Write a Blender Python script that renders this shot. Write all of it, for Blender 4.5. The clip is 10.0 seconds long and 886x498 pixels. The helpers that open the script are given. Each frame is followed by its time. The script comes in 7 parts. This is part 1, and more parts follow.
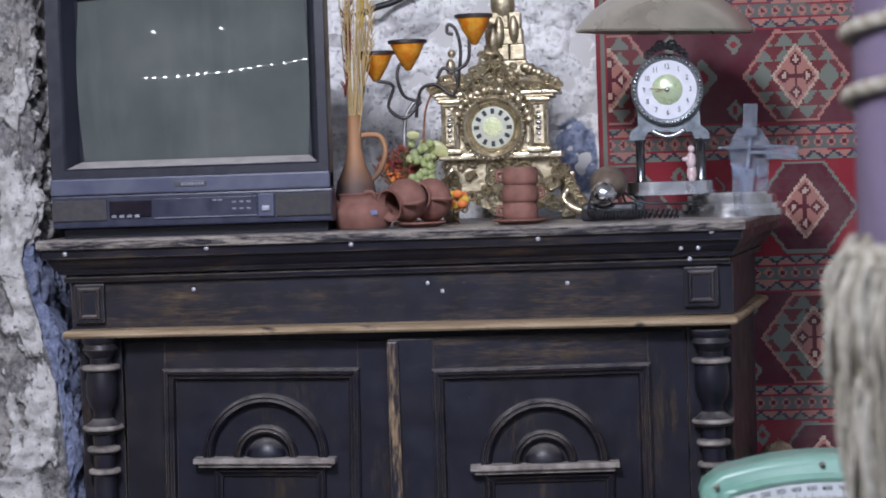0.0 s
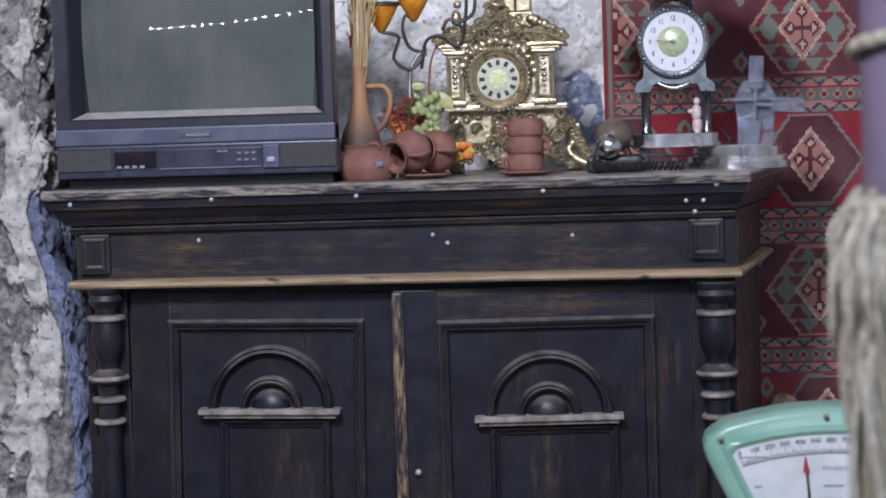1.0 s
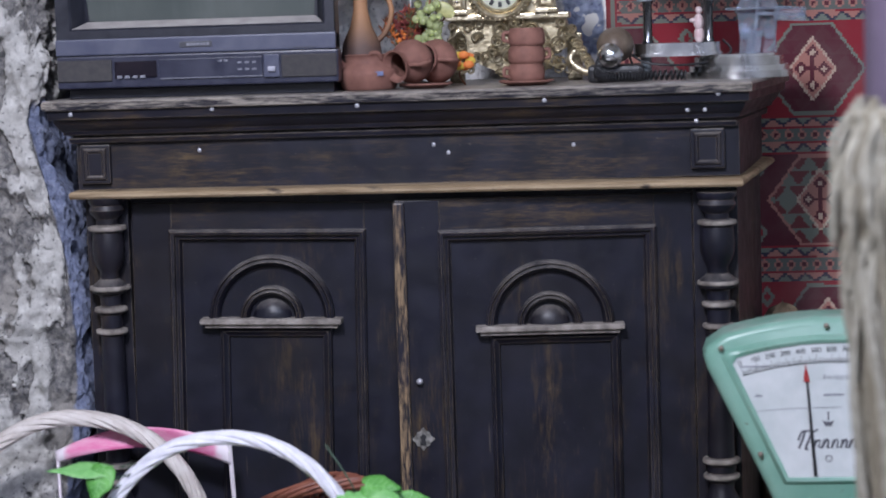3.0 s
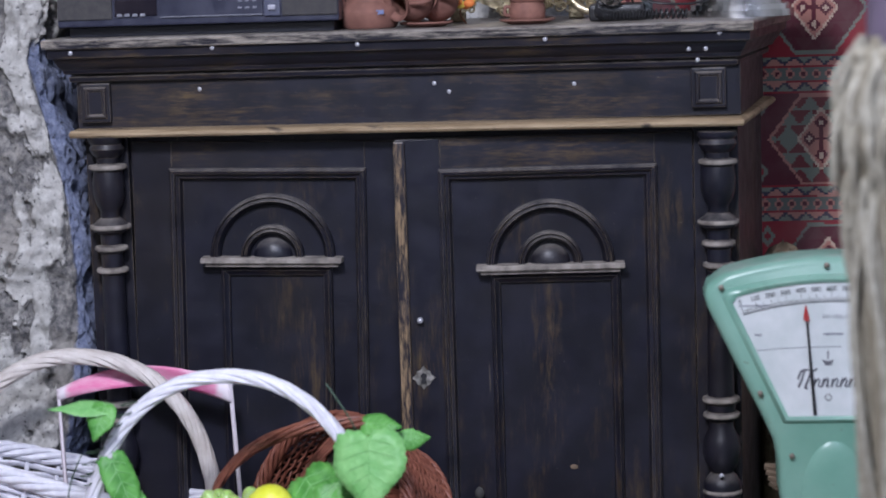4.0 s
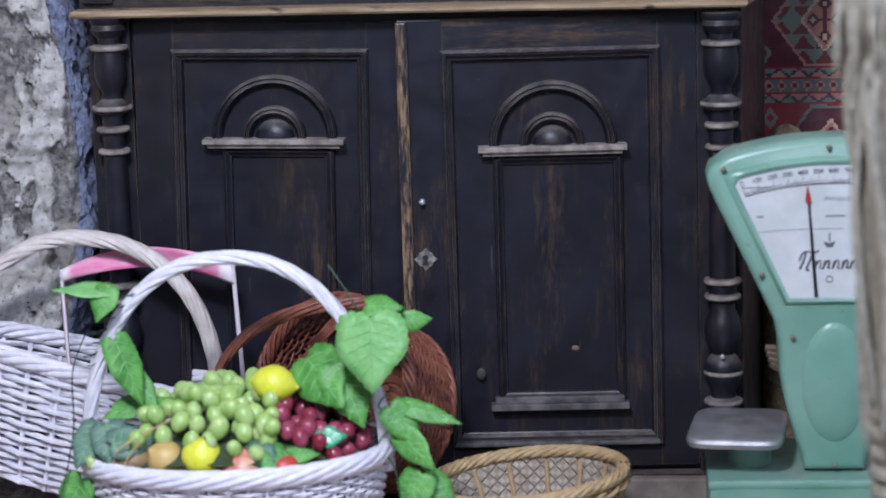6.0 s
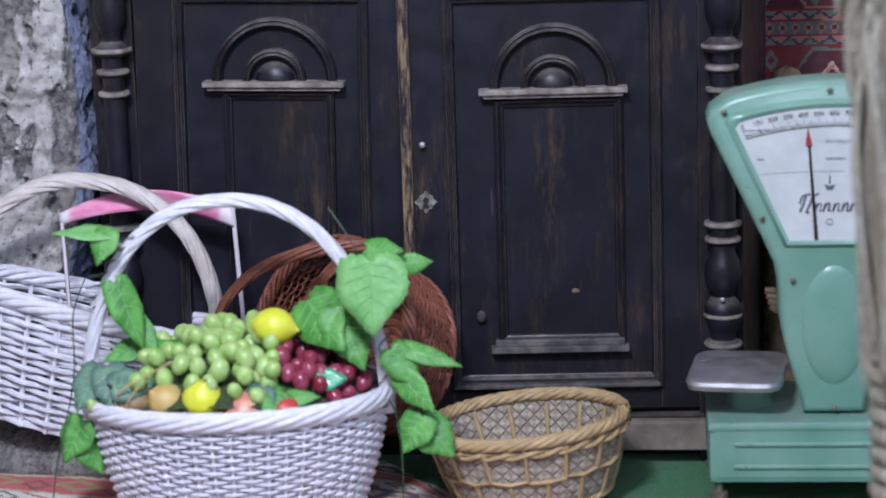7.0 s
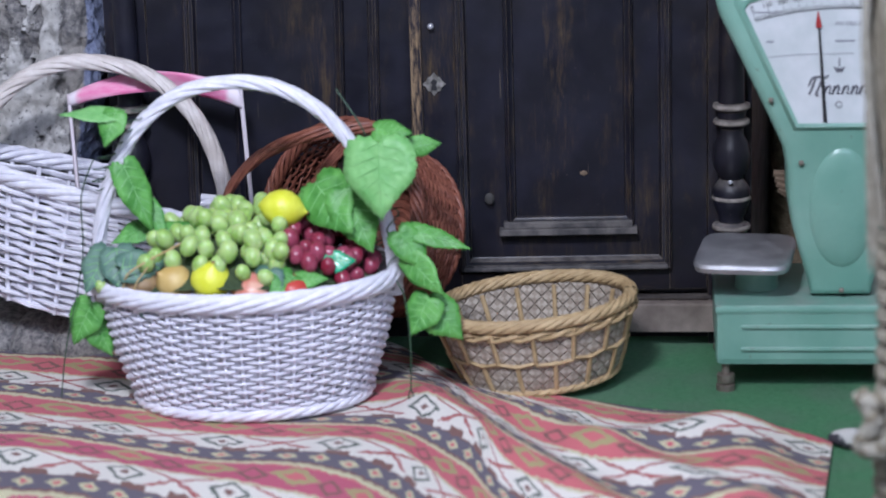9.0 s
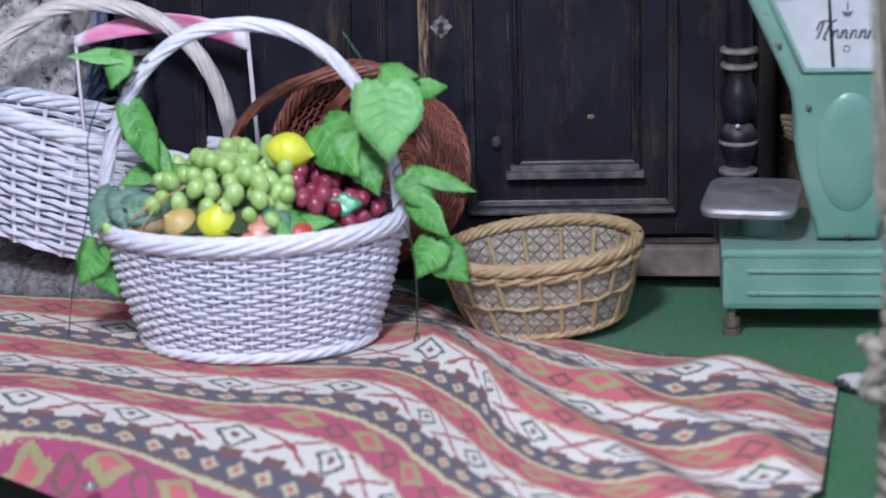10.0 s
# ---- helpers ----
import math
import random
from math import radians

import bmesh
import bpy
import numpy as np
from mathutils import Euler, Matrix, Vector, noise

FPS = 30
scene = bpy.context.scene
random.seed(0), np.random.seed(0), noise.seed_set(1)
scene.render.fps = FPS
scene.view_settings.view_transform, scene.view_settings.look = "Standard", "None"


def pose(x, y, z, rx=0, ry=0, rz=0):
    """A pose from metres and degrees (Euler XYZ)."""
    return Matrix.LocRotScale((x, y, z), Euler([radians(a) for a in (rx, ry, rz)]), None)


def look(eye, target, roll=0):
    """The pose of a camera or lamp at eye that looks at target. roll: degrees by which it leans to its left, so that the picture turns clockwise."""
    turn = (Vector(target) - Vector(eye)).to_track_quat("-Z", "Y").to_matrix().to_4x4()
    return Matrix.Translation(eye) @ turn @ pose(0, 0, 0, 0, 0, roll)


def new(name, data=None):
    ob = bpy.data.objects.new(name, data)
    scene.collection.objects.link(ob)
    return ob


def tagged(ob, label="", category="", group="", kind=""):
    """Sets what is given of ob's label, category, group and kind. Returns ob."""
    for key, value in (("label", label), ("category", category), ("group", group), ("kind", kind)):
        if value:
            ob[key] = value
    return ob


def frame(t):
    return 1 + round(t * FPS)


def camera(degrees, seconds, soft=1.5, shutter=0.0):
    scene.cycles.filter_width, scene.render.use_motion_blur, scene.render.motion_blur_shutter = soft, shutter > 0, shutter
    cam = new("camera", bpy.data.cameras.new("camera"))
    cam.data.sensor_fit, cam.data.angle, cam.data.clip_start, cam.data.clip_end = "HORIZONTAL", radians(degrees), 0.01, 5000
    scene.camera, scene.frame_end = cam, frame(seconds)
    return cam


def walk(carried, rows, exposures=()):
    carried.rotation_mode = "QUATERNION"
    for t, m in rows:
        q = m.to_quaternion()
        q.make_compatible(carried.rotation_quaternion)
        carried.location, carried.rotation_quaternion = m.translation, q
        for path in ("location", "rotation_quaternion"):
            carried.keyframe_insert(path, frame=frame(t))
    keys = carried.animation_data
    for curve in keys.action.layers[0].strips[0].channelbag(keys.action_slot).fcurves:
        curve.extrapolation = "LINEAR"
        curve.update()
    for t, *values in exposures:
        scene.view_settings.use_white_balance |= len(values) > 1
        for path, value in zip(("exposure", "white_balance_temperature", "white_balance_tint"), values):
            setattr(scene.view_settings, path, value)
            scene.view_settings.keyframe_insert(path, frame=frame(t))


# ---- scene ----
cam = camera(22.18, 10.0, soft=1.7)
# focused on the cabinet; what stands nearer is a little soft
cam.data.dof.use_dof, cam.data.dof.focus_distance, cam.data.dof.aperture_fstop = True, 4.35, 3.2
EYE = (0.43, -4.0, 1.23)
# seconds, turn to the left, tilt up, lean to the right: a tripod head that tilts down
ROWS = [
    (0.0, 5.000, -2.400, 1.940),
    (0.5, 5.092, -2.971, 1.851),
    (1.0, 5.166, -3.621, 1.803),
    (1.5, 5.196, -4.105, 1.823),
    (2.0, 5.206, -4.522, 1.851),
    (2.5, 5.232, -5.172, 1.862),
    (4.0, 5.327, -7.447, 1.803),
    (4.5, 5.349, -8.218, 1.824),
    (5.0, 5.376, -8.895, 1.799),
    (5.5, 5.429, -9.684, 1.786),
    (7.0, 5.522, -11.894, 1.797),
    (7.5, 5.550, -12.658, 1.845),
    (8.0, 5.627, -13.413, 1.831),
    (8.5, 5.728, -14.172, 1.789),
    (9.0, 5.826, -14.872, 1.776),
    (9.5, 5.932, -15.611, 1.738),
    (10.0, 6.037, -16.304, 1.633),
]
walk(cam, [(t, pose(*EYE, 0, 0, yaw) @ pose(0, 0, 0, 90 + tilt) @ pose(0, 0, 0, 0, 0, -lean)) for t, yaw, tilt, lean in ROWS],
     exposures=[(0.0, 0.0, 5850, 16), (10.0, 0.06, 5600, 15)])

# ---- light ----
world = bpy.data.worlds.new("world")
scene.world = world
world.use_nodes = True
world.node_tree.nodes["Background"].inputs[0].default_value = (0.55, 0.58, 0.72, 1)
world.node_tree.nodes["Background"].inputs[1].default_value = 0.05


def area_lamp(name, at, target, sx, sy, watts, colour):
    data = bpy.data.lights.new(name, "AREA")
    data.shape, data.size, data.size_y, data.energy, data.color = "RECTANGLE", sx, sy, watts, colour
    ob = new(name, data)
    ob.matrix_world = look(at, target)
    return ob


area_lamp("ceiling_light_main", (-0.25, -3.0, 2.86), (-0.05, -0.2, 0.6), 0.45, 0.45, 128, (0.98, 0.965, 0.98))
# broad bluish fill, added out of view to lift the shaded sides
area_lamp("ceiling_light_back", (1.3, -4.3, 2.92), (1.2, -4.0, 0), 1.8, 1.8, 132, (0.74, 0.81, 1.0))

# ---- materials ----


class Net:
    """A small helper to write node materials."""

    def __init__(self, name):
        self.m = bpy.data.materials.new(name)
        self.m.use_nodes = True
        self.t = self.m.node_tree
        self.b = self.t.nodes["Principled BSDF"]
        self.co = self.t.nodes.new("ShaderNodeTexCoord").outputs["Object"]

    def node(self, kind, ins=(), **props):
        n = self.t.nodes.new(kind)
        if "operation" in props:
            n.operation = props["operation"]
        if "use_clamp" in props:
            n.use_clamp = props["use_clamp"]
        if "clamp" in props:
            n.clamp = props["clamp"]
        if "data_type" in props:
            n.data_type = props["data_type"]
        for k, v in dict(ins).items():
            self.put(n.inputs[k], v)
        return n

    def put(self, socket, v):
        if isinstance(v, bpy.types.NodeSocket):
            self.t.links.new(v, socket)
        else:
            socket.default_value = v

    def math(self, op, a, b=0.0, c=0.0, clamp=False):
        n = self.node("ShaderNodeMath", {0: a, 1: b, 2: c}, operation=op, use_clamp=clamp)
        return n.outputs[0]

    def scaled(self, s, co=None):
        return self.node("ShaderNodeMapping", {"Vector": co or self.co, "Scale": s}).outputs[0]

    def noise(self, scale, detail=4.0, rough=0.55, stretch=(1, 1, 1), co=None):
        return self.node("ShaderNodeTexNoise", {"Vector": self.scaled(stretch, co), "Scale": scale, "Detail": detail, "Roughness": rough}).outputs[0]

    def ramp(self, v, lo, hi):
        return self.node("ShaderNodeMapRange", {0: v, 1: lo, 2: hi, 3: 0.0, 4: 1.0}, clamp=True).outputs[0]

    def mix(self, f, a, b):
        n = self.node("ShaderNodeMix", data_type="RGBA")
        self.put(n.inputs[0], f)
        self.put(n.inputs[6], (*a, 1) if isinstance(a, tuple) else a)
        self.put(n.inputs[7], (*b, 1) if isinstance(b, tuple) else b)
        return n.outputs[2]

    def random(self):
        return self.node("ShaderNodeObjectInfo").outputs["Random"]

    def axes(self):
        n = self.node("ShaderNodeSeparateXYZ", {0: self.co})
        return n.outputs

    def bump(self, h, strength=0.3, dist=0.002):
        self.put(self.b.inputs["Normal"], self.node("ShaderNodeBump", {"Height": h, "Strength": strength, "Distance": dist}).outputs[0])

    def done(self, colour, rough=0.6, metal=0.0, **more):
        self.put(self.b.inputs["Base Color"], (*colour, 1) if isinstance(colour, tuple) else colour)
        self.put(self.b.inputs["Roughness"], rough)
        self.put(self.b.inputs["Metallic"], metal)
        for k, v in more.items():
            self.put(self.b.inputs[k.replace("_", " ")], v)
        return self.m


def plain(name, c1, c2, scale=30.0, rough=0.6, metal=0.0, bump=0.25, fine=250.0, dist=0.001, lo=0.35, hi=0.65, **more):
    n = Net(name)
    f = n.ramp(n.noise(scale, 5), lo, hi)
    col = n.mix(f, c1, c2)
    col = n.mix(n.math("MULTIPLY", n.random(), 0.25), col, tuple(0.7 * v for v in c1))
    if bump:
        n.bump(n.noise(fine, 3), bump, dist)
    return n.done(col, n.math("MULTIPLY_ADD", f, 0.12, rough - 0.06), metal, **more)


def painted_wood(name, along, base=(0.0076, 0.0077, 0.0135), worn=(0.135, 0.088, 0.036), amount=0.60, strength=0.62, edge=0.65, dust=0.0):
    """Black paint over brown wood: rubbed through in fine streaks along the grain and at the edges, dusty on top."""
    n = Net(name)
    st = [1.0, 1.0, 1.0]
    st[along] = 0.10
    grain = n.noise(320, 6, 0.7, tuple(st))
    fibre = n.noise(60, 4, 0.6, tuple(st))
    big = n.noise(7.5, 6, 0.68, tuple(0.4 if i == along else 1.0 for i in range(3)))
    wear = n.math("MULTIPLY", n.ramp(big, amount - 0.08, amount + 0.10), n.ramp(n.math("ADD", n.math("MULTIPLY", grain, 0.6), n.math("MULTIPLY", fibre, 0.4)), 0.47, 0.59))
    col = n.mix(n.math("MULTIPLY", n.ramp(n.noise(14, 5), 0.4, 0.75), 0.8), base, tuple(2.2 * v for v in base))
    col = n.mix(n.math("MULTIPLY", n.ramp(n.noise(3.2, 4), 0.50, 0.66), 0.35), col, (0.017, 0.013, 0.011))
    col = n.mix(n.math("MULTIPLY", wear, strength), col, worn)
    scratch = n.ramp(n.noise(38, 2, 0.5, tuple(0.10 if i == along else 4.0 for i in range(3))), 0.735, 0.75)
    col = n.mix(n.math("MULTIPLY", scratch, n.math("MULTIPLY", n.ramp(n.noise(9, 3), 0.5, 0.6), 0.55)), col, (0.20, 0.16, 0.11))
    speck = n.ramp(n.noise(170, 2), 0.74, 0.78)
    col = n.mix(n.math("MULTIPLY", speck, 0.25), col, (0.3, 0.26, 0.2))
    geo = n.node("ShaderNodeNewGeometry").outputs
    bevel = n.node("ShaderNodeBevel", {"Radius": 0.002}).outputs[0]
    dot = n.node("ShaderNodeVectorMath", {0: bevel, 1: geo["Normal"]}, operation="DOT_PRODUCT").outputs["Value"]
    rub = n.math("MULTIPLY", n.ramp(n.math("SUBTRACT", 1.0, dot), 0.012, 0.13), n.ramp(n.math("ADD", n.noise(17, 4), n.math("MULTIPLY", fibre, 0.3)), 0.44, 0.76))
    col = n.mix(n.math("MULTIPLY", rub, edge), col, (0.30, 0.235, 0.16))
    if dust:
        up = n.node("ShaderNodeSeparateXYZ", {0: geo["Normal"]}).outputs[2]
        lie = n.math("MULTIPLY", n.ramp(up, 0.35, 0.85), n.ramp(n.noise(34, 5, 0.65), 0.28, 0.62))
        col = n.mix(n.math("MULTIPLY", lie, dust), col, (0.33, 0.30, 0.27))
    n.bump(n.math("ADD", grain, n.math("MULTIPLY", n.noise(9, 3), 0.6)), 0.25, 0.001)
    return n.done(col, n.math("MULTIPLY_ADD", n.noise(26, 4), 0.34, 0.24), 0.0, Specular_IOR_Level=0.34)


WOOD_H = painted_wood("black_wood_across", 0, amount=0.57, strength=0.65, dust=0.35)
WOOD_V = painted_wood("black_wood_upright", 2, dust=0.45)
n = Net("rubbed_rail_wood")
fibre = n.noise(55, 5, 0.65, (0.10, 1, 1))
col = n.mix(n.ramp(fibre, 0.36, 0.62), (0.17, 0.115, 0.060), (0.40, 0.30, 0.185))
col = n.mix(n.ramp(n.noise(20, 4, 0.6, (0.5, 1, 1)), 0.60, 0.68), col, (0.025, 0.02, 0.02))
n.bump(fibre, 0.3, 0.001)
WOOD_EDGE = n.done(col, 0.55)
WOOD_EDGE_V = painted_wood("rubbed_wood_upright", 2, worn=(0.36, 0.25, 0.14), amount=0.34, strength=0.8, edge=0.9)
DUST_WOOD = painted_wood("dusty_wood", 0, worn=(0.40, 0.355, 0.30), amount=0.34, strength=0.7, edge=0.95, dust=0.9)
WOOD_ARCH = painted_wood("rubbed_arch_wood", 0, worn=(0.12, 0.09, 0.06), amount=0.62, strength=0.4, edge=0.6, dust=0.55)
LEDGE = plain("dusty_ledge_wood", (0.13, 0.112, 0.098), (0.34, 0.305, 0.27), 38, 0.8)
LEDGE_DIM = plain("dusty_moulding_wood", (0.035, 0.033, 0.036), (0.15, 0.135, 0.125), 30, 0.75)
WOOD_INNER = painted_wood("inner_panel_wood", 2, worn=(0.15, 0.10, 0.05), amount=0.56, strength=0.5, edge=0.45)
BARE_WOOD = plain("bare_wood", (0.12, 0.085, 0.055), (0.21, 0.15, 0.1), 40, 0.8)
INK = plain("black_ink", (0.012, 0.012, 0.014), (0.02, 0.02, 0.022), 60, 0.5, bump=0)
NAIL = plain("nail_head", (0.34, 0.34, 0.37), (0.58, 0.58, 0.62), 300, 0.35, 0.3)
STEEL = plain("worn_steel", (0.36, 0.35, 0.34), (0.55, 0.54, 0.52), 40, 0.38, 0.9)


def pier_stone():
    """Grey mortar and stone under broken patches of pale plaster; blue-grey limewash on the flank."""
    n = Net("rough_plastered_stone")
    patch = n.node("ShaderNodeAttribute")
    patch.attribute_name = "plaster"
    wash = n.node("ShaderNodeAttribute")
    wash.attribute_name = "limewash"
    fine = n.noise(75, 6, 0.7)
    ragged = n.math("MULTIPLY", n.math("SUBTRACT", n.noise(55, 6, 0.7), 0.5), 0.55)
    grit = n.noise(210, 4, 0.7)
    pits = n.ramp(n.noise(120, 3, 0.55), 0.30, 0.40)
    mortar = n.mix(n.ramp(fine, 0.40, 0.62), (0.115, 0.112, 0.115), (0.30, 0.285, 0.265))
    mortar = n.mix(n.math("MULTIPLY", n.ramp(n.noise(11, 5, 0.6), 0.5, 0.62), 0.6), mortar, (0.37, 0.345, 0.31))
    blue = n.mix(n.ramp(fine, 0.35, 0.65), (0.10, 0.12, 0.20), (0.26, 0.29, 0.40))
    col = n.mix(n.ramp(n.math("ADD", wash.outputs["Fac"], ragged), 0.45, 0.60), mortar, blue)
    pale = n.mix(n.ramp(n.noise(48, 5, 0.65), 0.35, 0.65), (0.40, 0.385, 0.36), (0.60, 0.585, 0.555))
    col = n.mix(n.ramp(n.math("ADD", patch.outputs["Fac"], ragged), 0.46, 0.55), col, pale)
    col = n.mix(n.math("MULTIPLY", n.math("SUBTRACT", 1.0, pits), 0.7), col, (0.07, 0.07, 0.075))
    n.bump(n.math("ADD", n.math("ADD", n.math("MULTIPLY", pits, 0.5), fine), n.math("MULTIPLY", grit, 0.5)), 0.9, 0.006)
    return n.done(col, 0.93)


def white_stone():
    """Whitewash over rough stone, pitted, with one rubbed blue patch."""
    n = Net("whitewashed_stone")
    big = n.ramp(n.noise(9, 6, 0.68), 0.43, 0.57)
    fine = n.noise(60, 5, 0.68)
    pits = n.ramp(n.noise(130, 4, 0.6), 0.33, 0.42)
    where = n.ramp(n.noise(5, 3), 0.42, 0.56)
    col = n.mix(big, (0.72, 0.71, 0.70), (0.90, 0.89, 0.86))
    col = n.mix(n.math("MULTIPLY", n.ramp(fine, 0.5, 0.68), 0.35), col, (0.48, 0.49, 0.54))
    col = n.mix(n.math("MULTIPLY", n.math("MULTIPLY", n.math("SUBTRACT", 1.0, pits), where), 0.75), col, (0.16, 0.16, 0.18))
    ax = n.axes()
    dx = n.math("DIVIDE", n.math("SUBTRACT", ax[0], 0.306), 0.046)
    dz = n.math("DIVIDE", n.math("SUBTRACT", ax[2], 1.215), 0.085)
    d = n.math("ADD", n.math("ADD", n.math("MULTIPLY", dx, dx), n.math("MULTIPLY", dz, dz)), n.math("MULTIPLY", n.math("SUBTRACT", n.noise(22, 5), 0.5), 1.4))
    col = n.mix(n.ramp(d, 1.05, 0.85), col, n.mix(n.ramp(fine, 0.4, 0.6), (0.17, 0.20, 0.30), (0.30, 0.34, 0.45)))
    n.bump(n.math("ADD", n.math("MULTIPLY", pits, 0.6), fine), 0.9, 0.006)
    return n.done(col, 0.92)


STONE = pier_stone()
WHITE_STONE = white_stone()
PLASTER = plain("plaster", (0.55, 0.54, 0.52), (0.64, 0.63, 0.6), 6, 0.9)

# ---- shapes ----


def part(name, bm, material, parent=None, label="", kind="", smooth=None):
    """One mesh object, from a bmesh in world coordinates, under a thing or a part."""
    root = parent
    while root and root.parent:
        root = root.parent
    if root:
        bm.transform(Matrix.Translation(-root.location))
    bmesh.ops.recalc_face_normals(bm, faces=bm.faces)
    me = bpy.data.meshes.new(name)
    bm.to_mesh(me)
    bm.free()
    me.materials.append(material)
    if smooth:
        me.set_sharp_from_angle(angle=radians(smooth))
        me.polygons.foreach_set("use_smooth", [True] * len(me.polygons))
    ob = new(name, me)
    ob.parent = parent
    return tagged(ob, label=label, kind=kind)


def thing(name, at, label, category, group="", kind=""):
    ob = new(name)
    ob.empty_display_size = 0.05
    ob.location = at
    return tagged(ob, label, category, group, kind)


def single(name, bm, material, label, category, group="", kind="", smooth=None, at=None):
    """A thing that is one mesh."""
    ob = part(name, bm, material, None, "", "", smooth)
    return tagged(ob, label, category, group, kind)


def box(bm, x0, x1, y0, y1, z0, z1, bevel=0.0, m=None):
    made = bmesh.ops.create_cube(bm, size=1.0, matrix=Matrix.Translation(((x0 + x1) / 2, (y0 + y1) / 2, (z0 + z1) / 2)) @ Matrix.Diagonal((x1 - x0, y1 - y0, z1 - z0, 1)))
    vs = made["verts"]
    if bevel:
        es = list({e for v in vs for e in v.link_edges})
        made = bmesh.ops.bevel(bm, geom=es, offset=bevel, segments=2, profile=0.6, affect="EDGES", clamp_overlap=True)
        vs = list({v for f in made["faces"] for v in f.verts} | {v for v in vs if v.is_valid})
    if m is not None:
        bmesh.ops.transform(bm, matrix=m, verts=vs)
    return bm


def boxed(*a, **k):
    return box(bmesh.new(), *a, **k)


def lathe(bm, profile, m=None, segs=32):
    """Turn a profile of (radius, height) round z."""
    m = m or Matrix()
    rings = []
    for r, z in profile:
        if r < 1e-5:
            rings.append([bm.verts.new(m @ Vector((0, 0, z)))])
        else:
            rings.append([bm.verts.new(m @ Vector((r * math.cos(a), r * math.sin(a), z))) for a in (2 * math.pi * i / segs for i in range(segs))])
    for a, b in zip(rings, rings[1:]):
        if len(a) == 1 and len(b) == 1:
            continue
        for i in range(segs):
            j = (i + 1) % segs
            if len(a) == 1:
                bm.faces.new((a[0], b[i], b[j]))
            elif len(b) == 1:
                bm.faces.new((a[i], a[j], b[0]))
            else:
                bm.faces.new((a[i], a[j], b[j], b[i]))
    return bm


def turned(profile, at=(0, 0, 0), segs=32, m=None):
    return lathe(bmesh.new(), profile, Matrix.Translation(at) @ (m or Matrix()), segs)


def smooth_path(pts, steps=6, closed=False):
    """A Catmull-Rom curve through the points."""
    p = [Vector(q) for q in pts]
    n = len(p)
    out = []
    for i in range(n if closed else n - 1):
        a, b, c, d = (p[(i - 1) % n] if closed or i else p[0]), p[i], p[(i + 1) % n], (p[(i + 2) % n] if closed or i + 2 < n else p[-1])
        for k in range(steps):
            t = k / steps
            out.append(0.5 * (2 * b + (c - a) * t + (2 * a - 5 * b + 4 * c - d) * t * t + (3 * b - a - 3 * c + d) * t ** 3))
    if not closed:
        out.append(p[-1])
    return out


def sweep(bm, pts, radius, segs=6, closed=False, flat=None):
    """A tube along the points; radius may be a list. flat: (across, thick) for an oval section."""
    pts = [Vector(q) for q in pts]
    n = len(pts)
    rad = radius if isinstance(radius, (list, tuple)) else [radius] * n
    up = Vector((0.03, 0.05, 1)).normalized()
    rings = []
    for i, q in enumerate(pts):
        a = pts[(i - 1) % n] if closed or i else q
        b = pts[(i + 1) % n] if closed or i < n - 1 else q
        d = (b - a).normalized() if (b - a).length > 1e-9 else Vector((0, 0, 1))
        if i == 0:
            side = d.cross(up)
            side = side.normalized() if side.length > 0.05 else d.cross(Vector((1, 0, 0))).normalized()
        else:
            side = (side - d * side.dot(d)).normalized()
        top = side.cross(d)
        fx, fy = flat or (1, 1)
        rings.append([bm.verts.new(q + rad[i] * (fx * math.cos(t) * side + fy * math.sin(t) * top)) for t in (2 * math.pi * k / segs for k in range(segs))])
    for i in range(n if closed else n - 1):
        a, b = rings[i], rings[(i + 1) % n]
        for k in range(segs):
            bm.faces.new((a[k], a[(k + 1) % segs], b[(k + 1) % segs], b[k]))
    if not closed:
        bm.faces.new(rings[0][::-1])
        bm.faces.new(rings[-1])
    return bm


def tube(pts, radius, segs=6, closed=False, flat=None):
    return sweep(bmesh.new(), pts, radius, segs, closed, flat)


def prism(bm, outline, y0, y1):
    """An outline in (x, z), made solid from y0 (front) to y1."""
    a = [bm.verts.new((x, y0, z)) for x, z in outline]
    b = [bm.verts.new((x, y1, z)) for x, z in outline]
    bm.faces.new(a)
    bm.faces.new(b[::-1])
    for i in range(len(a)):
        j = (i + 1) % len(a)
        bm.faces.new((a[i], b[i], b[j], a[j]))
    return bm


def slab(bm, outline, z0, z1):
    """An outline in (x, y), made solid from z0 to z1."""
    a = [bm.verts.new((x, y, z0)) for x, y in outline]
    b = [bm.verts.new((x, y, z1)) for x, y in outline]
    bm.faces.new(a[::-1])
    bm.faces.new(b)
    for i in range(len(a)):
        j = (i + 1) % len(a)
        bm.faces.new((a[i], a[j], b[j], b[i]))
    return bm


def frame_mould(bm, x0, x1, z0, z1, steps, m=None):
    """A mitred moulding round a rectangle: steps of (inset, y)."""
    m = m or Matrix()
    loops = [[bm.verts.new(m @ Vector(q)) for q in ((x0 + d, y, z0 + d), (x1 - d, y, z0 + d), (x1 - d, y, z1 - d), (x0 + d, y, z1 - d))] for d, y in steps]
    for a, b in zip(loops, loops[1:]):
        for i in range(4):
            j = (i + 1) % 4
            bm.faces.new((a[i], a[j], b[j], b[i]))
    return bm


def ball(bm, at, r, u=14, v=9, squash=(1, 1, 1), m=None):
    bmesh.ops.create_uvsphere(bm, u_segments=u, v_segments=v, radius=1.0,
                              matrix=Matrix.Translation(at) @ (m or Matrix()) @ Matrix.Diagonal((r * squash[0], r * squash[1], r * squash[2], 1)))
    return bm


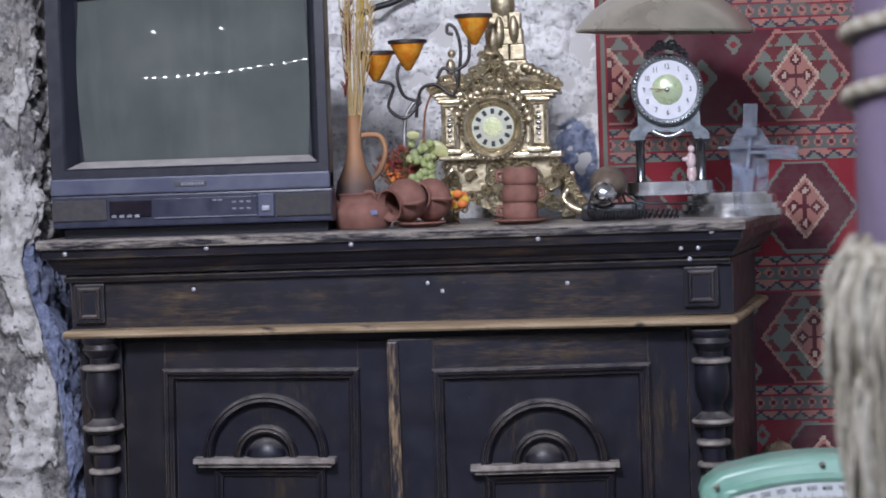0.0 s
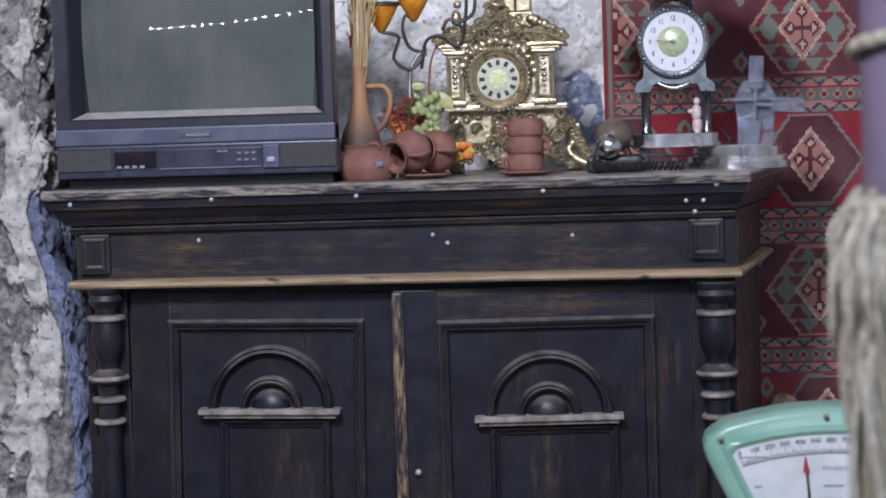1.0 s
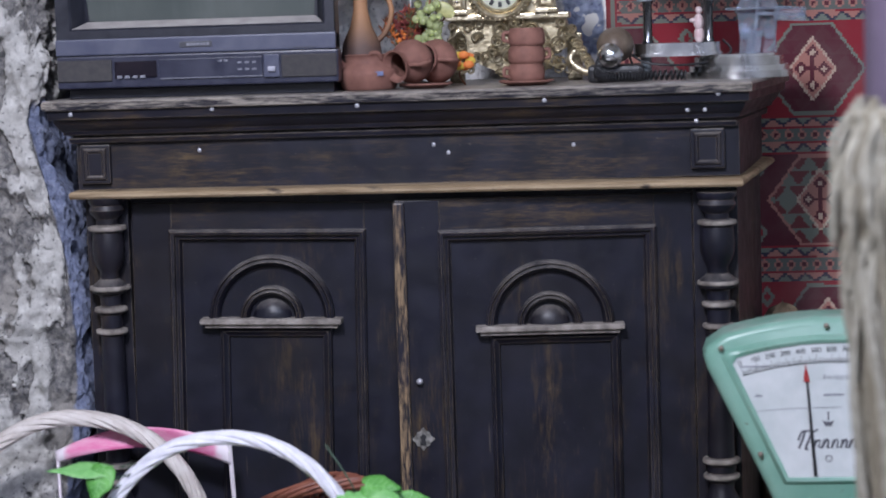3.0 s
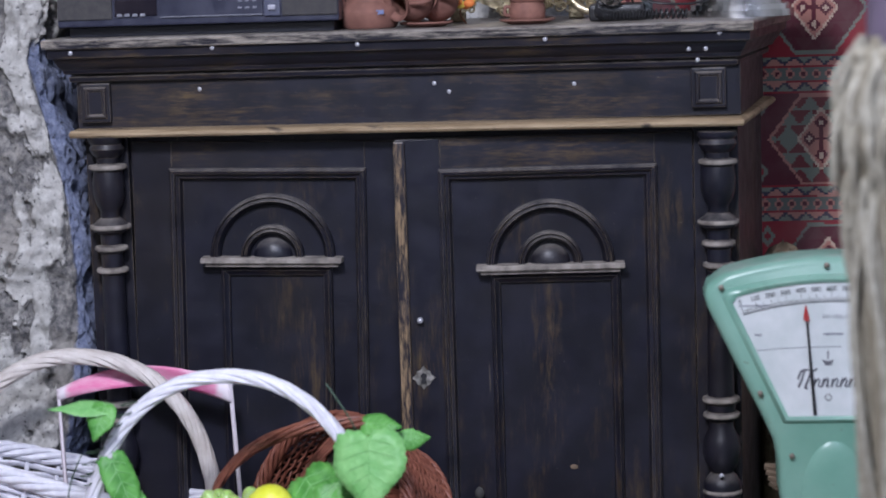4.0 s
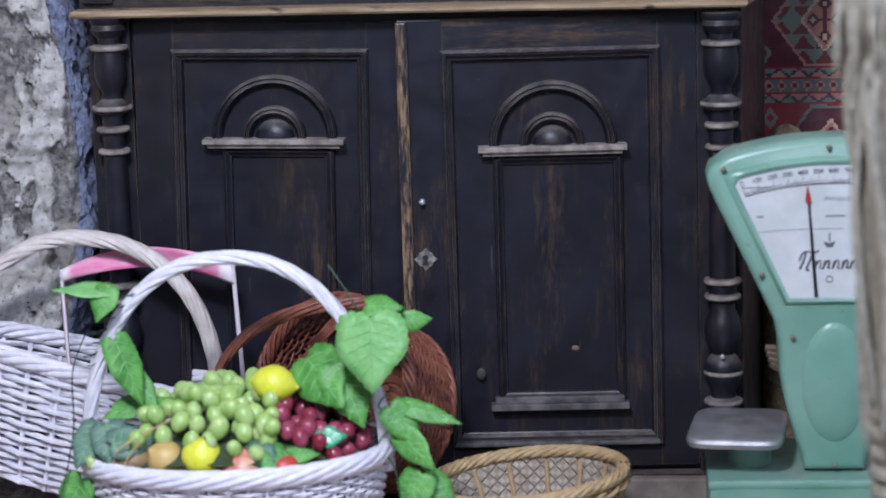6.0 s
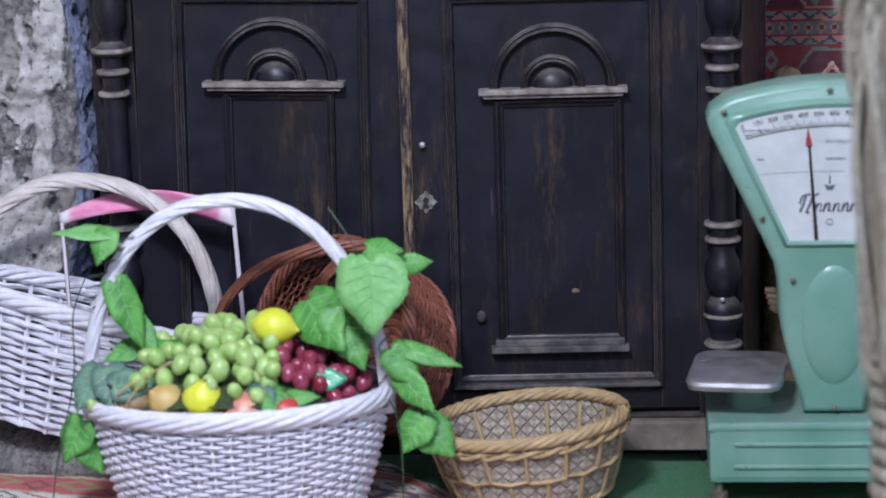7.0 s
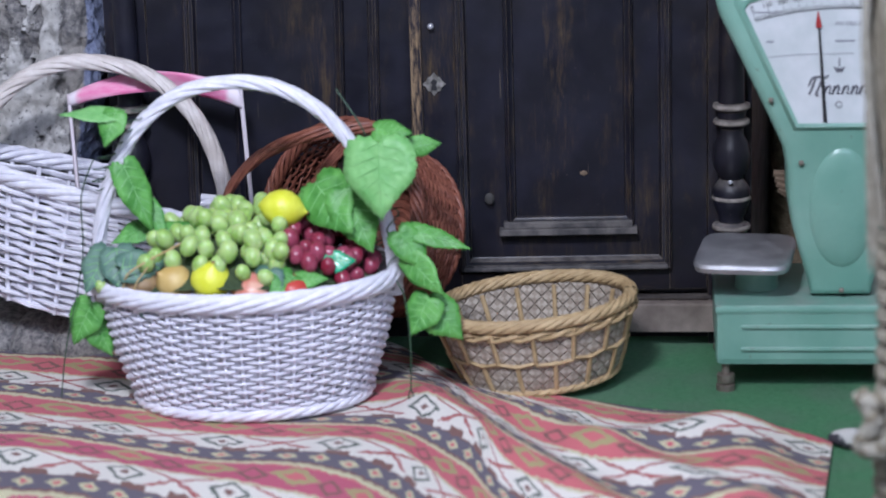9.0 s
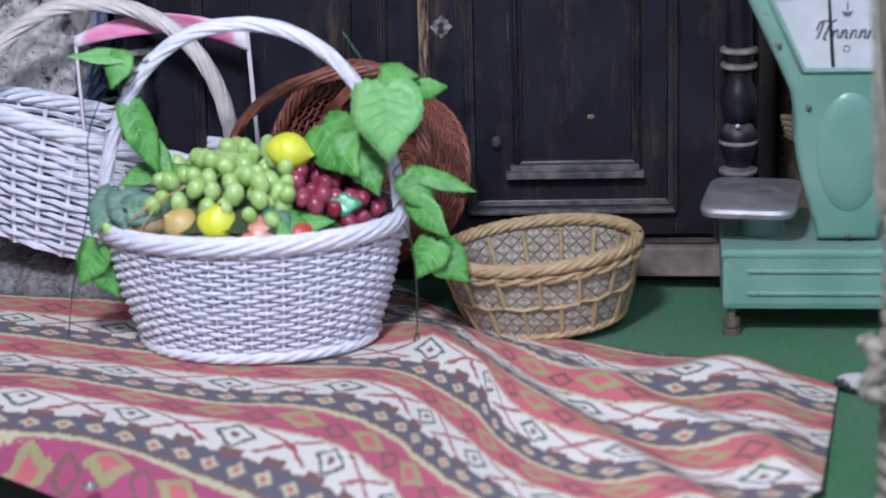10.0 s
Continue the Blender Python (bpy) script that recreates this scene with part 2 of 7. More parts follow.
def rough_face(name, origin, ux, uz, w, h, nu, nv, height, material, parent=None, label="", kind="", smooth=60):
    """An uneven sheet: origin + u*ux + v*uz, pushed along its normal by height(u, v)."""
    ux, uz, origin = Vector(ux), Vector(uz), Vector(origin)
    nrm = uz.cross(ux)
    bm = bmesh.new()
    grid = []
    for j in range(nv + 1):
        grid.append([bm.verts.new(origin + ux * (w * i / nu) + uz * (h * j / nv) - nrm * height(w * i / nu, h * j / nv)) for i in range(nu + 1)])
    for j in range(nv):
        for i in range(nu):
            bm.faces.new((grid[j][i], grid[j][i + 1], grid[j + 1][i + 1], grid[j + 1][i]))
    return part(name, bm, material, parent, label, kind, smooth)


# ---- the room ----
def carpet_material():
    n = Net("green_carpet")
    f = n.noise(420, 3, 0.7)
    g = n.noise(7, 4)
    col = n.mix(n.ramp(f, 0.35, 0.7), (0.034, 0.160, 0.062), (0.150, 0.37, 0.175))
    col = n.mix(n.math("MULTIPLY", n.ramp(g, 0.42, 0.62), 0.55), col, (0.13, 0.22, 0.14))
    col = n.mix(n.math("MULTIPLY", n.ramp(n.noise(95, 4, 0.7), 0.46, 0.60), 0.30), col, (0.022, 0.105, 0.042))
    n.bump(n.math("ADD", f, n.noise(95, 4, 0.7)), 0.9, 0.005)
    return n.done(col, 0.95)


CARPET = carpet_material()
FLOOR = plain("dark_floor", (0.035, 0.033, 0.032), (0.06, 0.056, 0.05), 9, 0.7)
LOW = -0.32
bm = slab(bmesh.new(), [(-2.2, 1.0), (-2.2, 0.05), (-1.0, -0.56), (-0.42, -0.96), (0.2, -1.36), (2.4, -1.36), (2.4, 1.0)], -0.012, 0.0)
tagged(part("podium", bm, CARPET), "green needle-felt carpet on a low podium", "carpet", kind="structure")
bm = slab(bmesh.new(), [(-2.2, 0.99), (-2.2, 0.08), (-1.0, -0.53), (-0.42, -0.93), (0.2, -1.33), (2.39, -1.33), (2.39, 0.99)], LOW + 0.001, -0.0125)
tagged(part("podium_side", bm, FLOOR), "black boarded side of the podium", "podium", kind="structure")
bm = slab(bmesh.new(), [(-3.6, -7.0), (3.6, -7.0), (3.6, 1.2), (-3.6, 1.2)], LOW - 0.1, LOW)
tagged(part("floor", bm, FLOOR), "dark stone floor in front of the podium", "floor", kind="structure")
bm = slab(bmesh.new(), [(-3.6, -7.0), (3.6, -7.0), (3.6, 1.2), (-3.6, 1.2)], 3.0, 3.1)
tagged(part("ceiling", bm, PLASTER), "plain pale ceiling", "ceiling", kind="structure")
for nm, r in (("wall_south", (-3.6, 3.6, -7.1, -7.0)), ("wall_east", (3.6, 3.7, -7.1, 1.2)), ("wall_west", (-3.7, -3.6, -7.1, 1.2))):
    tagged(part(nm, boxed(r[0], r[1], r[2], r[3], LOW, 3.0), PLASTER), "plain plastered wall", "wall", kind="structure")
tagged(part("wall_north", boxed(-3.6, 3.6, 0.66, 0.96, LOW, 3.0), PLASTER), "thick wall of whitewashed rough stone", "wall", kind="structure")


def stones(u, v):
    p = Vector((u * 4.2, v * 5.5, 0.3))
    d = noise.voronoi(p + 0.25 * noise.noise_vector(p * 1.5))[0]
    return 0.045 * min(1.0, 2.2 * (d[1] - d[0])) + 0.017 * noise.fractal(Vector((u * 20, v * 20, 1)), 0.75, 2.0, 6)


WN = bpy.data.objects["wall_north"]
rough_face("stone_facing", (-0.75, 0.66, 0.0), (1, 0, 0), (0, 0, 1), 1.5, 2.2, 300, 400, stones, WHITE_STONE, WN, "whitewashed uneven stones", smooth=50)

# the stone pier beside the cabinet
pier = thing("stone_pier", (-1.0, 0.3, 0), "rough stone pier with patchy grey and white plaster", "pier", kind="structure")


def pier_height(u, v):
    p = Vector((u * 7, v * 7, 5.0))
    d = noise.voronoi(p + 0.5 * noise.noise_vector(p))[0]
    lumps = min(1.0, 1.8 * (d[1] - d[0]))
    return 0.014 * lumps + 0.018 * noise.fractal(Vector((u * 14, v * 12, 2)), 0.7, 2.0, 7)


def pier_plaster(u, v):
    """How much plaster is left here: tall broken patches, more of them higher up."""
    f = noise.fractal(Vector((u * 8.0, v * 4.6, 8.5)), 0.6, 2.1, 5)
    return min(1.0, max(0.0, 0.44 + 0.80 * f + 0.30 * min(1.0, max(0.0, v - 1.05))))


def pier_edge(z):
    """How far the pier's corner reaches to the right at this height."""
    return float(np.interp(z, (0.0, 0.27, 0.45, 0.6, 0.72, 0.8, 0.95, 1.06, 1.23, 1.53, 2.4), (-0.60, -0.645, -0.61, -0.59, -0.595, -0.60, -0.635, -0.665, -0.65, -0.645, -0.66)))


bm = bmesh.new()
plaster_layer = bm.verts.layers.float.new("plaster")
wash_layer = bm.verts.layers.float.new("limewash")
grid = []
for j in range(461):
    z = 2.4 * j / 460
    e = pier_edge(z)
    row = []
    for i in range(261):
        s = 0.25 + 1.05 * i / 260
        # along the front to the corner, then back along the flank
        corner = 0.78
        if s < corner - 0.05:
            q, nrm = Vector((e - (corner - s), 0.03, z)), Vector((0, -1, 0))
        elif s < corner + 0.05:
            a = (s - corner + 0.05) / 0.1 * math.pi / 2
            q, nrm = Vector((e - 0.05 + 0.05 * math.sin(a), 0.08 - 0.05 * math.cos(a), z)), Vector((math.sin(a), -math.cos(a), 0))
        else:
            q, nrm = Vector((e, 0.03 + s - corner, z)), Vector((1, 0, 0))
        flank = min(1.0, max(0.0, (s - corner + 0.055) / 0.05))
        low = min(1.0, max(0.0, (1.16 - z) / 0.12))
        left = pier_plaster(s, z) * (1 - 0.8 * flank * low)
        h = pier_height(s, z) - 0.026 + 0.014 * min(1.0, max(0.0, (left - 0.44) / 0.10))
        vtx = bm.verts.new(q + nrm * h)
        vtx[plaster_layer] = left
        vtx[wash_layer] = flank * (0.2 + 0.6 * low)
        row.append(vtx)
    grid.append(row)
for j in range(460):
    for i in range(260):
        bm.faces.new((grid[j][i], grid[j][i + 1], grid[j + 1][i + 1], grid[j + 1][i]))
part("facing", bm, STONE, pier, smooth=50)
part("core", boxed(-1.6, -0.74, 0.10, 0.655, 0.0, 2.999), PLASTER, pier)

# ---- the cabinet ----
TOP = 1.10
cab = thing("cabinet", (0, 0.2, 0), "worn black-painted wooden cabinet with turned columns and carved doors", "cabinet")
# carcass: canted on the right
plan = [(-0.585, 0.02), (0.585, 0.02), (0.645, 0.42), (0.645, 0.52), (-0.585, 0.52)]
bm = slab(bmesh.new(), plan, 0.07, 0.93)
part("carcass", bm, WOOD_V, cab)
bm = slab(bmesh.new(), [(-0.59, -0.02), (0.59, -0.02), (0.65, 0.42), (0.65, 0.52), (-0.59, 0.52)], 0.0, 0.072)
part("plinth", bm, WOOD_H, cab)
bm = slab(bmesh.new(), [(-0.595, -0.004), (0.59, -0.004), (0.65, 0.42), (0.65, 0.52), (-0.595, 0.52)], 0.934, 1.03)
part("frieze", bm, WOOD_H, cab)


def cornice(steps, name, material):
    """A stack of moulding layers: (z, how far it stands out)."""
    bm = bmesh.new()
    loops = []
    for z, o in steps:
        pts = ((-0.595 - o * 0.55, 0.52), (-0.595 - o * 0.75, -0.004 - o), (0.578 + o * 0.55, -0.004 - o), (0.65 + o * 0.9, 0.42), (0.65 + o * 0.9, 0.52))
        loops.append([bm.verts.new((*q, z)) for q in pts])
    for a, b in zip(loops, loops[1:]):
        for i in range(5):
            j = (i + 1) % 5
            bm.faces.new((a[i], a[j], b[j], b[i]))
    bm.faces.new(loops[0][::-1])
    bm.faces.new(loops[-1])
    return part(name, bm, material, cab)


cornice([(1.020, 0.003), (1.022, 0.012), (1.030, 0.014), (1.034, 0.006), (1.037, 0.022), (1.044, 0.025), (1.048, 0.030), (1.056, 0.037), (1.063, 0.041), (1.066, 0.050), (1.082, 0.052)], "cornice", WOOD_H)
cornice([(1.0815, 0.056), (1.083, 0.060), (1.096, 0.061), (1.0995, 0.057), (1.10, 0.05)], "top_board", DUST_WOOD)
bm = bmesh.new()
prof = [(0, 0.002), (0.010, 0.0), (0.014, 0.004), (0.014, 0.009), (0.009, 0.0125), (0, 0.0135)]
loops = []
for o, dz in prof:
    dz += 0.9235
    loops.append([bm.verts.new(q) for q in ((-0.60, 0.30, dz), (-0.595 - 0.4 * o, -0.042 - o, dz), (0.585 + 0.6 * o, -0.042 - o, dz - 0.006), (0.66 + o, 0.42, dz), (0.62, 0.45, dz), (-0.5, 0.3, dz))])
for a, b in zip(loops, loops[1:]):
    for i in range(6):
        bm.faces.new((a[i], a[(i + 1) % 6], b[(i + 1) % 6], b[i]))
bm.faces.new(loops[0][::-1]), bm.faces.new(loops[-1])
part("bead_rail", bm, WOOD_EDGE, cab, "rail with its edge rubbed to bare wood")
for x0, x1 in ((-0.586, -0.532), (0.504, 0.564)):
    bm = boxed(x0, x1, -0.018, 0.0, 0.948, 1.018, 0.003)
    frame_mould(bm, x0 + 0.006, x1 - 0.006, 0.954, 1.012, [(0, -0.0185), (0.003, -0.0225), (0.006, -0.0225), (0.009, -0.019), (0.02, -0.019)])
    part("frieze_block", bm, WOOD_V, cab)
nails = [(-0.59, 1.075), (-0.335, 1.078), (-0.077, 1.077), (0.252, 1.077), (0.553, 1.080)]
for x, z in nails:
    part("nail", ball(bmesh.new(), (x, -0.058, z), 0.0042, 8, 6, (1, 0.5, 1)), NAIL, cab, smooth=60)
for x, z in ((0.50, 1.052), (0.53, 1.052), (0.515, 1.033)):
    part("nail", ball(bmesh.new(), (x, -0.04, z), 0.004, 8, 6, (1, 0.5, 1)), NAIL, cab, smooth=60)
for x, z in ((-0.371, 1.003), (0.051, 1.002), (0.299, 0.995), (0.077, 0.987)):
    part("nail", ball(bmesh.new(), (x, -0.005, z), 0.0032, 8, 6, (1.1, 0.4, 1.2)), NAIL, cab, smooth=60)

# turned columns
COLUMN = [(0.0, 0.908), (0.035, 0.908), (0.035, 0.900), (0.030, 0.894), (0.034, 0.886), (0.030, 0.878), (0.021, 0.870), (0.021, 0.860), (0.033, 0.856), (0.034, 0.851), (0.028, 0.846),
          (0.031, 0.825), (0.030, 0.802), (0.024, 0.785), (0.018, 0.776), (0.019, 0.764), (0.034, 0.752), (0.036, 0.746), (0.033, 0.740), (0.021, 0.735), (0.020, 0.716), (0.029, 0.712), (0.029, 0.705),
          (0.021, 0.700), (0.021, 0.676), (0.028, 0.673), (0.028, 0.667), (0.022, 0.662), (0.022, 0.55), (0.024, 0.436), (0.032, 0.432), (0.033, 0.426), (0.026, 0.421), (0.025, 0.408), (0.032, 0.404), (0.032, 0.398),
          (0.022, 0.390), (0.022, 0.378), (0.030, 0.362), (0.034, 0.340), (0.031, 0.318), (0.022, 0.303), (0.020, 0.297), (0.025, 0.292), (0.033, 0.280), (0.0345, 0.270), (0.033, 0.264), (0.034, 0.258), (0.028, 0.240),
          (0.022, 0.226), (0.023, 0.218), (0.033, 0.212), (0.034, 0.205), (0.026, 0.198), (0.024, 0.15), (0.034, 0.142), (0.034, 0.110), (0.036, 0.10), (0.036, 0.072), (0.0, 0.072)]
for x, lift in ((-0.541, 0.016), (0.5475, 0.0)):
    part("column", turned([(r * (0.93 if lift else 1.0), 0.072 + (z - 0.072) * (0.924 - 0.072 if lift else 0.836) / 0.836) for r, z in COLUMN], (x, -0.024, 0), 36), WOOD_V, cab, "turned wooden column", smooth=40)
    for z, r in ((0.853, 0.0345), (0.747, 0.0368), (0.709, 0.0298), (0.670, 0.0288), (0.429, 0.0335), (0.401, 0.0325), (0.2625, 0.0350), (0.2085, 0.0345)):
        zz = 0.072 + (z - 0.072) * (0.924 - 0.072 if lift else 0.836) / 0.836
        part("column_ring", turned([(r * 0.6, 0.006), (r * 0.97, 0.0045), (r * 1.01, 0.001), (r * 1.0, -0.002), (r * 0.9, -0.004)], (x, -0.024, zz), 32), LEDGE, cab, "ring rubbed pale", smooth=60)
# corner posts behind the columns
for x0, x1 in ((-0.585, -0.508), (0.506, 0.585)):
    part("post", boxed(x0, x1, 0.0, 0.03, 0.072, 0.918, 0.002), WOOD_V, cab)


def door(x0, x1, z0, z1, px0, px1, pz0, pz1, ax, az, lx0, lx1, ix0, ix1, iz0, name, dz=0.0):
    """A panelled door seen from the front, in cabinet coordinates, with its front at y = 0."""
    d = part(name, box(bmesh.new(), x0, px0 + 0.004, 0, 0.024, z0, z1, 0.002), WOOD_V, cab)
    part("stile", boxed(px1 - 0.004, x1, 0, 0.024, z0, z1, 0.002), WOOD_V, d)
    part("rail", boxed(px0 + 0.004, px1 - 0.004, 0.0005, 0.024, pz1 - 0.004, z1, 0.001), WOOD_H, d)
    part("rail", boxed(px0 + 0.004, px1 - 0.004, 0.0005, 0.024, z0, pz0 + 0.004, 0.001), WOOD_H, d)
    bm = frame_mould(bmesh.new(), px0, px1, pz0, pz1, [(0, 0.001), (0.001, -0.010), (0.005, -0.013), (0.010, -0.011), (0.012, -0.004), (0.018, -0.002), (0.022, 0.010), (0.026, 0.012)])
    part("moulding", bm, WOOD_V, d, smooth=30)
    part("panel", boxed(px0 + 0.02, px1 - 0.02, 0.011, 0.02, pz0 + 0.02, pz1 - 0.02), WOOD_V, d)
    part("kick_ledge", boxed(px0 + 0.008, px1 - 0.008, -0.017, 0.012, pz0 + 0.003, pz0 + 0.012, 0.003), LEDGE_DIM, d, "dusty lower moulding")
    # arch
    cx = (lx0 + lx1) / 2
    for r, w in ((0.109, 0.010), (0.0535, 0.0085)):
        prof = [(-w, 0.012), (-w * 0.9, 0.0), (-w * 0.3, -0.008), (w * 0.2, -0.004), (w * 0.5, -0.010), (w * 0.9, -0.006), (w, 0.012)]
        bm = bmesh.new()
        rows = []
        for k in range(41):
            a = math.pi * k / 40
            rows.append([bm.verts.new((cx + (r - 0.5 * w + o) * math.cos(a), y, az + 0.006 + (r - 0.5 * w + o) * math.sin(a))) for o, y in prof])
        for a, b in zip(rows, rows[1:]):
            for i in range(len(prof) - 1):
                bm.faces.new((a[i], a[i + 1], b[i + 1], b[i]))
        part("arch", bm, WOOD_ARCH, d, "carved half-round arch", smooth=35)
    bm = ball(bmesh.new(), (cx, 0.010, az + 0.004), 0.036, 24, 14, (1, 0.6, 1))
    bmesh.ops.bisect_plane(bm, geom=bm.verts[:] + bm.edges[:] + bm.faces[:], plane_co=(0, 0, az), plane_no=(0, 0, 1), clear_inner=True)
    part("boss", bm, WOOD_ARCH, d, smooth=60)
    bm = boxed(lx0, lx1, -0.022, 0.014, az - 0.004, az + 0.006, 0.002)
    box(bm, lx0 + 0.008, lx1 - 0.008, -0.014, 0.014, az - 0.011, az - 0.004, 0.001)
    part("ledge", bm, LEDGE, d, "narrow dusty ledge")
    # tall inner panel
    bm = frame_mould(bmesh.new(), ix0 - 0.016, ix1 + 0.016, iz0 - 0.016, az - 0.012, [(0, 0.011), (0.002, 0.001), (0.007, -0.003), (0.011, 0.002), (0.016, 0.004), (0.018, 0.0105)])
    part("inner_moulding", bm, WOOD_INNER, d, smooth=30)
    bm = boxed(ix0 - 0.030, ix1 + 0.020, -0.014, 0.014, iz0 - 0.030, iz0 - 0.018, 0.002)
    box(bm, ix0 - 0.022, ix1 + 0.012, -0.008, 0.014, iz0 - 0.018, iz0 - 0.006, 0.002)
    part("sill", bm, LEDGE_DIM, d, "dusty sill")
    return d


door_l = door(-0.505, -0.022, 0.09, 0.905, -0.437, -0.079, 0.125, 0.858, 0, 0.691, -0.381, -0.124, -0.333, -0.160, 0.225, "door")
door_r = door(-0.022, 0.505, 0.085, 0.905, 0.054, 0.441, 0.125, 0.851, 0, 0.672, 0.117, 0.381, 0.158, 0.358, 0.224, "door")
part("edge_strip", boxed(-0.024, -0.004, -0.012, 0.020, 0.085, 0.902, 0.003), WOOD_EDGE_V, door_r, "closing strip rubbed to bare wood")
part("knob", ball(bmesh.new(), (0.014, -0.008, 0.581), 0.006, 12, 8), NAIL, door_r, "small white button", smooth=60)
bm = prism(bmesh.new(), [(0.017 + r * math.cos(a), 0.476 + r * math.sin(a)) for a, r in ((math.pi * k / 8, (0.021, 0.0150, 0.0165, 0.0150)[k % 4]) for k in range(16))], -0.004, 0.001)
part("old_screw_hole", ball(bmesh.new(), (0.111, -0.001, 0.262), 0.0085, 12, 8, (1, 0.35, 1.3)), FLOOR, door_r, smooth=60)
part("chip", ball(bmesh.new(), (0.283, 0.010, 0.304), 0.006, 7, 5, (1.2, 0.25, 0.8)), BARE_WOOD, door_r, "chip of bare wood")
part("nail", ball(bmesh.new(), (0.545, -0.058, 0.298), 0.0042, 8, 6, (1, 0.5, 1)), NAIL, cab, smooth=60)
plate = part("keyhole_plate", bm, plain("pale_metal", (0.14, 0.135, 0.12), (0.42, 0.40, 0.37), 110, 0.45, 0.4), door_r, "small pierced metal keyhole plate")
part("keyhole", prism(bmesh.new(), [(0.017 + x, 0.476 + z) for x, z in ((-0.006, 0.005), (0.0, 0.010), (0.006, 0.005), (0.003, -0.001), (0.006, -0.010), (-0.006, -0.010), (-0.003, -0.001))], -0.0075, 0.0), INK, plate)
# the first door has sunk a little at its free edge
sag = Matrix.Translation((-0.25, 0, 0.691)) @ Matrix.Rotation(radians(1.1), 4, "Y") @ Matrix.Translation((0.25, 0, -0.691))
for ob in (door_l, *door_l.children_recursive):
    ob.data.transform(Matrix.Translation(-cab.location) @ sag @ Matrix.Translation(cab.location))
# the second door stands a little ajar: it swings on its outer edge
swing = Matrix.Translation((0.505, 0, 0)) @ Matrix.Rotation(radians(3.0), 4, "Z") @ Matrix.Translation((-0.505, 0, 0))
shift = Matrix.Translation(-cab.location)
for ob in (door_r, *door_r.children_recursive):
    ob.data.transform(shift @ swing @ shift.inverted())

# ---- hanging rug ----


def rug_material():
    n = Net("woven_rug")
    ax = n.axes()
    q = 0.0043
    # stitches: the pattern goes in small steps
    x = n.math("MULTIPLY", n.math("FLOOR", n.math("DIVIDE", ax[0], q)), q)
    z = n.math("ADD", n.math("MULTIPLY", n.math("FLOOR", n.math("DIVIDE", ax[2], q)), q), 0.0)
    z = n.math("ADD", z, n.math("MULTIPLY", x, 0.012))
    px, pz = 0.372, 0.2635
    v = n.math("DIVIDE", n.math("SUBTRACT", z, 1.370), pz)
    row = n.math("FLOOR", n.math("ADD", v, 0.5))
    V = n.math("MULTIPLY", n.math("SUBTRACT", n.math("FRACT", n.math("ADD", v, 100.5)), 0.5), pz)
    aV = n.math("ABSOLUTE", V)
    odd = n.math("MODULO", n.math("ADD", row, 100.0), 2.0)
    u = n.math("DIVIDE", n.math("SUBTRACT", n.math("SUBTRACT", x, 0.748), n.math("MULTIPLY", row, -0.012)), px)
    U = n.math("MULTIPLY", n.math("SUBTRACT", n.math("FRACT", n.math("ADD", u, 100.5)), 0.5), px)
    aU = n.math("ABSOLUTE", U)

    def less(a, b):
        return n.math("LESS_THAN", a, b)

    def both(a, b):
        return n.math("MULTIPLY", a, b)

    def dia(du, dv, wu, wv):
        a = n.math("ABSOLUTE", n.math("SUBTRACT", aU, du)) if du else aU
        b = n.math("ABSOLUTE", n.math("SUBTRACT", aV, dv)) if dv else aV
        return n.math("ADD", n.math("DIVIDE", a, wu), n.math("DIVIDE", b, wv))

    RED, MAROON, GREEN, PINK, NAVY, CREAM = (0.27, 0.022, 0.034), (0.105, 0.020, 0.032), (0.19, 0.215, 0.175), (0.44, 0.20, 0.16), (0.05, 0.045, 0.075), (0.56, 0.42, 0.32)
    ground = n.mix(odd, MAROON, RED)
    # big stepped hexagon
    hexa = n.math("MAXIMUM", n.math("DIVIDE", aV, 0.086), n.math("ADD", n.math("DIVIDE", aU, 0.100), n.math("DIVIDE", aV, 0.138)))
    col = ground
    for du, dv, s in ((0.186, 0.0, 0.9), (0.122, 0.066, 0.5)):
        d = dia(du, dv, 0.034 * s, 0.044 * s)
        col = n.mix(less(d, 1.0), col, GREEN)
        col = n.mix(less(d, 0.45), col, RED)
    col = n.mix(less(hexa, 1.07), col, n.mix(odd, PINK, GREEN))
    spike = n.math("MULTIPLY", n.math("ABSOLUTE", n.math("SUBTRACT", n.math("FRACT", n.math("DIVIDE", n.math("ADD", aU, 10.011), 0.044)), 0.5)), 2.0)
    inner = n.mix(less(spike, n.math("FRACT", n.math("DIVIDE", aV, 0.0293))), GREEN, n.mix(odd, (0.17, 0.035, 0.04), MAROON))
    inner = n.mix(n.math("MULTIPLY", odd, 0.93), inner, MAROON)
    col = n.mix(less(hexa, 1.0), col, inner)
    d1 = dia(0, 0, 0.043, 0.059)
    col = n.mix(less(d1, 1.13), col, CREAM)
    col = n.mix(less(d1, 1.0), col, PINK)
    cross = n.math("MAXIMUM", both(less(aU, 0.0035), less(aV, 0.036)), both(less(aV, 0.0035), less(aU, 0.025)))
    col = n.mix(cross, col, MAROON)
    for du, dv in ((0.0, 0.033), (0.023, 0.0)):
        d = dia(du, dv, 0.0135, 0.0165)
        col = n.mix(less(d, 1.0), col, MAROON)
        col = n.mix(less(d, 0.5), col, CREAM)
    # narrow bands between the rows
    W = n.math("SUBTRACT", pz / 2, aV)
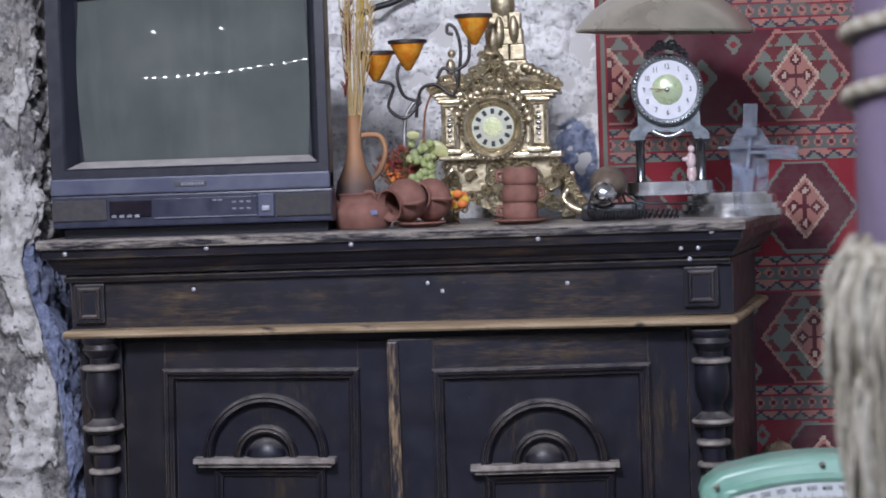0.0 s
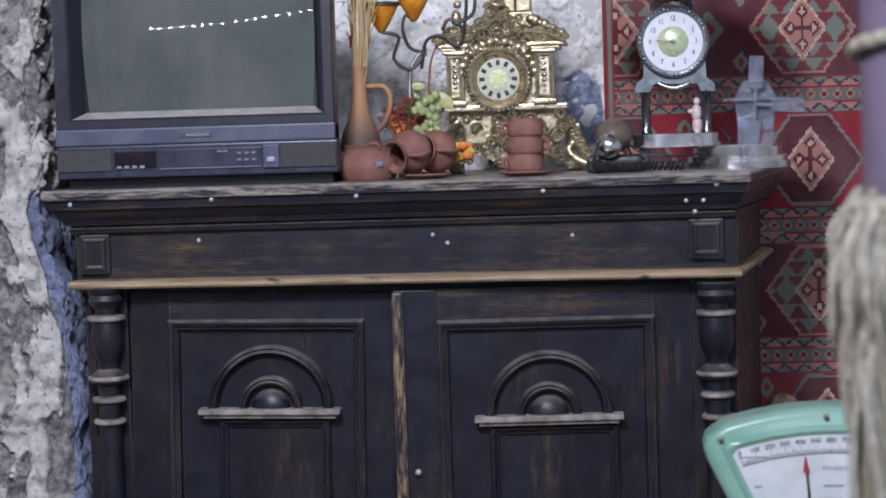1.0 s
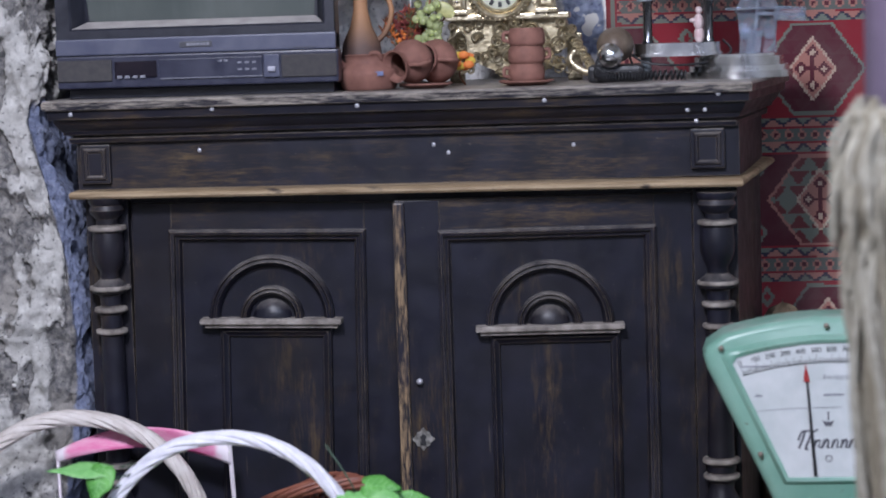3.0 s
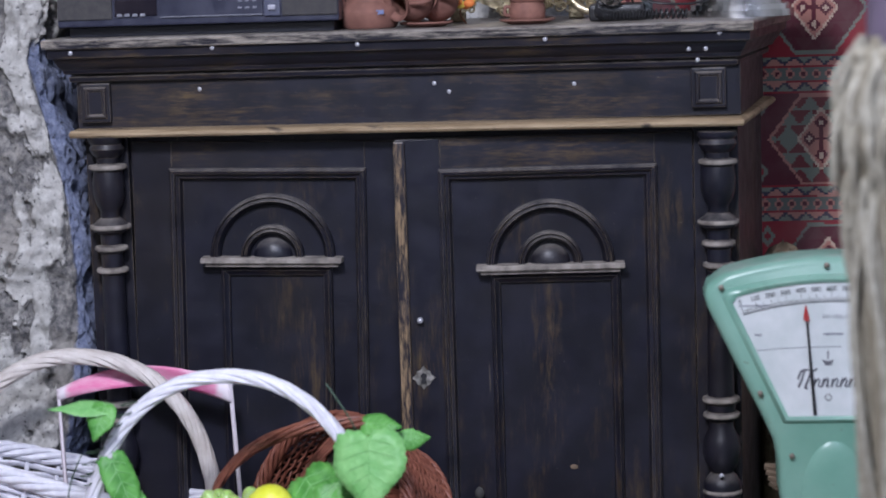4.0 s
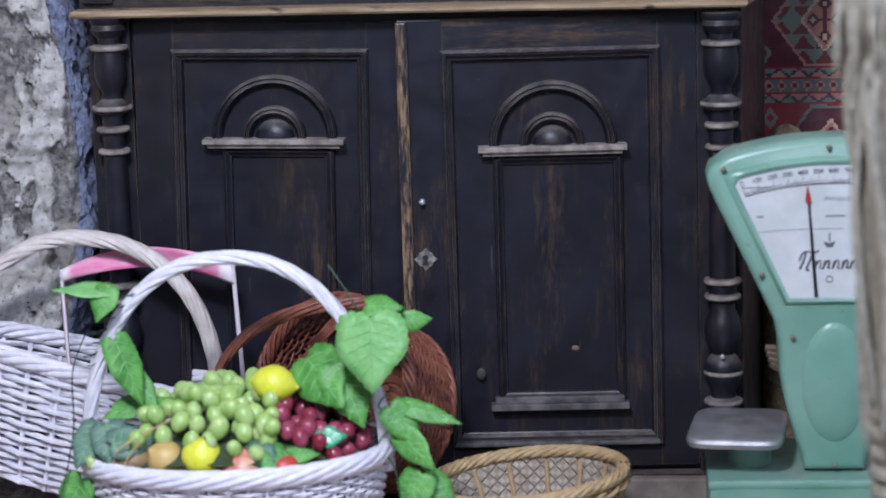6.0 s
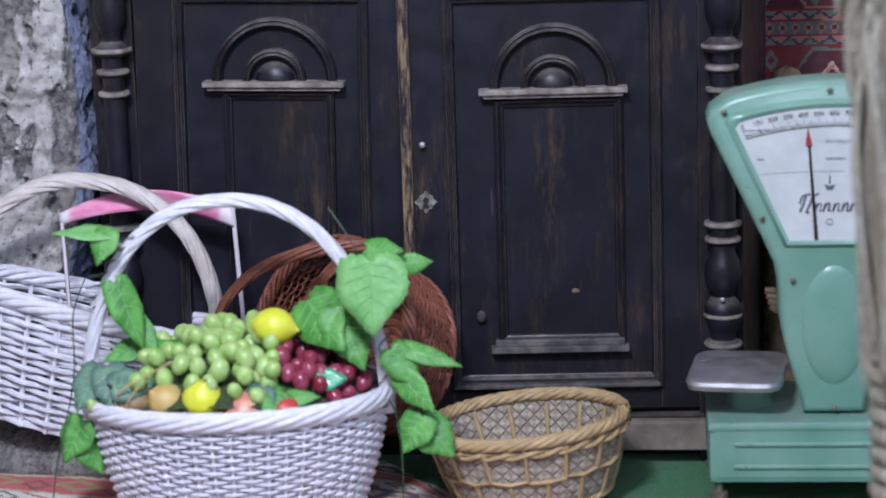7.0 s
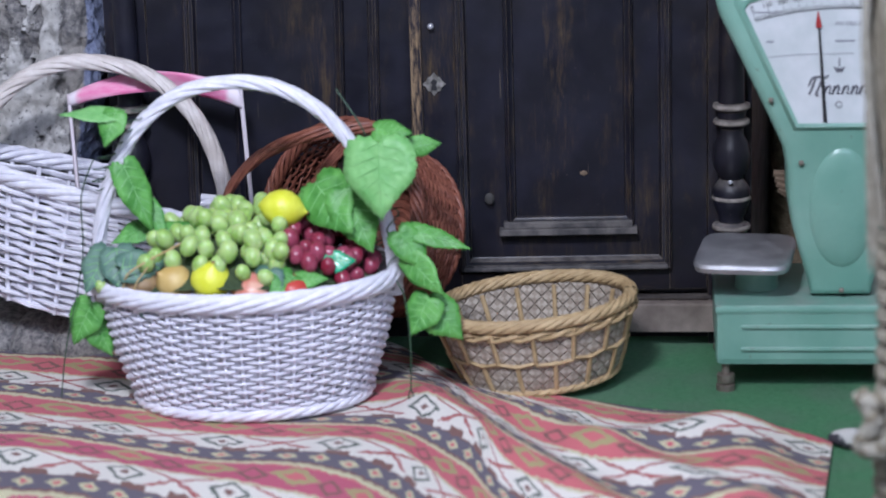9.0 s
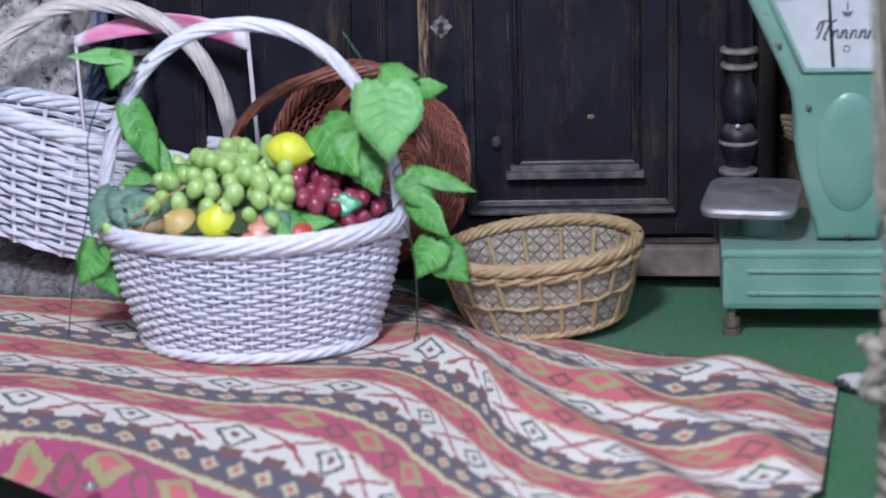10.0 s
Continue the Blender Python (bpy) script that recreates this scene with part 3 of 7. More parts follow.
    zig = n.math("MULTIPLY", n.math("ABSOLUTE", n.math("SUBTRACT", n.math("FRACT", n.math("DIVIDE", n.math("ADD", x, 9.0), 0.040)), 0.5)), 0.030)
    b1 = n.mix(less(n.math("SUBTRACT", n.math("SUBTRACT", W, 0.0175), zig), 0.0), GREEN, PINK)
    b1 = n.mix(less(n.math("ABSOLUTE", n.math("SUBTRACT", n.math("SUBTRACT", W, 0.019), zig)), 0.003), b1, NAVY)
    b1 = n.mix(n.math("GREATER_THAN", W, 0.034), b1, RED)
    fx = n.math("ABSOLUTE", n.math("SUBTRACT", n.math("FRACT", n.math("DIVIDE", n.math("ADD", x, 9.0), 0.026)), 0.5))
    dd = n.math("ADD", n.math("DIVIDE", fx, 0.42), n.math("DIVIDE", W, 0.0125))
    b0 = n.mix(less(dd, 1.0), n.mix(0.6, NAVY, GREEN), PINK)
    b0 = n.mix(less(dd, 0.5), b0, MAROON)
    b0 = n.mix(n.math("GREATER_THAN", W, 0.0125), b0, RED)
    band = n.mix(less(W, 0.016), b1, b0)
    col = n.mix(less(W, 0.039), col, band)
    # border along the edge
    col = n.mix(less(x, 0.372), col, RED)
    col = n.mix(both(less(x, 0.366), n.math("GREATER_THAN", x, 0.358)), col, GREEN)
    thread = n.node("ShaderNodeTexWave", {"Vector": n.co, "Scale": 170.0, "Distortion": 1.5, "Detail": 1.0}).outputs[1]
    col = n.mix(n.math("MULTIPLY", thread, 0.22), col, n.mix(0.5, col, (0.02, 0.015, 0.015)))
    col = n.mix(n.math("MULTIPLY", n.ramp(n.noise(9, 4), 0.4, 0.7), 0.25), col, (0.22, 0.17, 0.16))
    n.bump(thread, 0.5, 0.0015)
    return n.done(col, 0.95)


RUG = rug_material()
rug = rough_face("hanging_rug", (0.352, 0.590, 0.06), (1, 0, 0), (0, 0, 1), 0.95, 1.95, 60, 120,
                 lambda u, v: 0.006 * math.sin(u * 9 + v * 1.7) + 0.004 * math.sin(v * 6), RUG, smooth=60)
so = rug.modifiers.new("thickness", "SOLIDIFY")
so.thickness, so.offset = 0.006, 0
tagged(rug, "red and maroon woven wall rug with stepped medallions", "rug")
rug["kind"] = "thing"

# ---- television ----
TV_BLACK = plain("tv_black_plastic", (0.012, 0.013, 0.021), (0.019, 0.020, 0.031), 60, 0.40, bump=0.15, fine=600)
# paler than TV_BLACK: the bluish light on the lower front is in this colour
TV_BLUE = plain("tv_blue_lit_plastic", (0.055, 0.06, 0.10), (0.085, 0.09, 0.13), 25, 0.45, bump=0.15, fine=600)
TV_NAVY = plain("tv_navy_plastic", (0.020, 0.022, 0.042), (0.034, 0.036, 0.062), 40, 0.35, bump=0.15, fine=600)
GRILLE = plain("tv_speaker_cloth", (0.035, 0.033, 0.036), (0.06, 0.056, 0.055), 90, 0.85)
DUST = plain("dust", (0.26, 0.24, 0.23), (0.36, 0.34, 0.32), 30, 0.95)
GREY_PRINT = plain("grey_print", (0.17, 0.175, 0.21), (0.24, 0.245, 0.28), 200, 0.5, bump=0)
n = Net("tv_glass")
streak = n.ramp(n.noise(16, 3, 0.5, (1, 1, 0.25)), 0.5, 0.75)
dust = n.ramp(n.noise(6, 3), 0.3, 0.7)
# the pale upright streaks in the colour stand in for reflections of the room
GLASS_TV = n.done(n.mix(n.math("MULTIPLY", n.ramp(n.noise(20, 4, 0.6, (1, 1, 0.15)), 0.5, 0.7), 0.22), n.mix(dust, (0.062, 0.074, 0.070), (0.105, 0.116, 0.108)), (0.15, 0.165, 0.155)), n.math("MULTIPLY_ADD", streak, 0.03, 0.018), 0.0, Specular_IOR_Level=0.55)
tv = thing("television", (-0.37, 0.2, TOP), "old black cathode-ray television with a dusty grey screen", "television")
X0, X1, Z0, Z1 = -0.618, -0.114, 1.118, 1.575
bm = bmesh.new()
loops = []
for y, i, up in ((-0.022, 0.0, 0.0), (0.02, 0.0, 0.0), (0.10, 0.012, 0.01), (0.24, 0.05, 0.06), (0.36, 0.13, 0.12)):
    loops.append([bm.verts.new(q) for q in ((X0 + i, y, Z0 + 0.2 * i), (X1 - i, y, Z0 + 0.2 * i), (X1 - i, y, Z1 - up), (X0 + i, y, Z1 - up))])
for a, b in zip(loops, loops[1:]):
    for k in range(4):
        bm.faces.new((a[k], a[(k + 1) % 4], b[(k + 1) % 4], b[k]))
bm.faces.new(loops[-1])
part("shell", bm, TV_BLACK, tv)
part("foot", boxed(X0 + 0.014, X1 - 0.01, 0.0, 0.3, TOP, 1.119, 0.003), TV_BLACK, tv)
bm = bmesh.new()
lo = [[bm.verts.new(q) for q in ((X0 + a, y, 1.206 + b), (X1 - a2, y, 1.206 + b), (X1 - a2, y, Z1 - c), (X0 + a, y, Z1 - c))]
      for a, a2, b, c, y in ((0.0, 0.0, 0.0, 0.0, -0.022), (0.002, 0.002, 0.002, 0.002, -0.030), (0.026, 0.018, 0.016, 0.02, -0.030), (0.030, 0.022, 0.019, 0.03, -0.027), (0.046, 0.034, 0.026, 0.045, 0.010), (0.050, 0.037, 0.030, 0.048, 0.0135))]
for a, b in zip(lo, lo[1:]):
    for k in range(4):
        bm.faces.new((a[k], a[(k + 1) % 4], b[(k + 1) % 4], b[k]))
part("bezel", bm, TV_BLACK, tv)
bm = prism(bmesh.new(), [(X0 + 0.030, 1.2255), (X1 - 0.022, 1.2255), (X1 - 0.040, 1.2375), (X0 + 0.052, 1.2375)], -0.0, 0.001)
for vtx in bm.verts:
    vtx.co.y += -0.028 + (vtx.co.z - 1.2255) * 2.6
part("dust_line", bm, DUST, tv, "line of dust under the screen")
# curved screen
bm = bmesh.new()
sx0, sx1, sz0, sz1 = X0 + 0.046, X1 - 0.036, 1.2315, 1.535
grid = []
for j in range(25):
    row = []
    for i in range(33):
        s, t = i / 32 * 2 - 1, j / 24 * 2 - 1
        ox, oz = s * (1 + 0.035 * (1 - t * t)) / 1.035, t * (1 + 0.05 * (1 - s * s)) / 1.05
        row.append(bm.verts.new(((sx0 + sx1) / 2 + ox * (sx1 - sx0) / 2, 0.013 - 0.014 * (1 - 0.5 * s * s - 0.5 * t * t) + 0.002, (sz0 + sz1) / 2 + oz * (sz1 - sz0) / 2)))
    grid.append(row)
for j in range(24):
    for i in range(32):
        bm.faces.new((grid[j][i], grid[j][i + 1], grid[j + 1][i + 1], grid[j + 1][i]))
part("screen", bm, GLASS_TV, tv, "dusty bulging grey glass with reflection streaks in its colour", smooth=80)
part("surround", boxed(X0 + 0.03, X1 - 0.03, 0.0165, 0.03, 1.22, 1.56), TV_BLACK, tv)
part("front_panel", boxed(X0, X1, -0.033, 0.02, 1.178, 1.2075, 0.003), TV_BLUE, tv)
low = part("control_panel", boxed(X0 + 0.001, X1 + 0.003, -0.030, 0.02, 1.1195, 1.177, 0.003), TV_NAVY, tv)
part("speaker_grille", boxed(X0 + 0.002, -0.517, -0.034, -0.02, 1.132, 1.170, 0.002), GRILLE, low, "woven speaker grille")
part("speaker_grille", boxed(-0.212, X1 + 0.001, -0.034, -0.02, 1.130, 1.170, 0.002), GRILLE, low, "woven speaker grille")
part("display_window", boxed(-0.512, -0.436, -0.0335, -0.02, 1.137, 1.166, 0.001), plain("dark_plastic_window", (0.008, 0.006, 0.012), (0.014, 0.01, 0.016), 40, 0.12), low)
for k in range(4):
    part("button", boxed(-0.508 + 0.014 * k, -0.499 + 0.014 * k, -0.036, -0.03, 1.136, 1.141, 0.0008), GREY_PRINT, low)
part("flap", boxed(-0.432, -0.246, -0.033, -0.02, 1.133, 1.168, 0.001), TV_NAVY, low)
part("seam", boxed(-0.43, -0.246, -0.0345, -0.032, 1.1330, 1.1345), GREY_PRINT, low)
sw = part("switch_panel", boxed(-0.243, -0.215, -0.036, -0.02, 1.131, 1.171, 0.001), TV_BLUE, low)
part("power_button", boxed(-0.236, -0.222, -0.041, -0.034, 1.141, 1.150, 0.002), plain("grey_button", (0.3, 0.3, 0.36), (0.38, 0.38, 0.44), 90, 0.4), sw)
for i, (x, z) in enumerate(((-0.29, 1.157), (-0.277, 1.157), (-0.264, 1.157), (-0.29, 1.145), (-0.277, 1.145), (-0.264, 1.145), (-0.325, 1.161), (-0.315, 1.161))):
    part("button", boxed(x, x + 0.007, -0.0345, -0.032, z, z + 0.003), GREY_PRINT, low)
plate = part("maker_plate", boxed(-0.393, -0.335, -0.0345, -0.03, 1.188, 1.198, 0.001), plain("plate_black", (0.05, 0.05, 0.06), (0.07, 0.07, 0.08), 60, 0.35), tv)
for k in range(7):
    part("mark", boxed(-0.380 + 0.006 * k, -0.3755 + 0.006 * k, -0.0352, -0.034, 1.1905, 1.1955), GREY_PRINT, plate)
for k in range(14):
    part("vent_slot", boxed(-0.19 + 0.003 * k, -0.1885 + 0.003 * k, -0.0336, -0.030, 1.181, 1.183), FLOOR, tv)

# ---- pottery and small things on the cabinet ----
CLAY = plain("red_clay", (0.165, 0.073, 0.054), (0.25, 0.118, 0.088), 45, 0.8, bump=0.3)
n = Net("ewer_clay")
hz = n.axes()[2]
EWER = n.done(n.mix(n.ramp(n.math("ADD", hz, n.math("MULTIPLY", n.noise(30, 3), 0.02)), 0.085, 0.15), (0.10, 0.062, 0.05), (0.37, 0.195, 0.095)), 0.7)
ewer = thing("ewer", (-0.088, 0.16, TOP), "slender brown clay ewer with a looped handle", "ewer")
part("body", turned([(0.0, 0.0), (0.030, 0.0), (0.036, 0.02), (0.040, 0.05), (0.034, 0.085), (0.020, 0.115), (0.0135, 0.145), (0.0125, 0.19), (0.0135, 0.203), (0.015, 0.207), (0.0122, 0.207), (0.0105, 0.19), (0.0105, 0.14), (0.0, 0.14)], (-0.092, 0.16, TOP), 28), EWER, ewer, smooth=50)
part("handle", tube(smooth_path([(-0.077, 0.158, TOP + 0.17), (-0.045, 0.156, TOP + 0.168), (-0.034, 0.155, TOP + 0.14), (-0.045, 0.157, TOP + 0.105), (-0.064, 0.16, TOP + 0.085)]), 0.005, 8), EWER, ewer, smooth=60)
STRAW = plain("dry_straw", (0.42, 0.30, 0.13), (0.55, 0.42, 0.20), 90, 0.85)
PLUME = plain("red_plume", (0.16, 0.03, 0.025), (0.25, 0.05, 0.04), 70, 0.9)
YELLOW = plain("yellow_plume", (0.5, 0.33, 0.03), (0.62, 0.45, 0.08), 70, 0.9)
rnd = random.Random(3)
grass = thing("dried_grass", (-0.092, 0.16, TOP + 0.145), "dry straw stalks with red and yellow plumes in the ewer", "dried flowers")
for k in range(34):
    tip = Vector((-0.088 + rnd.uniform(-0.024, 0.042), 0.16 + rnd.uniform(-0.03, 0.02), TOP + rnd.uniform(0.30, 0.52)))
    foot = Vector((-0.092 + rnd.uniform(-0.008, 0.008), 0.16 + rnd.uniform(-0.008, 0.008), TOP + 0.146))
    mid = foot.lerp(tip, 0.5) + Vector((rnd.uniform(-0.006, 0.006), 0, 0))
    part("stalk", tube(smooth_path([foot, mid, tip], 4), [0.0012] * 9, 4), STRAW, grass)
for x, z0, z1, mt in ((-0.105, 1.34, 1.50, PLUME), (-0.098, 1.40, 1.56, PLUME), (-0.075, 1.46, 1.58, YELLOW), (-0.06, 1.40, 1.53, STRAW)):
    bm = bmesh.new()
    for k in range(70):
        t = rnd.random()
        c = Vector((x + 0.008 * math.sin(3 * t), 0.15, z0 + (z1 - z0) * t))
        a = rnd.uniform(0, 6.283)
        sweep(bm, [c, c + Vector((0.010 * math.cos(a), 0.010 * math.sin(a), 0.016))], [0.0012, 0.0003], 4)
    part("plume", bm, mt, grass)

pot = thing("teapot", (-0.068, 0.06, TOP), "squat red clay teapot without its lid", "teapot")
part("body", turned([(0.0, 0.001), (0.046, 0.001), (0.050, 0.006), (0.054, 0.022), (0.0555, 0.030), (0.053, 0.036), (0.045, 0.046), (0.042, 0.050), (0.042, 0.060), (0.0445, 0.063), (0.040, 0.064), (0.037, 0.05), (0.044, 0.03), (0.0, 0.01)], (-0.068, 0.06, TOP), 32), CLAY, pot, smooth=45)
part("spout", tube(smooth_path([(-0.104, 0.05, TOP + 0.030), (-0.116, 0.045, TOP + 0.045), (-0.124, 0.042, TOP + 0.062)]), [0.012 - 0.0005 * k for k in range(13)], 10), CLAY, pot, smooth=60)
part("lug", tube(smooth_path([(-0.062, 0.025, TOP + 0.056), (-0.058, 0.02, TOP + 0.066), (-0.046, 0.022, TOP + 0.066), (-0.042, 0.028, TOP + 0.056)]), 0.004, 8), CLAY, pot, smooth=60)
bm = boxed(-0.055, -0.036, 0.009, 0.0105, TOP + 0.026, TOP + 0.034, 0.002)
part("blue_mark", bm, plain("blue_glaze", (0.10, 0.12, 0.24), (0.16, 0.19, 0.33), 80, 0.5), pot)

CUP = [(0.0, 0.0), (0.034, 0.0), (0.0375, 0.002), (0.039, 0.007), (0.0395, 0.016), (0.0385, 0.026), (0.036, 0.030), (0.0355, 0.033), (0.033, 0.034), (0.032, 0.02), (0.028, 0.006), (0.0, 0.005)]


def saucer(at, r):
    s = thing("saucer", at, "small red clay saucer on the cabinet top", "saucer", "clay saucers")
    part("dish", turned([(0.0, 0.0), (r * 0.6, 0.0), (r, 0.007), (r, 0.010), (r * 0.65, 0.005), (0.0, 0.004)], at, 28), CLAY, s, smooth=50)
    return s


def cup(m, label):
    c = thing("cup", m.translation, label, "cup", "clay cups")
    m = m @ Matrix.Diagonal((0.84, 0.84, 0.95, 1))
    part("bowl", lathe(bmesh.new(), CUP, m, 28), CLAY, c, smooth=45)
    part("handle", tube([m @ p for p in smooth_path([(0.037, 0, 0.025), (0.048, 0, 0.025), (0.049, 0, 0.012), (0.038, 0, 0.009)])], 0.0035, 8), CLAY, c, smooth=60)
    return c


saucer((0.216, 0.06, TOP), 0.050)
for k, a in enumerate((200, 10, 190)):
    cup(Matrix.Translation((0.216 + 0.001 * k, 0.06, TOP + 0.0075 + 0.0315 * k)) @ Matrix.Rotation(radians(a), 4, "Z"), "red clay cup in a stack of three")
saucer((0.035, 0.06, TOP), 0.048)
# two small jugs lying on their sides on the saucer, mouths forward
JUG = [(0.0, -0.036), (0.020, -0.036), (0.028, -0.030), (0.038, -0.014), (0.040, 0.0), (0.036, 0.014), (0.027, 0.026), (0.025, 0.032), (0.030, 0.042), (0.0265, 0.042), (0.021, 0.030), (0.030, 0.010), (0.032, -0.010), (0.0, -0.028)]
for x, y, z, a, b in ((0.052, 0.085, TOP + 0.048, 30, 84), (0.010, 0.045, TOP + 0.049, 38, 100)):
    m = Matrix.Translation((x, y, z)) @ Matrix.Rotation(radians(-a), 4, "Z") @ Matrix.Rotation(radians(b), 4, "X")
    jug = thing("jug", m.translation, "small round red clay jug lying on its side", "jug", "clay jugs")
    part("body", lathe(bmesh.new(), JUG, m, 30), CLAY, jug, smooth=45)
    part("handle", tube([m @ p for p in smooth_path([(0.026, 0, 0.030), (0.046, 0, 0.024), (0.050, 0, 0.006), (0.038, 0, -0.008)])], 0.004, 8), CLAY, jug, smooth=60)

# dried bouquet and a little orange flower
LEAFY = plain("dry_leaf", (0.15, 0.06, 0.03), (0.26, 0.10, 0.04), 60, 0.85)
ORANGE = plain("orange_petal", (0.60, 0.13, 0.025), (0.70, 0.24, 0.05), 80, 0.7)
DRY_GREEN = plain("dry_green_leaf", (0.06, 0.07, 0.03), (0.13, 0.13, 0.05), 60, 0.85)
bq = thing("dried_bouquet", (0.0, 0.17, TOP), "small dried bouquet in dark red and orange", "dried flowers")
for k in range(46):
    a, t = rnd.uniform(-0.9, 0.9), rnd.uniform(0.5, 1.0)
    tip = Vector((0.0 + 0.075 * a * t, 0.17 + rnd.uniform(-0.03, 0.02), TOP + 0.05 + 0.10 * t * (1 - 0.3 * abs(a))))
    foot = Vector((0.005, 0.17, TOP + 0.002))
    path = smooth_path([foot, foot.lerp(tip, 0.6) + Vector((0, 0, 0.012)), tip], 4)
    bm = tube(path, [0.0008] * (len(path) - 1) + [0.0003], 4)
    for q in range(22):
        # fine barbs along the upper half
        w = rnd.uniform(0.5, 1.0)
        c = path[min(len(path) - 1, int(w * (len(path) - 1)))]
        g = rnd.uniform(0, 6.283)
        e = c + Vector((0.010 * math.cos(g), 0.007 * math.sin(g), rnd.uniform(0.002, 0.014)))
        sweep(bm, [c, c.lerp(e, 0.6), e], [0.0006, 0.0016, 0.0003], 4)
    part("stem", bm, (LEAFY, PLUME, ORANGE, LEAFY, DRY_GREEN)[k % 5], bq)
fl = thing("silk_flower", (0.10, 0.12, TOP), "small orange silk flower with a bent stem", "flower")
for k in range(9):
    a = k * 0.7
    bm = ball(bmesh.new(), (0.098 + 0.013 * math.cos(a), 0.12 + 0.008 * math.sin(3 * a), TOP + 0.046 + 0.011 * math.sin(a)), 0.010, 8, 6, (1, 0.4, 0.75))
    part("petal", bm, ORANGE if k % 3 else YELLOW, fl, smooth=60)
part("stem", tube(smooth_path([(0.098, 0.122, TOP + 0.04), (0.09, 0.13, TOP + 0.02), (0.10, 0.14, TOP + 0.002)]), 0.0015, 5), LEAFY, fl)

# glass grapes hanging from the candelabrum
n = Net("green_glass")
GREEN_GLASS = n.done((0.66, 0.74, 0.36), 0.12, 0.0, Transmission_Weight=0.6, IOR=1.4)
gb = thing("glass_grapes", (0.037, 0.2, 1.19), "bunch of pale green glass grapes", "ornament")
for k in range(58):
    t = rnd.random()
    w = 0.022 * (1 - 0.55 * t) + 0.004
    part("grape", ball(bmesh.new(), (0.036 + rnd.uniform(-w, w), 0.12 + rnd.uniform(-w, w) * 0.7, 1.252 - 0.125 * t), rnd.uniform(0.0062, 0.0088), 12, 8), GREEN_GLASS, gb, smooth=70)
for dx, dz, s in ((-0.014, 1.277, 0.013), (0.032, 1.25, 0.022)):
    bm = ball(bmesh.new(), (0.036 + dx, 0.115, dz - 0.01), s, 10, 6, (1, 0.12, 0.6), Matrix.Rotation(0.6 if dx > 0 else 0.1, 4, "Y"))
    part("leaf", bm, plain("gilt_leaf", (0.35, 0.36, 0.14), (0.5, 0.48, 0.2), 80, 0.4), gb, smooth=60)
part("hook", tube(smooth_path([(0.04, 0.12, 1.25), (0.043, 0.15, 1.31), (0.05, 0.215, 1.345)]), 0.002, 6), LEAFY, gb)

# candelabrum with three amber cups
IRON = plain("dark_iron", (0.05, 0.045, 0.045), (0.10, 0.09, 0.085), 50, 0.45, 0.7)
n = Net("amber_glass")
AMBER = n.done(n.mix(n.ramp(n.noise(60, 2), 0.4, 0.65), (0.85, 0.30, 0.02), (0.95, 0.52, 0.06)), 0.14, 0.0, Transmission_Weight=0.45, IOR=1.45)
cd = thing("candelabrum", (0.05, 0.2, TOP), "curled iron candelabrum with three amber glass cups", "candelabrum")
part("foot", turned([(0.0, 0.0), (0.035, 0.0), (0.035, 0.004), (0.010, 0.010), (0.005, 0.03), (0.0, 0.03)], (0.005, 0.21, TOP), 24), IRON, cd, smooth=50)
part("stem", tube(smooth_path([(0.005, 0.21, TOP + 0.02), (-0.003, 0.21, 1.20), (0.0, 0.21, 1.30), (0.03, 0.21, 1.34)]), 0.004, 8), STEEL, cd, smooth=60)
arms = [[(0.03, 0.21, 1.33), (0.0, 0.205, 1.34), (-0.012, 0.20, 1.375), (-0.006, 0.20, 1.40), (0.008, 0.20, 1.39)],
        [(0.03, 0.21, 1.33), (0.0, 0.205, 1.30), (-0.03, 0.20, 1.32), (-0.02, 0.195, 1.36), (-0.05, 0.19, 1.37)],
        [(0.02, 0.21, 1.30), (0.03, 0.205, 1.35), (0.06, 0.2, 1.36), (0.09, 0.2, 1.34), (0.10, 0.2, 1.37), (0.075, 0.2, 1.39), (0.062, 0.2, 1.37)],
        [(0.10, 0.205, 1.36), (0.108, 0.20, 1.42), (0.10, 0.2, 1.46), (0.086, 0.2, 1.47), (0.084, 0.2, 1.455), (0.095, 0.2, 1.452)],
        [(0.085, 0.2, 1.38), (0.12, 0.2, 1.40), (0.125, 0.2, 1.45), (0.134, 0.2, 1.475)]]
for a in arms:
    part("arm", tube(smooth_path(a), 0.0032, 8), IRON, cd, smooth=60)
for x, z, r in ((-0.052, 1.424, 0.036), (0.009, 1.443, 0.036), (0.134, 1.486, 0.035)):
    g = part("amber_cup", turned([(0.0, -0.056), (0.006, -0.054), (0.022, -0.028), (r * 0.93, -0.004), (r * 0.93, 0.0), (r * 0.86, 0.0), (0.018, -0.026), (0.0, -0.048)], (x, 0.2, z), 28), AMBER, cd, "amber glass cone", smooth=60)
    part("ring", turned([(r * 0.92, -0.006), (r * 1.02, -0.005), (r * 1.03, 0.001), (r * 0.92, 0.002)], (x, 0.2, z), 28), IRON, g, smooth=60)

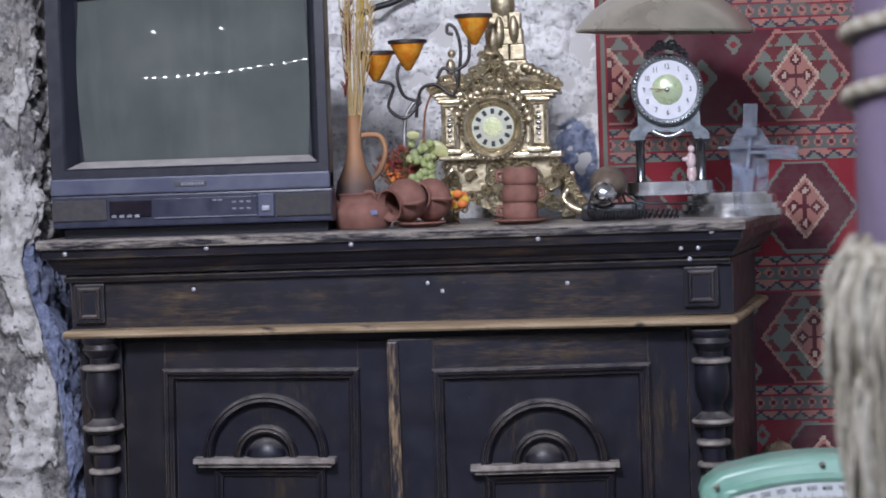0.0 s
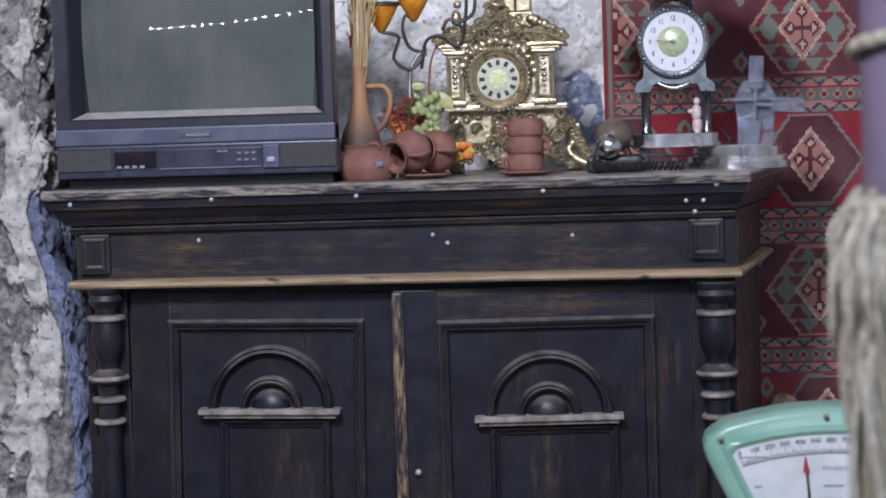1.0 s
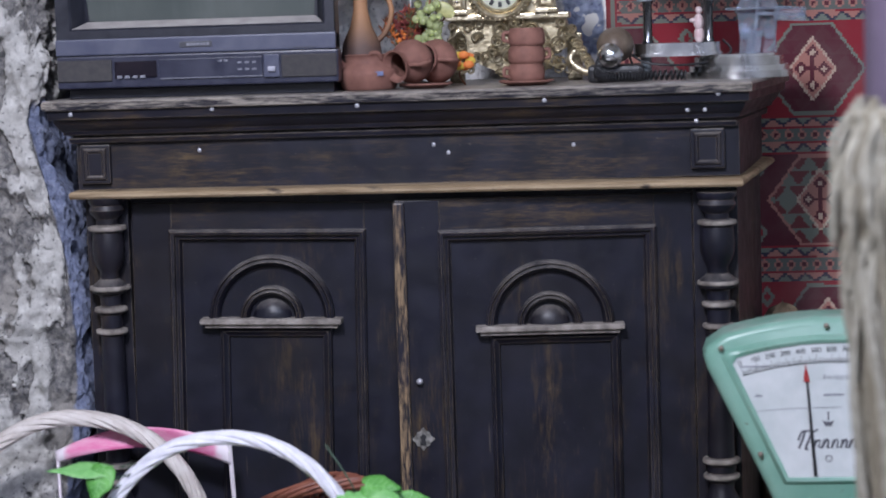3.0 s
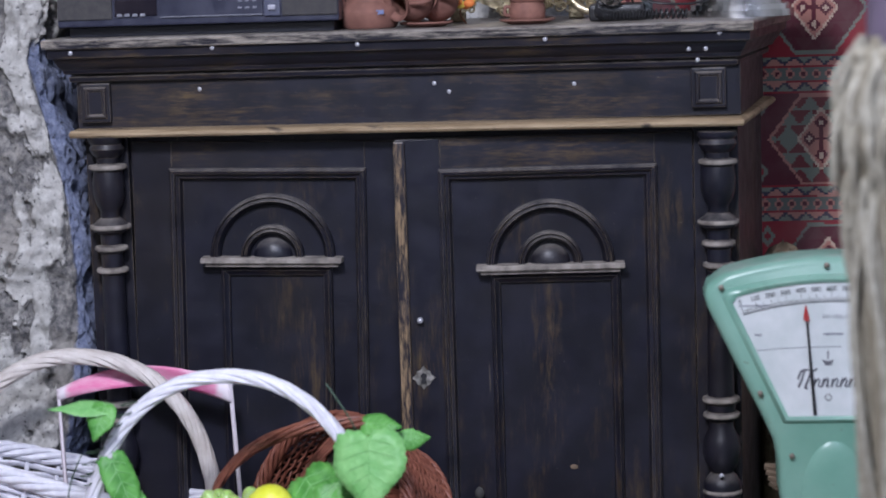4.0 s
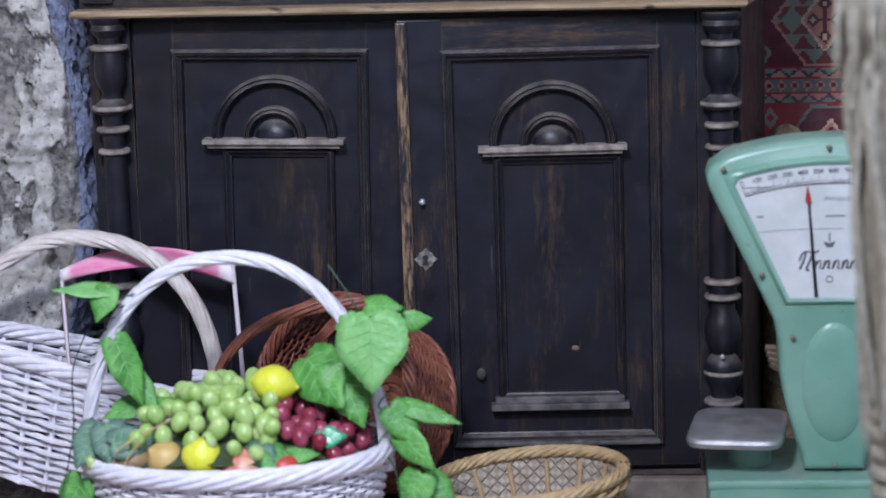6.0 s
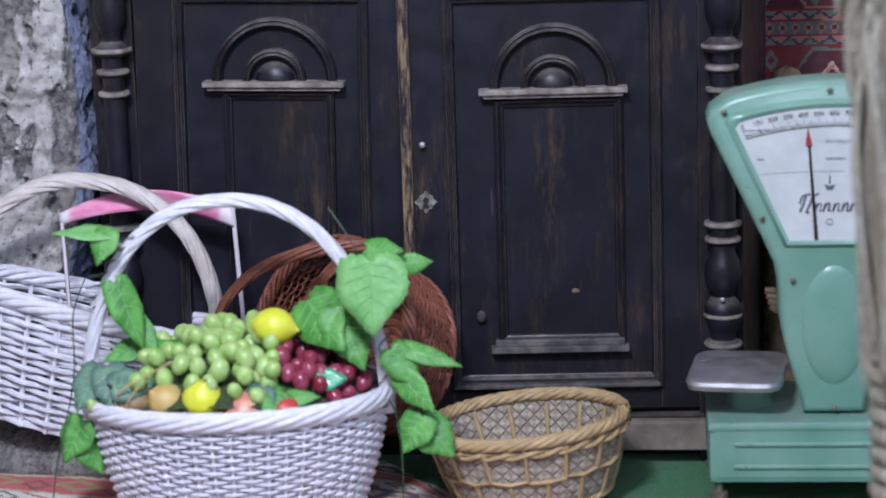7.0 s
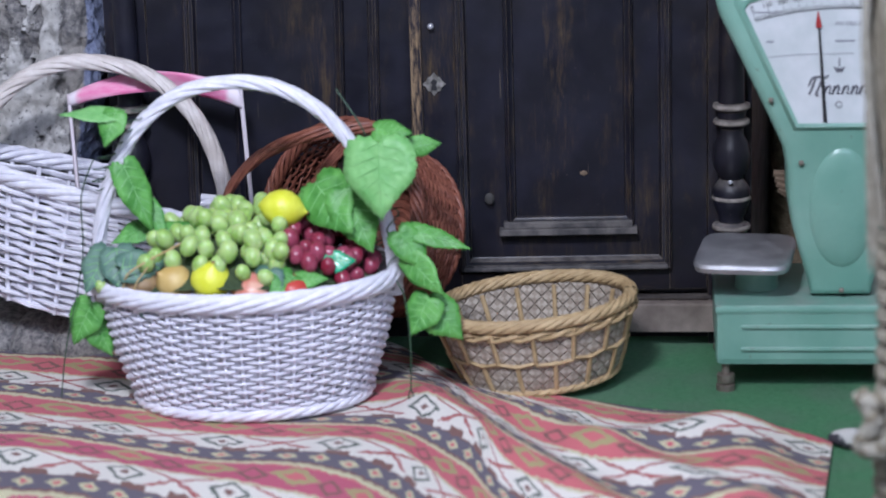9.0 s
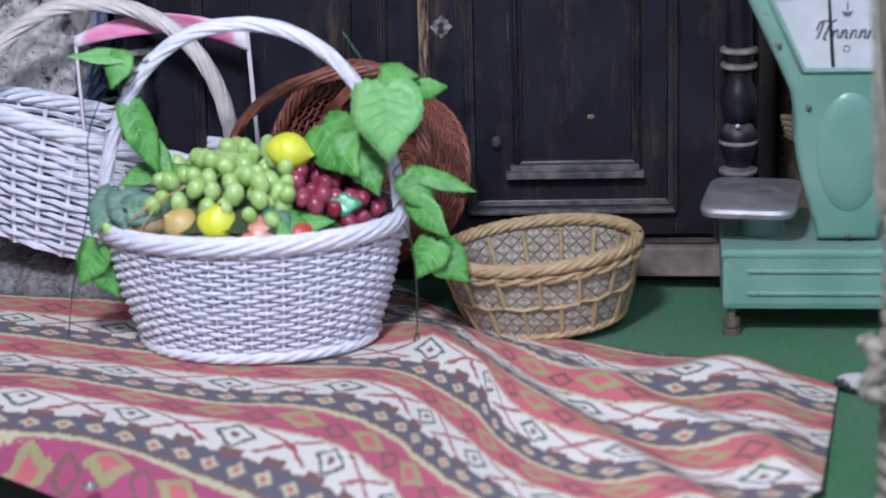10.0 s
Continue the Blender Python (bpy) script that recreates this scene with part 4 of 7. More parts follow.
# ---- gilt mantel clock ----
BRASS = plain("gilt_brass", (0.45, 0.38, 0.24), (0.70, 0.62, 0.45), 70, 0.32, 0.85, bump=0.5, fine=160, dist=0.002)
BRASS_DARK = plain("tarnished_brass", (0.27, 0.22, 0.13), (0.58, 0.51, 0.35), 80, 0.40, 0.8, bump=0.5, fine=160, dist=0.002)
SILVER = plain("silver_plate", (0.55, 0.55, 0.55), (0.70, 0.70, 0.69), 60, 0.2, 1.0, bump=0.1)
ENAMEL = plain("cream_dial", (0.44, 0.46, 0.36), (0.58, 0.58, 0.46), 60, 0.4, bump=0.1)
bc = thing("mantel_clock", (0.175, 0.27, TOP), "ornate gilt brass mantel clock with figures on top", "clock")
CX, CY, CZ = 0.162, 0.235, 1.277


def scroll(bm, x, z, r, turns, flip, y, thick):
    pts = []
    for k in range(int(16 * turns) + 1):
        a = k / 16 * 2 * math.pi
        rr = r * (1 - 0.75 * k / (16 * turns))
        pts.append((x + flip * rr * math.cos(a), y, z + rr * math.sin(a)))
    sweep(bm, pts, [thick * (1 - 0.4 * k / len(pts)) for k in range(len(pts))], 6)


body = part("case", boxed(0.068, 0.262, 0.23, 0.33, 1.225, 1.335, 0.006), BRASS, bc)
part("crown", prism(bmesh.new(), [(0.075, 1.338), (0.26, 1.338), (0.255, 1.345), (0.215, 1.350), (0.205, 1.372), (0.165, 1.380), (0.125, 1.370), (0.112, 1.350), (0.08, 1.345)], 0.232, 0.33), BRASS_DARK, bc)
part("cornice", boxed(0.056, 0.278, 0.212, 0.34, 1.330, 1.336, 0.002), BRASS_DARK, bc)
for x0, x1, f in ((0.046, 0.108, -1), (0.216, 0.290, 1)):
    # the broken pediment: two curved arms that end in a scroll
    far, near = (x0, x1) if f < 0 else (x1, x0)
    bm = tube(smooth_path([(near, 0.222, 1.362), ((near + far) / 2, 0.220, 1.357), (far - f * 0.012, 0.219, 1.346), (far, 0.219, 1.342)], 6), 0.0065, 8, False, (2.2, 1.0))
    scroll(bm, far - f * 0.006, 1.349, 0.010, 1.3, f, 0.216, 0.004)
    part("pediment_arm", bm, BRASS, bc, smooth=60)
    part("cornice_end", boxed(x0, x1, 0.208, 0.335, 1.3365, 1.343, 0.002), BRASS, bc)
for x0, x1 in ((0.066, 0.098), (0.230, 0.266)):
    p = part("pilaster", boxed(x0, x1, 0.212, 0.235, 1.232, 1.330, 0.003), BRASS, bc)
    bm = bmesh.new()
    for k in range(7):
        ball(bm, ((x0 + x1) / 2, 0.212, 1.253 + 0.010 * k), 0.0065 - 0.001 * abs(k - 3), 8, 6, (1, 0.6, 0.8))
    part("ornament", bm, SILVER, p, smooth=60)
    part("panel_moulding", frame_mould(bmesh.new(), x0 + 0.003, x1 - 0.003, 1.240, 1.322, [(0, 0.2118), (0.001, 0.208), (0.003, 0.207), (0.005, 0.2095), (0.006, 0.2122)]), BRASS_DARK, p)
    part("capital", boxed(x0 - 0.005, x1 + 0.005, 0.206, 0.238, 1.323, 1.330, 0.0025), BRASS, p)
    part("foot_block", boxed(x0 - 0.004, x1 + 0.004, 0.207, 0.238, 1.229, 1.237, 0.002), BRASS, p)
part("waist", boxed(0.058, 0.290, 0.215, 0.335, 1.2175, 1.229, 0.003), BRASS, bc)
part("skirt", prism(bmesh.new(), [(0.068, 1.219), (0.282, 1.219), (0.292, 1.18), (0.27, 1.155), (0.24, 1.145), (0.22, 1.160), (0.13, 1.160), (0.11, 1.145), (0.08, 1.155), (0.064, 1.18)], 0.236, 0.32), BRASS_DARK, bc)
for x, f in ((0.072, -1), (0.296, 1)):
    part("foot", tube(smooth_path([(x - f * 0.01, 0.24, 1.20), (x + f * 0.006, 0.228, 1.165), (x - f * 0.006, 0.225, 1.140), (x + f * 0.015, 0.222, 1.120), (x + f * 0.034, 0.222, 1.118), (x + f * 0.032, 0.222, 1.136), (x + f * 0.020, 0.222, 1.132)]), [0.009] * 10 + [0.008] * 15 + [0.006] * 12, 10), BRASS, bc, smooth=60)
    bm = bmesh.new()
    for k in range(9):
        scroll(bm, x + f * (0.002 + 0.004 * k), 1.176 - 0.0068 * k, 0.011 - 0.0004 * k, 1.2, f if k % 2 else -f, 0.214, 0.0034)
    part("foot_leaf", bm, BRASS, bc, kind="stuff", smooth=60)
    part("back_foot", boxed(x - 0.014, x + 0.014, 0.29, 0.325, TOP, 1.19, 0.004), BRASS_DARK, bc)
part("scrollwork_drop", prism(bmesh.new(), [(0.09, 1.165), (0.25, 1.165), (0.22, 1.135), (0.19, 1.118), (0.175, 1.102), (0.16, 1.118), (0.12, 1.135)], 0.245, 0.27), BRASS_DARK, bc)
bm = bmesh.new()
for k in range(64):
    x, z = 0.062 + rnd.random() * 0.235, 1.115 + rnd.random() * 0.10
    if z < 1.145 and 0.12 < x < 0.16:
        continue
    scroll(bm, x, z, rnd.uniform(0.008, 0.017), rnd.uniform(0.9, 1.5), rnd.choice((-1, 1)), 0.232 - rnd.random() * 0.012, 0.0032)
part("scrollwork", bm, BRASS, bc, "pierced gilt scrollwork", kind="stuff", smooth=60)
bm = bmesh.new()
for k in range(26):
    t = k / 25
    x = 0.055 + 0.225 * t
    z = 1.347 + 0.045 * math.exp(-((x - 0.165) / 0.045) ** 2)
    scroll(bm, x, z, 0.012, 1.1, 1 if k % 2 else -1, 0.214, 0.003)
for k in range(46):
    t = rnd.uniform(-1, 1)
    x = 0.165 + 0.105 * t
    z = 1.345 + rnd.random() * (0.012 + 0.062 * math.exp(-(t * 2.1) ** 2))
    scroll(bm, x, z, rnd.uniform(0.006, 0.014), rnd.uniform(0.8, 1.4), rnd.choice((-1, 1)), 0.222 - 0.012 * rnd.random(), 0.0034)
part("cresting", bm, BRASS, bc, "gilt cresting of scrolls and leaves", kind="stuff", smooth=60)
bm = bmesh.new()
for k in range(15):
    # a leafy arch over the dial
    a = math.pi * (0.06 + 0.88 * k / 14)
    ball(bm, (CX + 0.070 * math.cos(a), 0.214, CZ + 0.070 * math.sin(a)), 0.0095, 8, 6, (1, 0.6, 0.75), Matrix.Rotation(-a + 0.5 * (-1) ** k, 4, "Y"))
    scroll(bm, CX + 0.077 * math.cos(a), CZ + 0.076 * math.sin(a), 0.007, 1.0, 1 if k % 2 else -1, 0.212, 0.0026)
part("dial_arch", bm, BRASS, bc, "leafy gilt arch over the dial", kind="stuff", smooth=60)
m = Matrix.Translation((CX, 0.222, CZ)) @ Matrix.Rotation(radians(90), 4, "X")
part("bezel", lathe(bmesh.new(), [(0.062, -0.012), (0.062, 0.006), (0.059, 0.013), (0.054, 0.016), (0.049, 0.013), (0.0465, 0.006), (0.044, 0.009), (0.041, 0.007), (0.039, 0.002)], m, 48), BRASS, bc, "round gilt bezel", smooth=35)
bm = bmesh.new()
for k in range(40):
    a = 2 * math.pi * k / 40
    ball(bm, (CX + 0.0595 * math.cos(a), 0.2085, CZ + 0.0595 * math.sin(a)), 0.0026, 6, 4)
part("beading", bm, BRASS, bc, kind="stuff", smooth=60)
dial = part("dial", lathe(bmesh.new(), [(0.0, 0.003), (0.024, 0.0035), (0.040, 0.002)], m, 40), ENAMEL, bc, "cream dial with dark cartouches", smooth=60)
part("dial_centre", lathe(bmesh.new(), [(0.0, 0.0045), (0.018, 0.004), (0.0185, 0.003)], m, 32), plain("engraved_gilt", (0.42, 0.45, 0.25), (0.58, 0.60, 0.36), 300, 0.4, 0.5, bump=0.8, fine=300), dial, smooth=60)
for k in range(12):
    a = 2 * math.pi * k / 12
    mm = m @ Matrix.Rotation(a, 4, "Z") @ Matrix.Translation((0, 0.0305, 0.004))
    part("cartouche", box(bmesh.new(), -0.0034, 0.0034, -0.0050, 0.0050, -0.001, 0.001, 0.0012, mm), INK, dial)
# the figures on top are one plain gilt shape, on a stepped pedestal
for k in range(4):
    # a pedestal of four courses of blocks
    z0, cut, w = 1.372 + 0.030 * k, (0.182, 0.196)[k % 2], 0.041 - 0.003 * k
    for x0, x1 in ((0.186 - w, cut - 0.0008), (cut + 0.0008, 0.186 + w)):
        part("pedestal_block", boxed(x0, x1, 0.252, 0.312, z0, z0 + 0.0295, 0.0022), BRASS_DARK, bc)
bm = bmesh.new()
for at, r, sq in (((0.185, 0.265, 1.51), 0.026, (0.9, 0.7, 1.5)), ((0.188, 0.262, 1.555), 0.014, (1, 1, 1.1)), ((0.165, 0.25, 1.44), 0.012, (1, 0.9, 2.6)), ((0.178, 0.25, 1.455), 0.011, (0.9, 0.9, 2.8)), ((0.16, 0.245, 1.415), 0.012, (1.6, 0.9, 0.7)), ((0.205, 0.25, 1.46), 0.012, (0.8, 0.8, 2.2))):
    ball(bm, at, r, 14, 10, sq)
part("statuette", bm, BRASS_DARK, bc, "gilt statuette", smooth=70)
bm = bmesh.new()
for k in range(8):
    ball(bm, (0.226 + 0.008 * k, 0.245, 1.388 - 0.004 * k), 0.012 - 0.0006 * k, 10, 7, (1, 0.8, 0.7 + 0.3 * (k % 2)))
part("garland", bm, BRASS_DARK, bc, smooth=70)
bm = bmesh.new()
for at, r, sq in (((0.075, 0.24, 1.365), 0.014, (1.3, 0.8, 1.0)), ((0.085, 0.24, 1.392), 0.011, (0.9, 0.8, 1.5)), ((0.088, 0.238, 1.418), 0.008, (1, 1, 1))):
    ball(bm, at, r, 12, 8, sq)
part("small_statuette", bm, BRASS, bc, "small gilt statuette", smooth=70)

single("wall_cable", tube(smooth_path([(-0.135, 0.600, 1.518), (-0.093, 0.594, 1.533), (-0.046, 0.594, 1.547), (0.0, 0.598, 1.58), (0.03, 0.602, 1.65), (0.04, 0.602, 1.80)]), 0.007, 8), INK, "thick black cable hanging on the whitewashed wall", "cable", smooth=60)

# ---- telephone with a coiled cord ----
ph = thing("telephone", (0.375, 0.12, TOP), "old brown telephone with a chrome end and coiled black cord", "telephone")
DUSTY_BROWN = plain("dusty_bakelite", (0.10, 0.07, 0.05), (0.20, 0.16, 0.12), 35, 0.5)
CHROME = plain("chrome", (0.70, 0.70, 0.70), (0.82, 0.82, 0.82), 40, 0.22, 1.0, bump=0.05)
part("base", boxed(0.325, 0.425, 0.09, 0.22, TOP, TOP + 0.030, 0.008), INK, ph)
part("handset", ball(bmesh.new(), (0.375, 0.14, TOP + 0.066), 0.034, 20, 14, (1.0, 1.6, 0.95)), DUSTY_BROWN, ph, smooth=70)
part("earpiece", ball(bmesh.new(), (0.366, 0.085, TOP + 0.048), 0.024, 18, 12, (1.0, 0.8, 0.95)), CHROME, ph, "chrome end", smooth=70)
pts = []
path = smooth_path([(0.345, 0.06, TOP + 0.045), (0.340, 0.05, TOP + 0.02), (0.36, 0.04, TOP + 0.012), (0.40, 0.04, TOP + 0.011), (0.44, 0.045, TOP + 0.012), (0.50, 0.05, TOP + 0.011)], 60)
for k, q in enumerate(path):
    a = k * 0.75
    pts.append(q + Vector((0.002 * math.sin(a), 0.0075 * math.cos(a), 0.0075 * math.sin(a))))
part("cord", tube(pts, 0.0022, 5), INK, ph, "coiled black cord", smooth=60)

# ---- silver skeleton clock ----
PEWTER = plain("grey_pewter", (0.13, 0.15, 0.165), (0.25, 0.28, 0.295), 45, 0.42, 0.55, bump=0.4)
DARK_CHROME = plain("dark_chrome", (0.10, 0.10, 0.105), (0.2, 0.2, 0.2), 60, 0.15, 0.9, bump=0.05)
WHITE_DIAL = plain("white_dial", (0.70, 0.71, 0.76), (0.78, 0.79, 0.83), 60, 0.35, bump=0)
sc = thing("pillar_clock", (0.488, 0.2, TOP), "silver pillar clock with a round white dial", "clock")
DX, DZ = 0.487, 1.334
m = Matrix.Translation((DX, 0.165, DZ)) @ Matrix.Rotation(radians(90), 4, "X")
part("case", lathe(bmesh.new(), [(0.0, -0.06), (0.050, -0.06), (0.058, -0.04), (0.058, 0.004), (0.0, 0.004)], m, 48), PEWTER, sc, smooth=40)
part("bezel", lathe(bmesh.new(), [(0.065, 0.0), (0.066, 0.008), (0.062, 0.013), (0.056, 0.011), (0.054, 0.006)], m, 56), PEWTER, sc, "round pewter bezel", smooth=35)
bm = bmesh.new()
for k in range(48):
    a = 2 * math.pi * k / 48
    ball(bm, (DX + 0.0605 * math.cos(a), 0.1525, DZ + 0.0605 * math.sin(a)), 0.0034, 6, 4)
part("beading", bm, SILVER, sc, kind="stuff", smooth=60)
dial = part("dial", lathe(bmesh.new(), [(0.0, 0.006), (0.055, 0.006)], m, 48), WHITE_DIAL, sc, "white dial with black numerals")
part("dial_centre", lathe(bmesh.new(), [(0.0, 0.0075), (0.027, 0.0075), (0.028, 0.006)], m, 40), plain("green_gilt", (0.50, 0.60, 0.34), (0.62, 0.70, 0.48), 50, 0.3, 0.25), dial, smooth=60)


def lettering(body, size, m, material, parent, name="numeral"):
    cu = bpy.data.curves.new(name, "FONT")
    cu.body, cu.size, cu.align_x, cu.align_y, cu.extrude = body, size, "CENTER", "CENTER", 0.0004
    tmp = bpy.data.objects.new(name, cu)
    me = bpy.data.meshes.new_from_object(tmp)
    bpy.data.objects.remove(tmp)
    bm = bmesh.new()
    bm.from_mesh(me)
    bm.transform(m)
    return part(name, bm, material, parent)


for k in range(1, 13):
    a = math.pi / 2 - 2 * math.pi * k / 12
    lettering(str(k), 0.0125, Matrix.Translation((DX + 0.042 * math.cos(a), 0.1575, DZ + 0.042 * math.sin(a))) @ Matrix.Rotation(radians(90), 4, "X") @ Matrix.Diagonal((0.85, 1.1, 1, 1)), INK, dial)
for ang, ln, w in ((175, 0.032, 0.0022), (188, 0.022, 0.003)):
    part("clock_arm", box(bmesh.new(), 0, ln, -w / 2, w / 2, 0.0085, 0.0095, 0.0, m @ Matrix.Rotation(radians(ang), 4, "Z")), BRASS_DARK, dial)
part("hub", ball(bmesh.new(), (DX, 0.156, DZ), 0.0045, 10, 8), SILVER, dial, smooth=60)
bm = prism(bmesh.new(), [(0.415, 1.243), (0.417, 1.258), (0.432, 1.270), (0.432, 1.31), (0.45, 1.30), (0.47, 1.276), (0.505, 1.276), (0.525, 1.30), (0.544, 1.308), (0.546, 1.268), (0.560, 1.256), (0.562, 1.242), (0.535, 1.243), (0.53, 1.256), (0.45, 1.258), (0.443, 1.244)], 0.165, 0.235)
part("shoulder", bm, PEWTER, sc)
bm = bmesh.new()
for k in range(13):
    t = k / 12 * 2 - 1
    ball(bm, (DX + 0.026 * t, 0.162, 1.258 - 0.009 * (1 - t * t)), 0.006, 8, 6, (1, 0.6, 0.8))
part("apron", bm, SILVER, sc, smooth=60)
bm = bmesh.new()
for k in range(17):
    t = k / 16 * 2 - 1
    ball(bm, (DX + 0.036 * t, 0.172, 1.396 + 0.016 * (1 - t * t) + 0.004 * (k % 2)), 0.0055, 8, 6, (1, 0.6, 1))
scroll(bm, DX - 0.012, 1.415, 0.010, 1.2, 1, 0.172, 0.0025)
scroll(bm, DX + 0.012, 1.415, 0.010, 1.2, -1, 0.172, 0.0025)
part("crest", bm, PEWTER, sc, kind="stuff", smooth=60)
for x in (0.4345, 0.545):
    for y in (0.175, 0.225):
        part("pillar", turned([(0.0, 0.0), (0.0105, 0.0), (0.0105, 0.004), (0.0085, 0.008), (0.0085, 0.070), (0.0105, 0.074), (0.0105, 0.078), (0.0, 0.078)], (x, y, 1.166), 16), DARK_CHROME, sc, "dark polished pillar", smooth=40)
bm = slab(bmesh.new(), [(DX + 0.080 * math.copysign(abs(math.cos(a)) ** 0.5, math.cos(a)), 0.2 + 0.05 * math.copysign(abs(math.sin(a)) ** 0.6, math.sin(a))) for a in (2 * math.pi * k / 48 for k in range(48))], 1.148, 1.166)
slab(bm, [(DX + 0.084 * math.copysign(abs(math.cos(a)) ** 0.5, math.cos(a)), 0.2 + 0.054 * math.copysign(abs(math.sin(a)) ** 0.6, math.sin(a))) for a in (2 * math.pi * k / 48 for k in range(48))], 1.142, 1.148)
part("base", bm, CHROME, sc, "polished oval base")
for x in (0.43, 0.55):
    for y in (0.175, 0.225):
        part("foot", turned([(0.0, 0.0), (0.010, 0.0), (0.010, 0.043), (0.0, 0.043)], (x, y, TOP), 12), PEWTER, sc)
bm = bmesh.new()
for at, r, sq in (((0.528, 0.18, 1.180), 0.0105, (0.9, 0.8, 1.5)), ((0.527, 0.178, 1.203), 0.0105, (0.9, 0.8, 1.5)), ((0.528, 0.178, 1.224), 0.0065, (1, 1, 1.1)), ((0.518, 0.174, 1.206), 0.005, (1.6, 0.8, 0.9))):
    ball(bm, at, r, 12, 8, sq)
single("statuette", bm, plain("pink_porcelain", (0.55, 0.40, 0.40), (0.7, 0.6, 0.58), 60, 0.3), "little pink and white porcelain statuette on the clock base", "statuette", smooth=70)
part("loop_wire", tube(smooth_path([(0.41, 0.15, 1.118), (0.40, 0.14, 1.15), (0.43, 0.145, 1.132), (0.50, 0.14, 1.126), (0.56, 0.145, 1.135), (0.585, 0.15, 1.15), (0.57, 0.16, 1.17)]), 0.0022, 6), INK, sc, smooth=60)

# stepped silver plinth under the windmill
pl = thing("display_plinth", (0.60, 0.2, TOP), "tarnished silver stepped oval plinth", "plinth")
for k, (a, z0, z1) in enumerate(((0.098, 0.0, 0.012), (0.092, 0.012, 0.022), (0.082, 0.022, 0.038), (0.072, 0.038, 0.043))):
    part("step", slab(bmesh.new(), [(0.600 + a * math.cos(t), 0.20 + 0.10 * a / 0.098 * math.sin(t)) for t in (2 * math.pi * i / 48 for i in range(48))], TOP + z0, TOP + z1), CHROME if k % 2 else SILVER, pl, smooth=30)
# glass windmill
n = Net("blue_glass")
BLUE_GLASS = n.done(n.mix(n.ramp(n.noise(70, 3), 0.4, 0.6), (0.58, 0.66, 0.78), (0.80, 0.86, 0.95)), 0.05, 0.0, Transmission_Weight=0.86, IOR=1.46)
wm = thing("glass_windmill", (0.634, 0.2, TOP + 0.043), "clear blue-grey glass windmill ornament", "ornament")
part("tower", lathe(bmesh.new(), [(0.0, 0.0), (0.048, 0.0), (0.046, 0.03), (0.052, 0.072), (0.058, 0.078), (0.03, 0.115), (0.0, 0.125)], Matrix.Translation((0.634, 0.2, TOP + 0.0432)) @ Matrix.Rotation(radians(45), 4, "Z"), 4), BLUE_GLASS, wm)
for a in (86, 357, 262):
    mm = Matrix.Translation((0.632, 0.150, 1.215)) @ Matrix.Rotation(radians(-a), 4, "Y")
    bm = box(bmesh.new(), 0.0, 0.085, -0.003, 0.003, -0.003, 0.003, 0.001, mm)
    box(bm, 0.03, 0.088, -0.004, 0.004, -0.012, 0.014, 0.002, mm)
    part("sail", bm, BLUE_GLASS, wm)
for x in (0.612, 0.655):
    part("window", boxed(x - 0.009, x + 0.009, 0.160, 0.166, 1.168, 1.192, 0.002), BLUE_GLASS, wm)
part("eaves", boxed(0.575, 0.695, 0.150, 0.25, 1.2215, 1.227, 0.002), BLUE_GLASS, wm)

# wide metal lamp shade hanging over the clock
SHADE = plain("dull_metal_shade", (0.40, 0.36, 0.29), (0.56, 0.51, 0.42), 14, 0.30, 0.55, bump=0.2)
lamp = thing("hanging_lamp", (0.487, 0.22, 1.44), "wide dull metal lamp shade hanging over the clock", "lamp")
prof = [(0.164, 0.0), (0.166, 0.004), (0.158, 0.016), (0.138, 0.038), (0.105, 0.062), (0.06, 0.080), (0.012, 0.088), (0.012, 0.12), (0.0, 0.12)]
part("shade", turned(prof + [(0.0, 0.084), (0.058, 0.076), (0.102, 0.058), (0.134, 0.034), (0.155, 0.012), (0.164, 0.0)], (0.487, 0.22, 1.441), 64, Matrix.Rotation(radians(2.2), 4, "Y") @ Matrix.Rotation(radians(1.5), 4, "X")), SHADE, lamp, smooth=50)
part("cord", tube([(0.487, 0.22, 1.55), (0.487, 0.22, 2.998)], 0.004, 6), INK, lamp)

# ---- baskets ----
WHITE_WICKER = plain("white_painted_wicker", (0.68, 0.67, 0.74), (0.82, 0.81, 0.86), 70, 0.55, bump=0.4, fine=300)
BROWN_WICKER = plain("brown_wicker", (0.16, 0.050, 0.032), (0.27, 0.10, 0.06), 60, 0.5, bump=0.4, fine=300)
CANE = plain("pale_cane", (0.36, 0.25, 0.12), (0.52, 0.38, 0.20), 50, 0.6, bump=0.4, fine=300)
rnd = random.Random(11)


def ring_point(a, b, z, ang, out=0.0):
    ca, sa = math.cos(ang), math.sin(ang)
    nx, ny = ca / a, sa / b
    ln = math.hypot(nx, ny)
    return Vector((a * ca + out * nx / ln, b * sa + out * ny / ln, z))


def braid(a, b, z, width, r, turns, strands, m, flat=0.6):
    """Strands that twist round an oval ring, as a list of bmeshes."""
    out = []
    steps = turns * 8
    for s in range(strands):
        pts = []
        for k in range(steps):
            ang = 2 * math.pi * k / steps
            ph = turns * ang + 2 * math.pi * s / strands
            p = ring_point(a, b, z + width * flat * math.sin(ph), ang, width * math.cos(ph))
            pts.append(m @ p)
        out.append(tube(pts, r, 6, True))
    return out


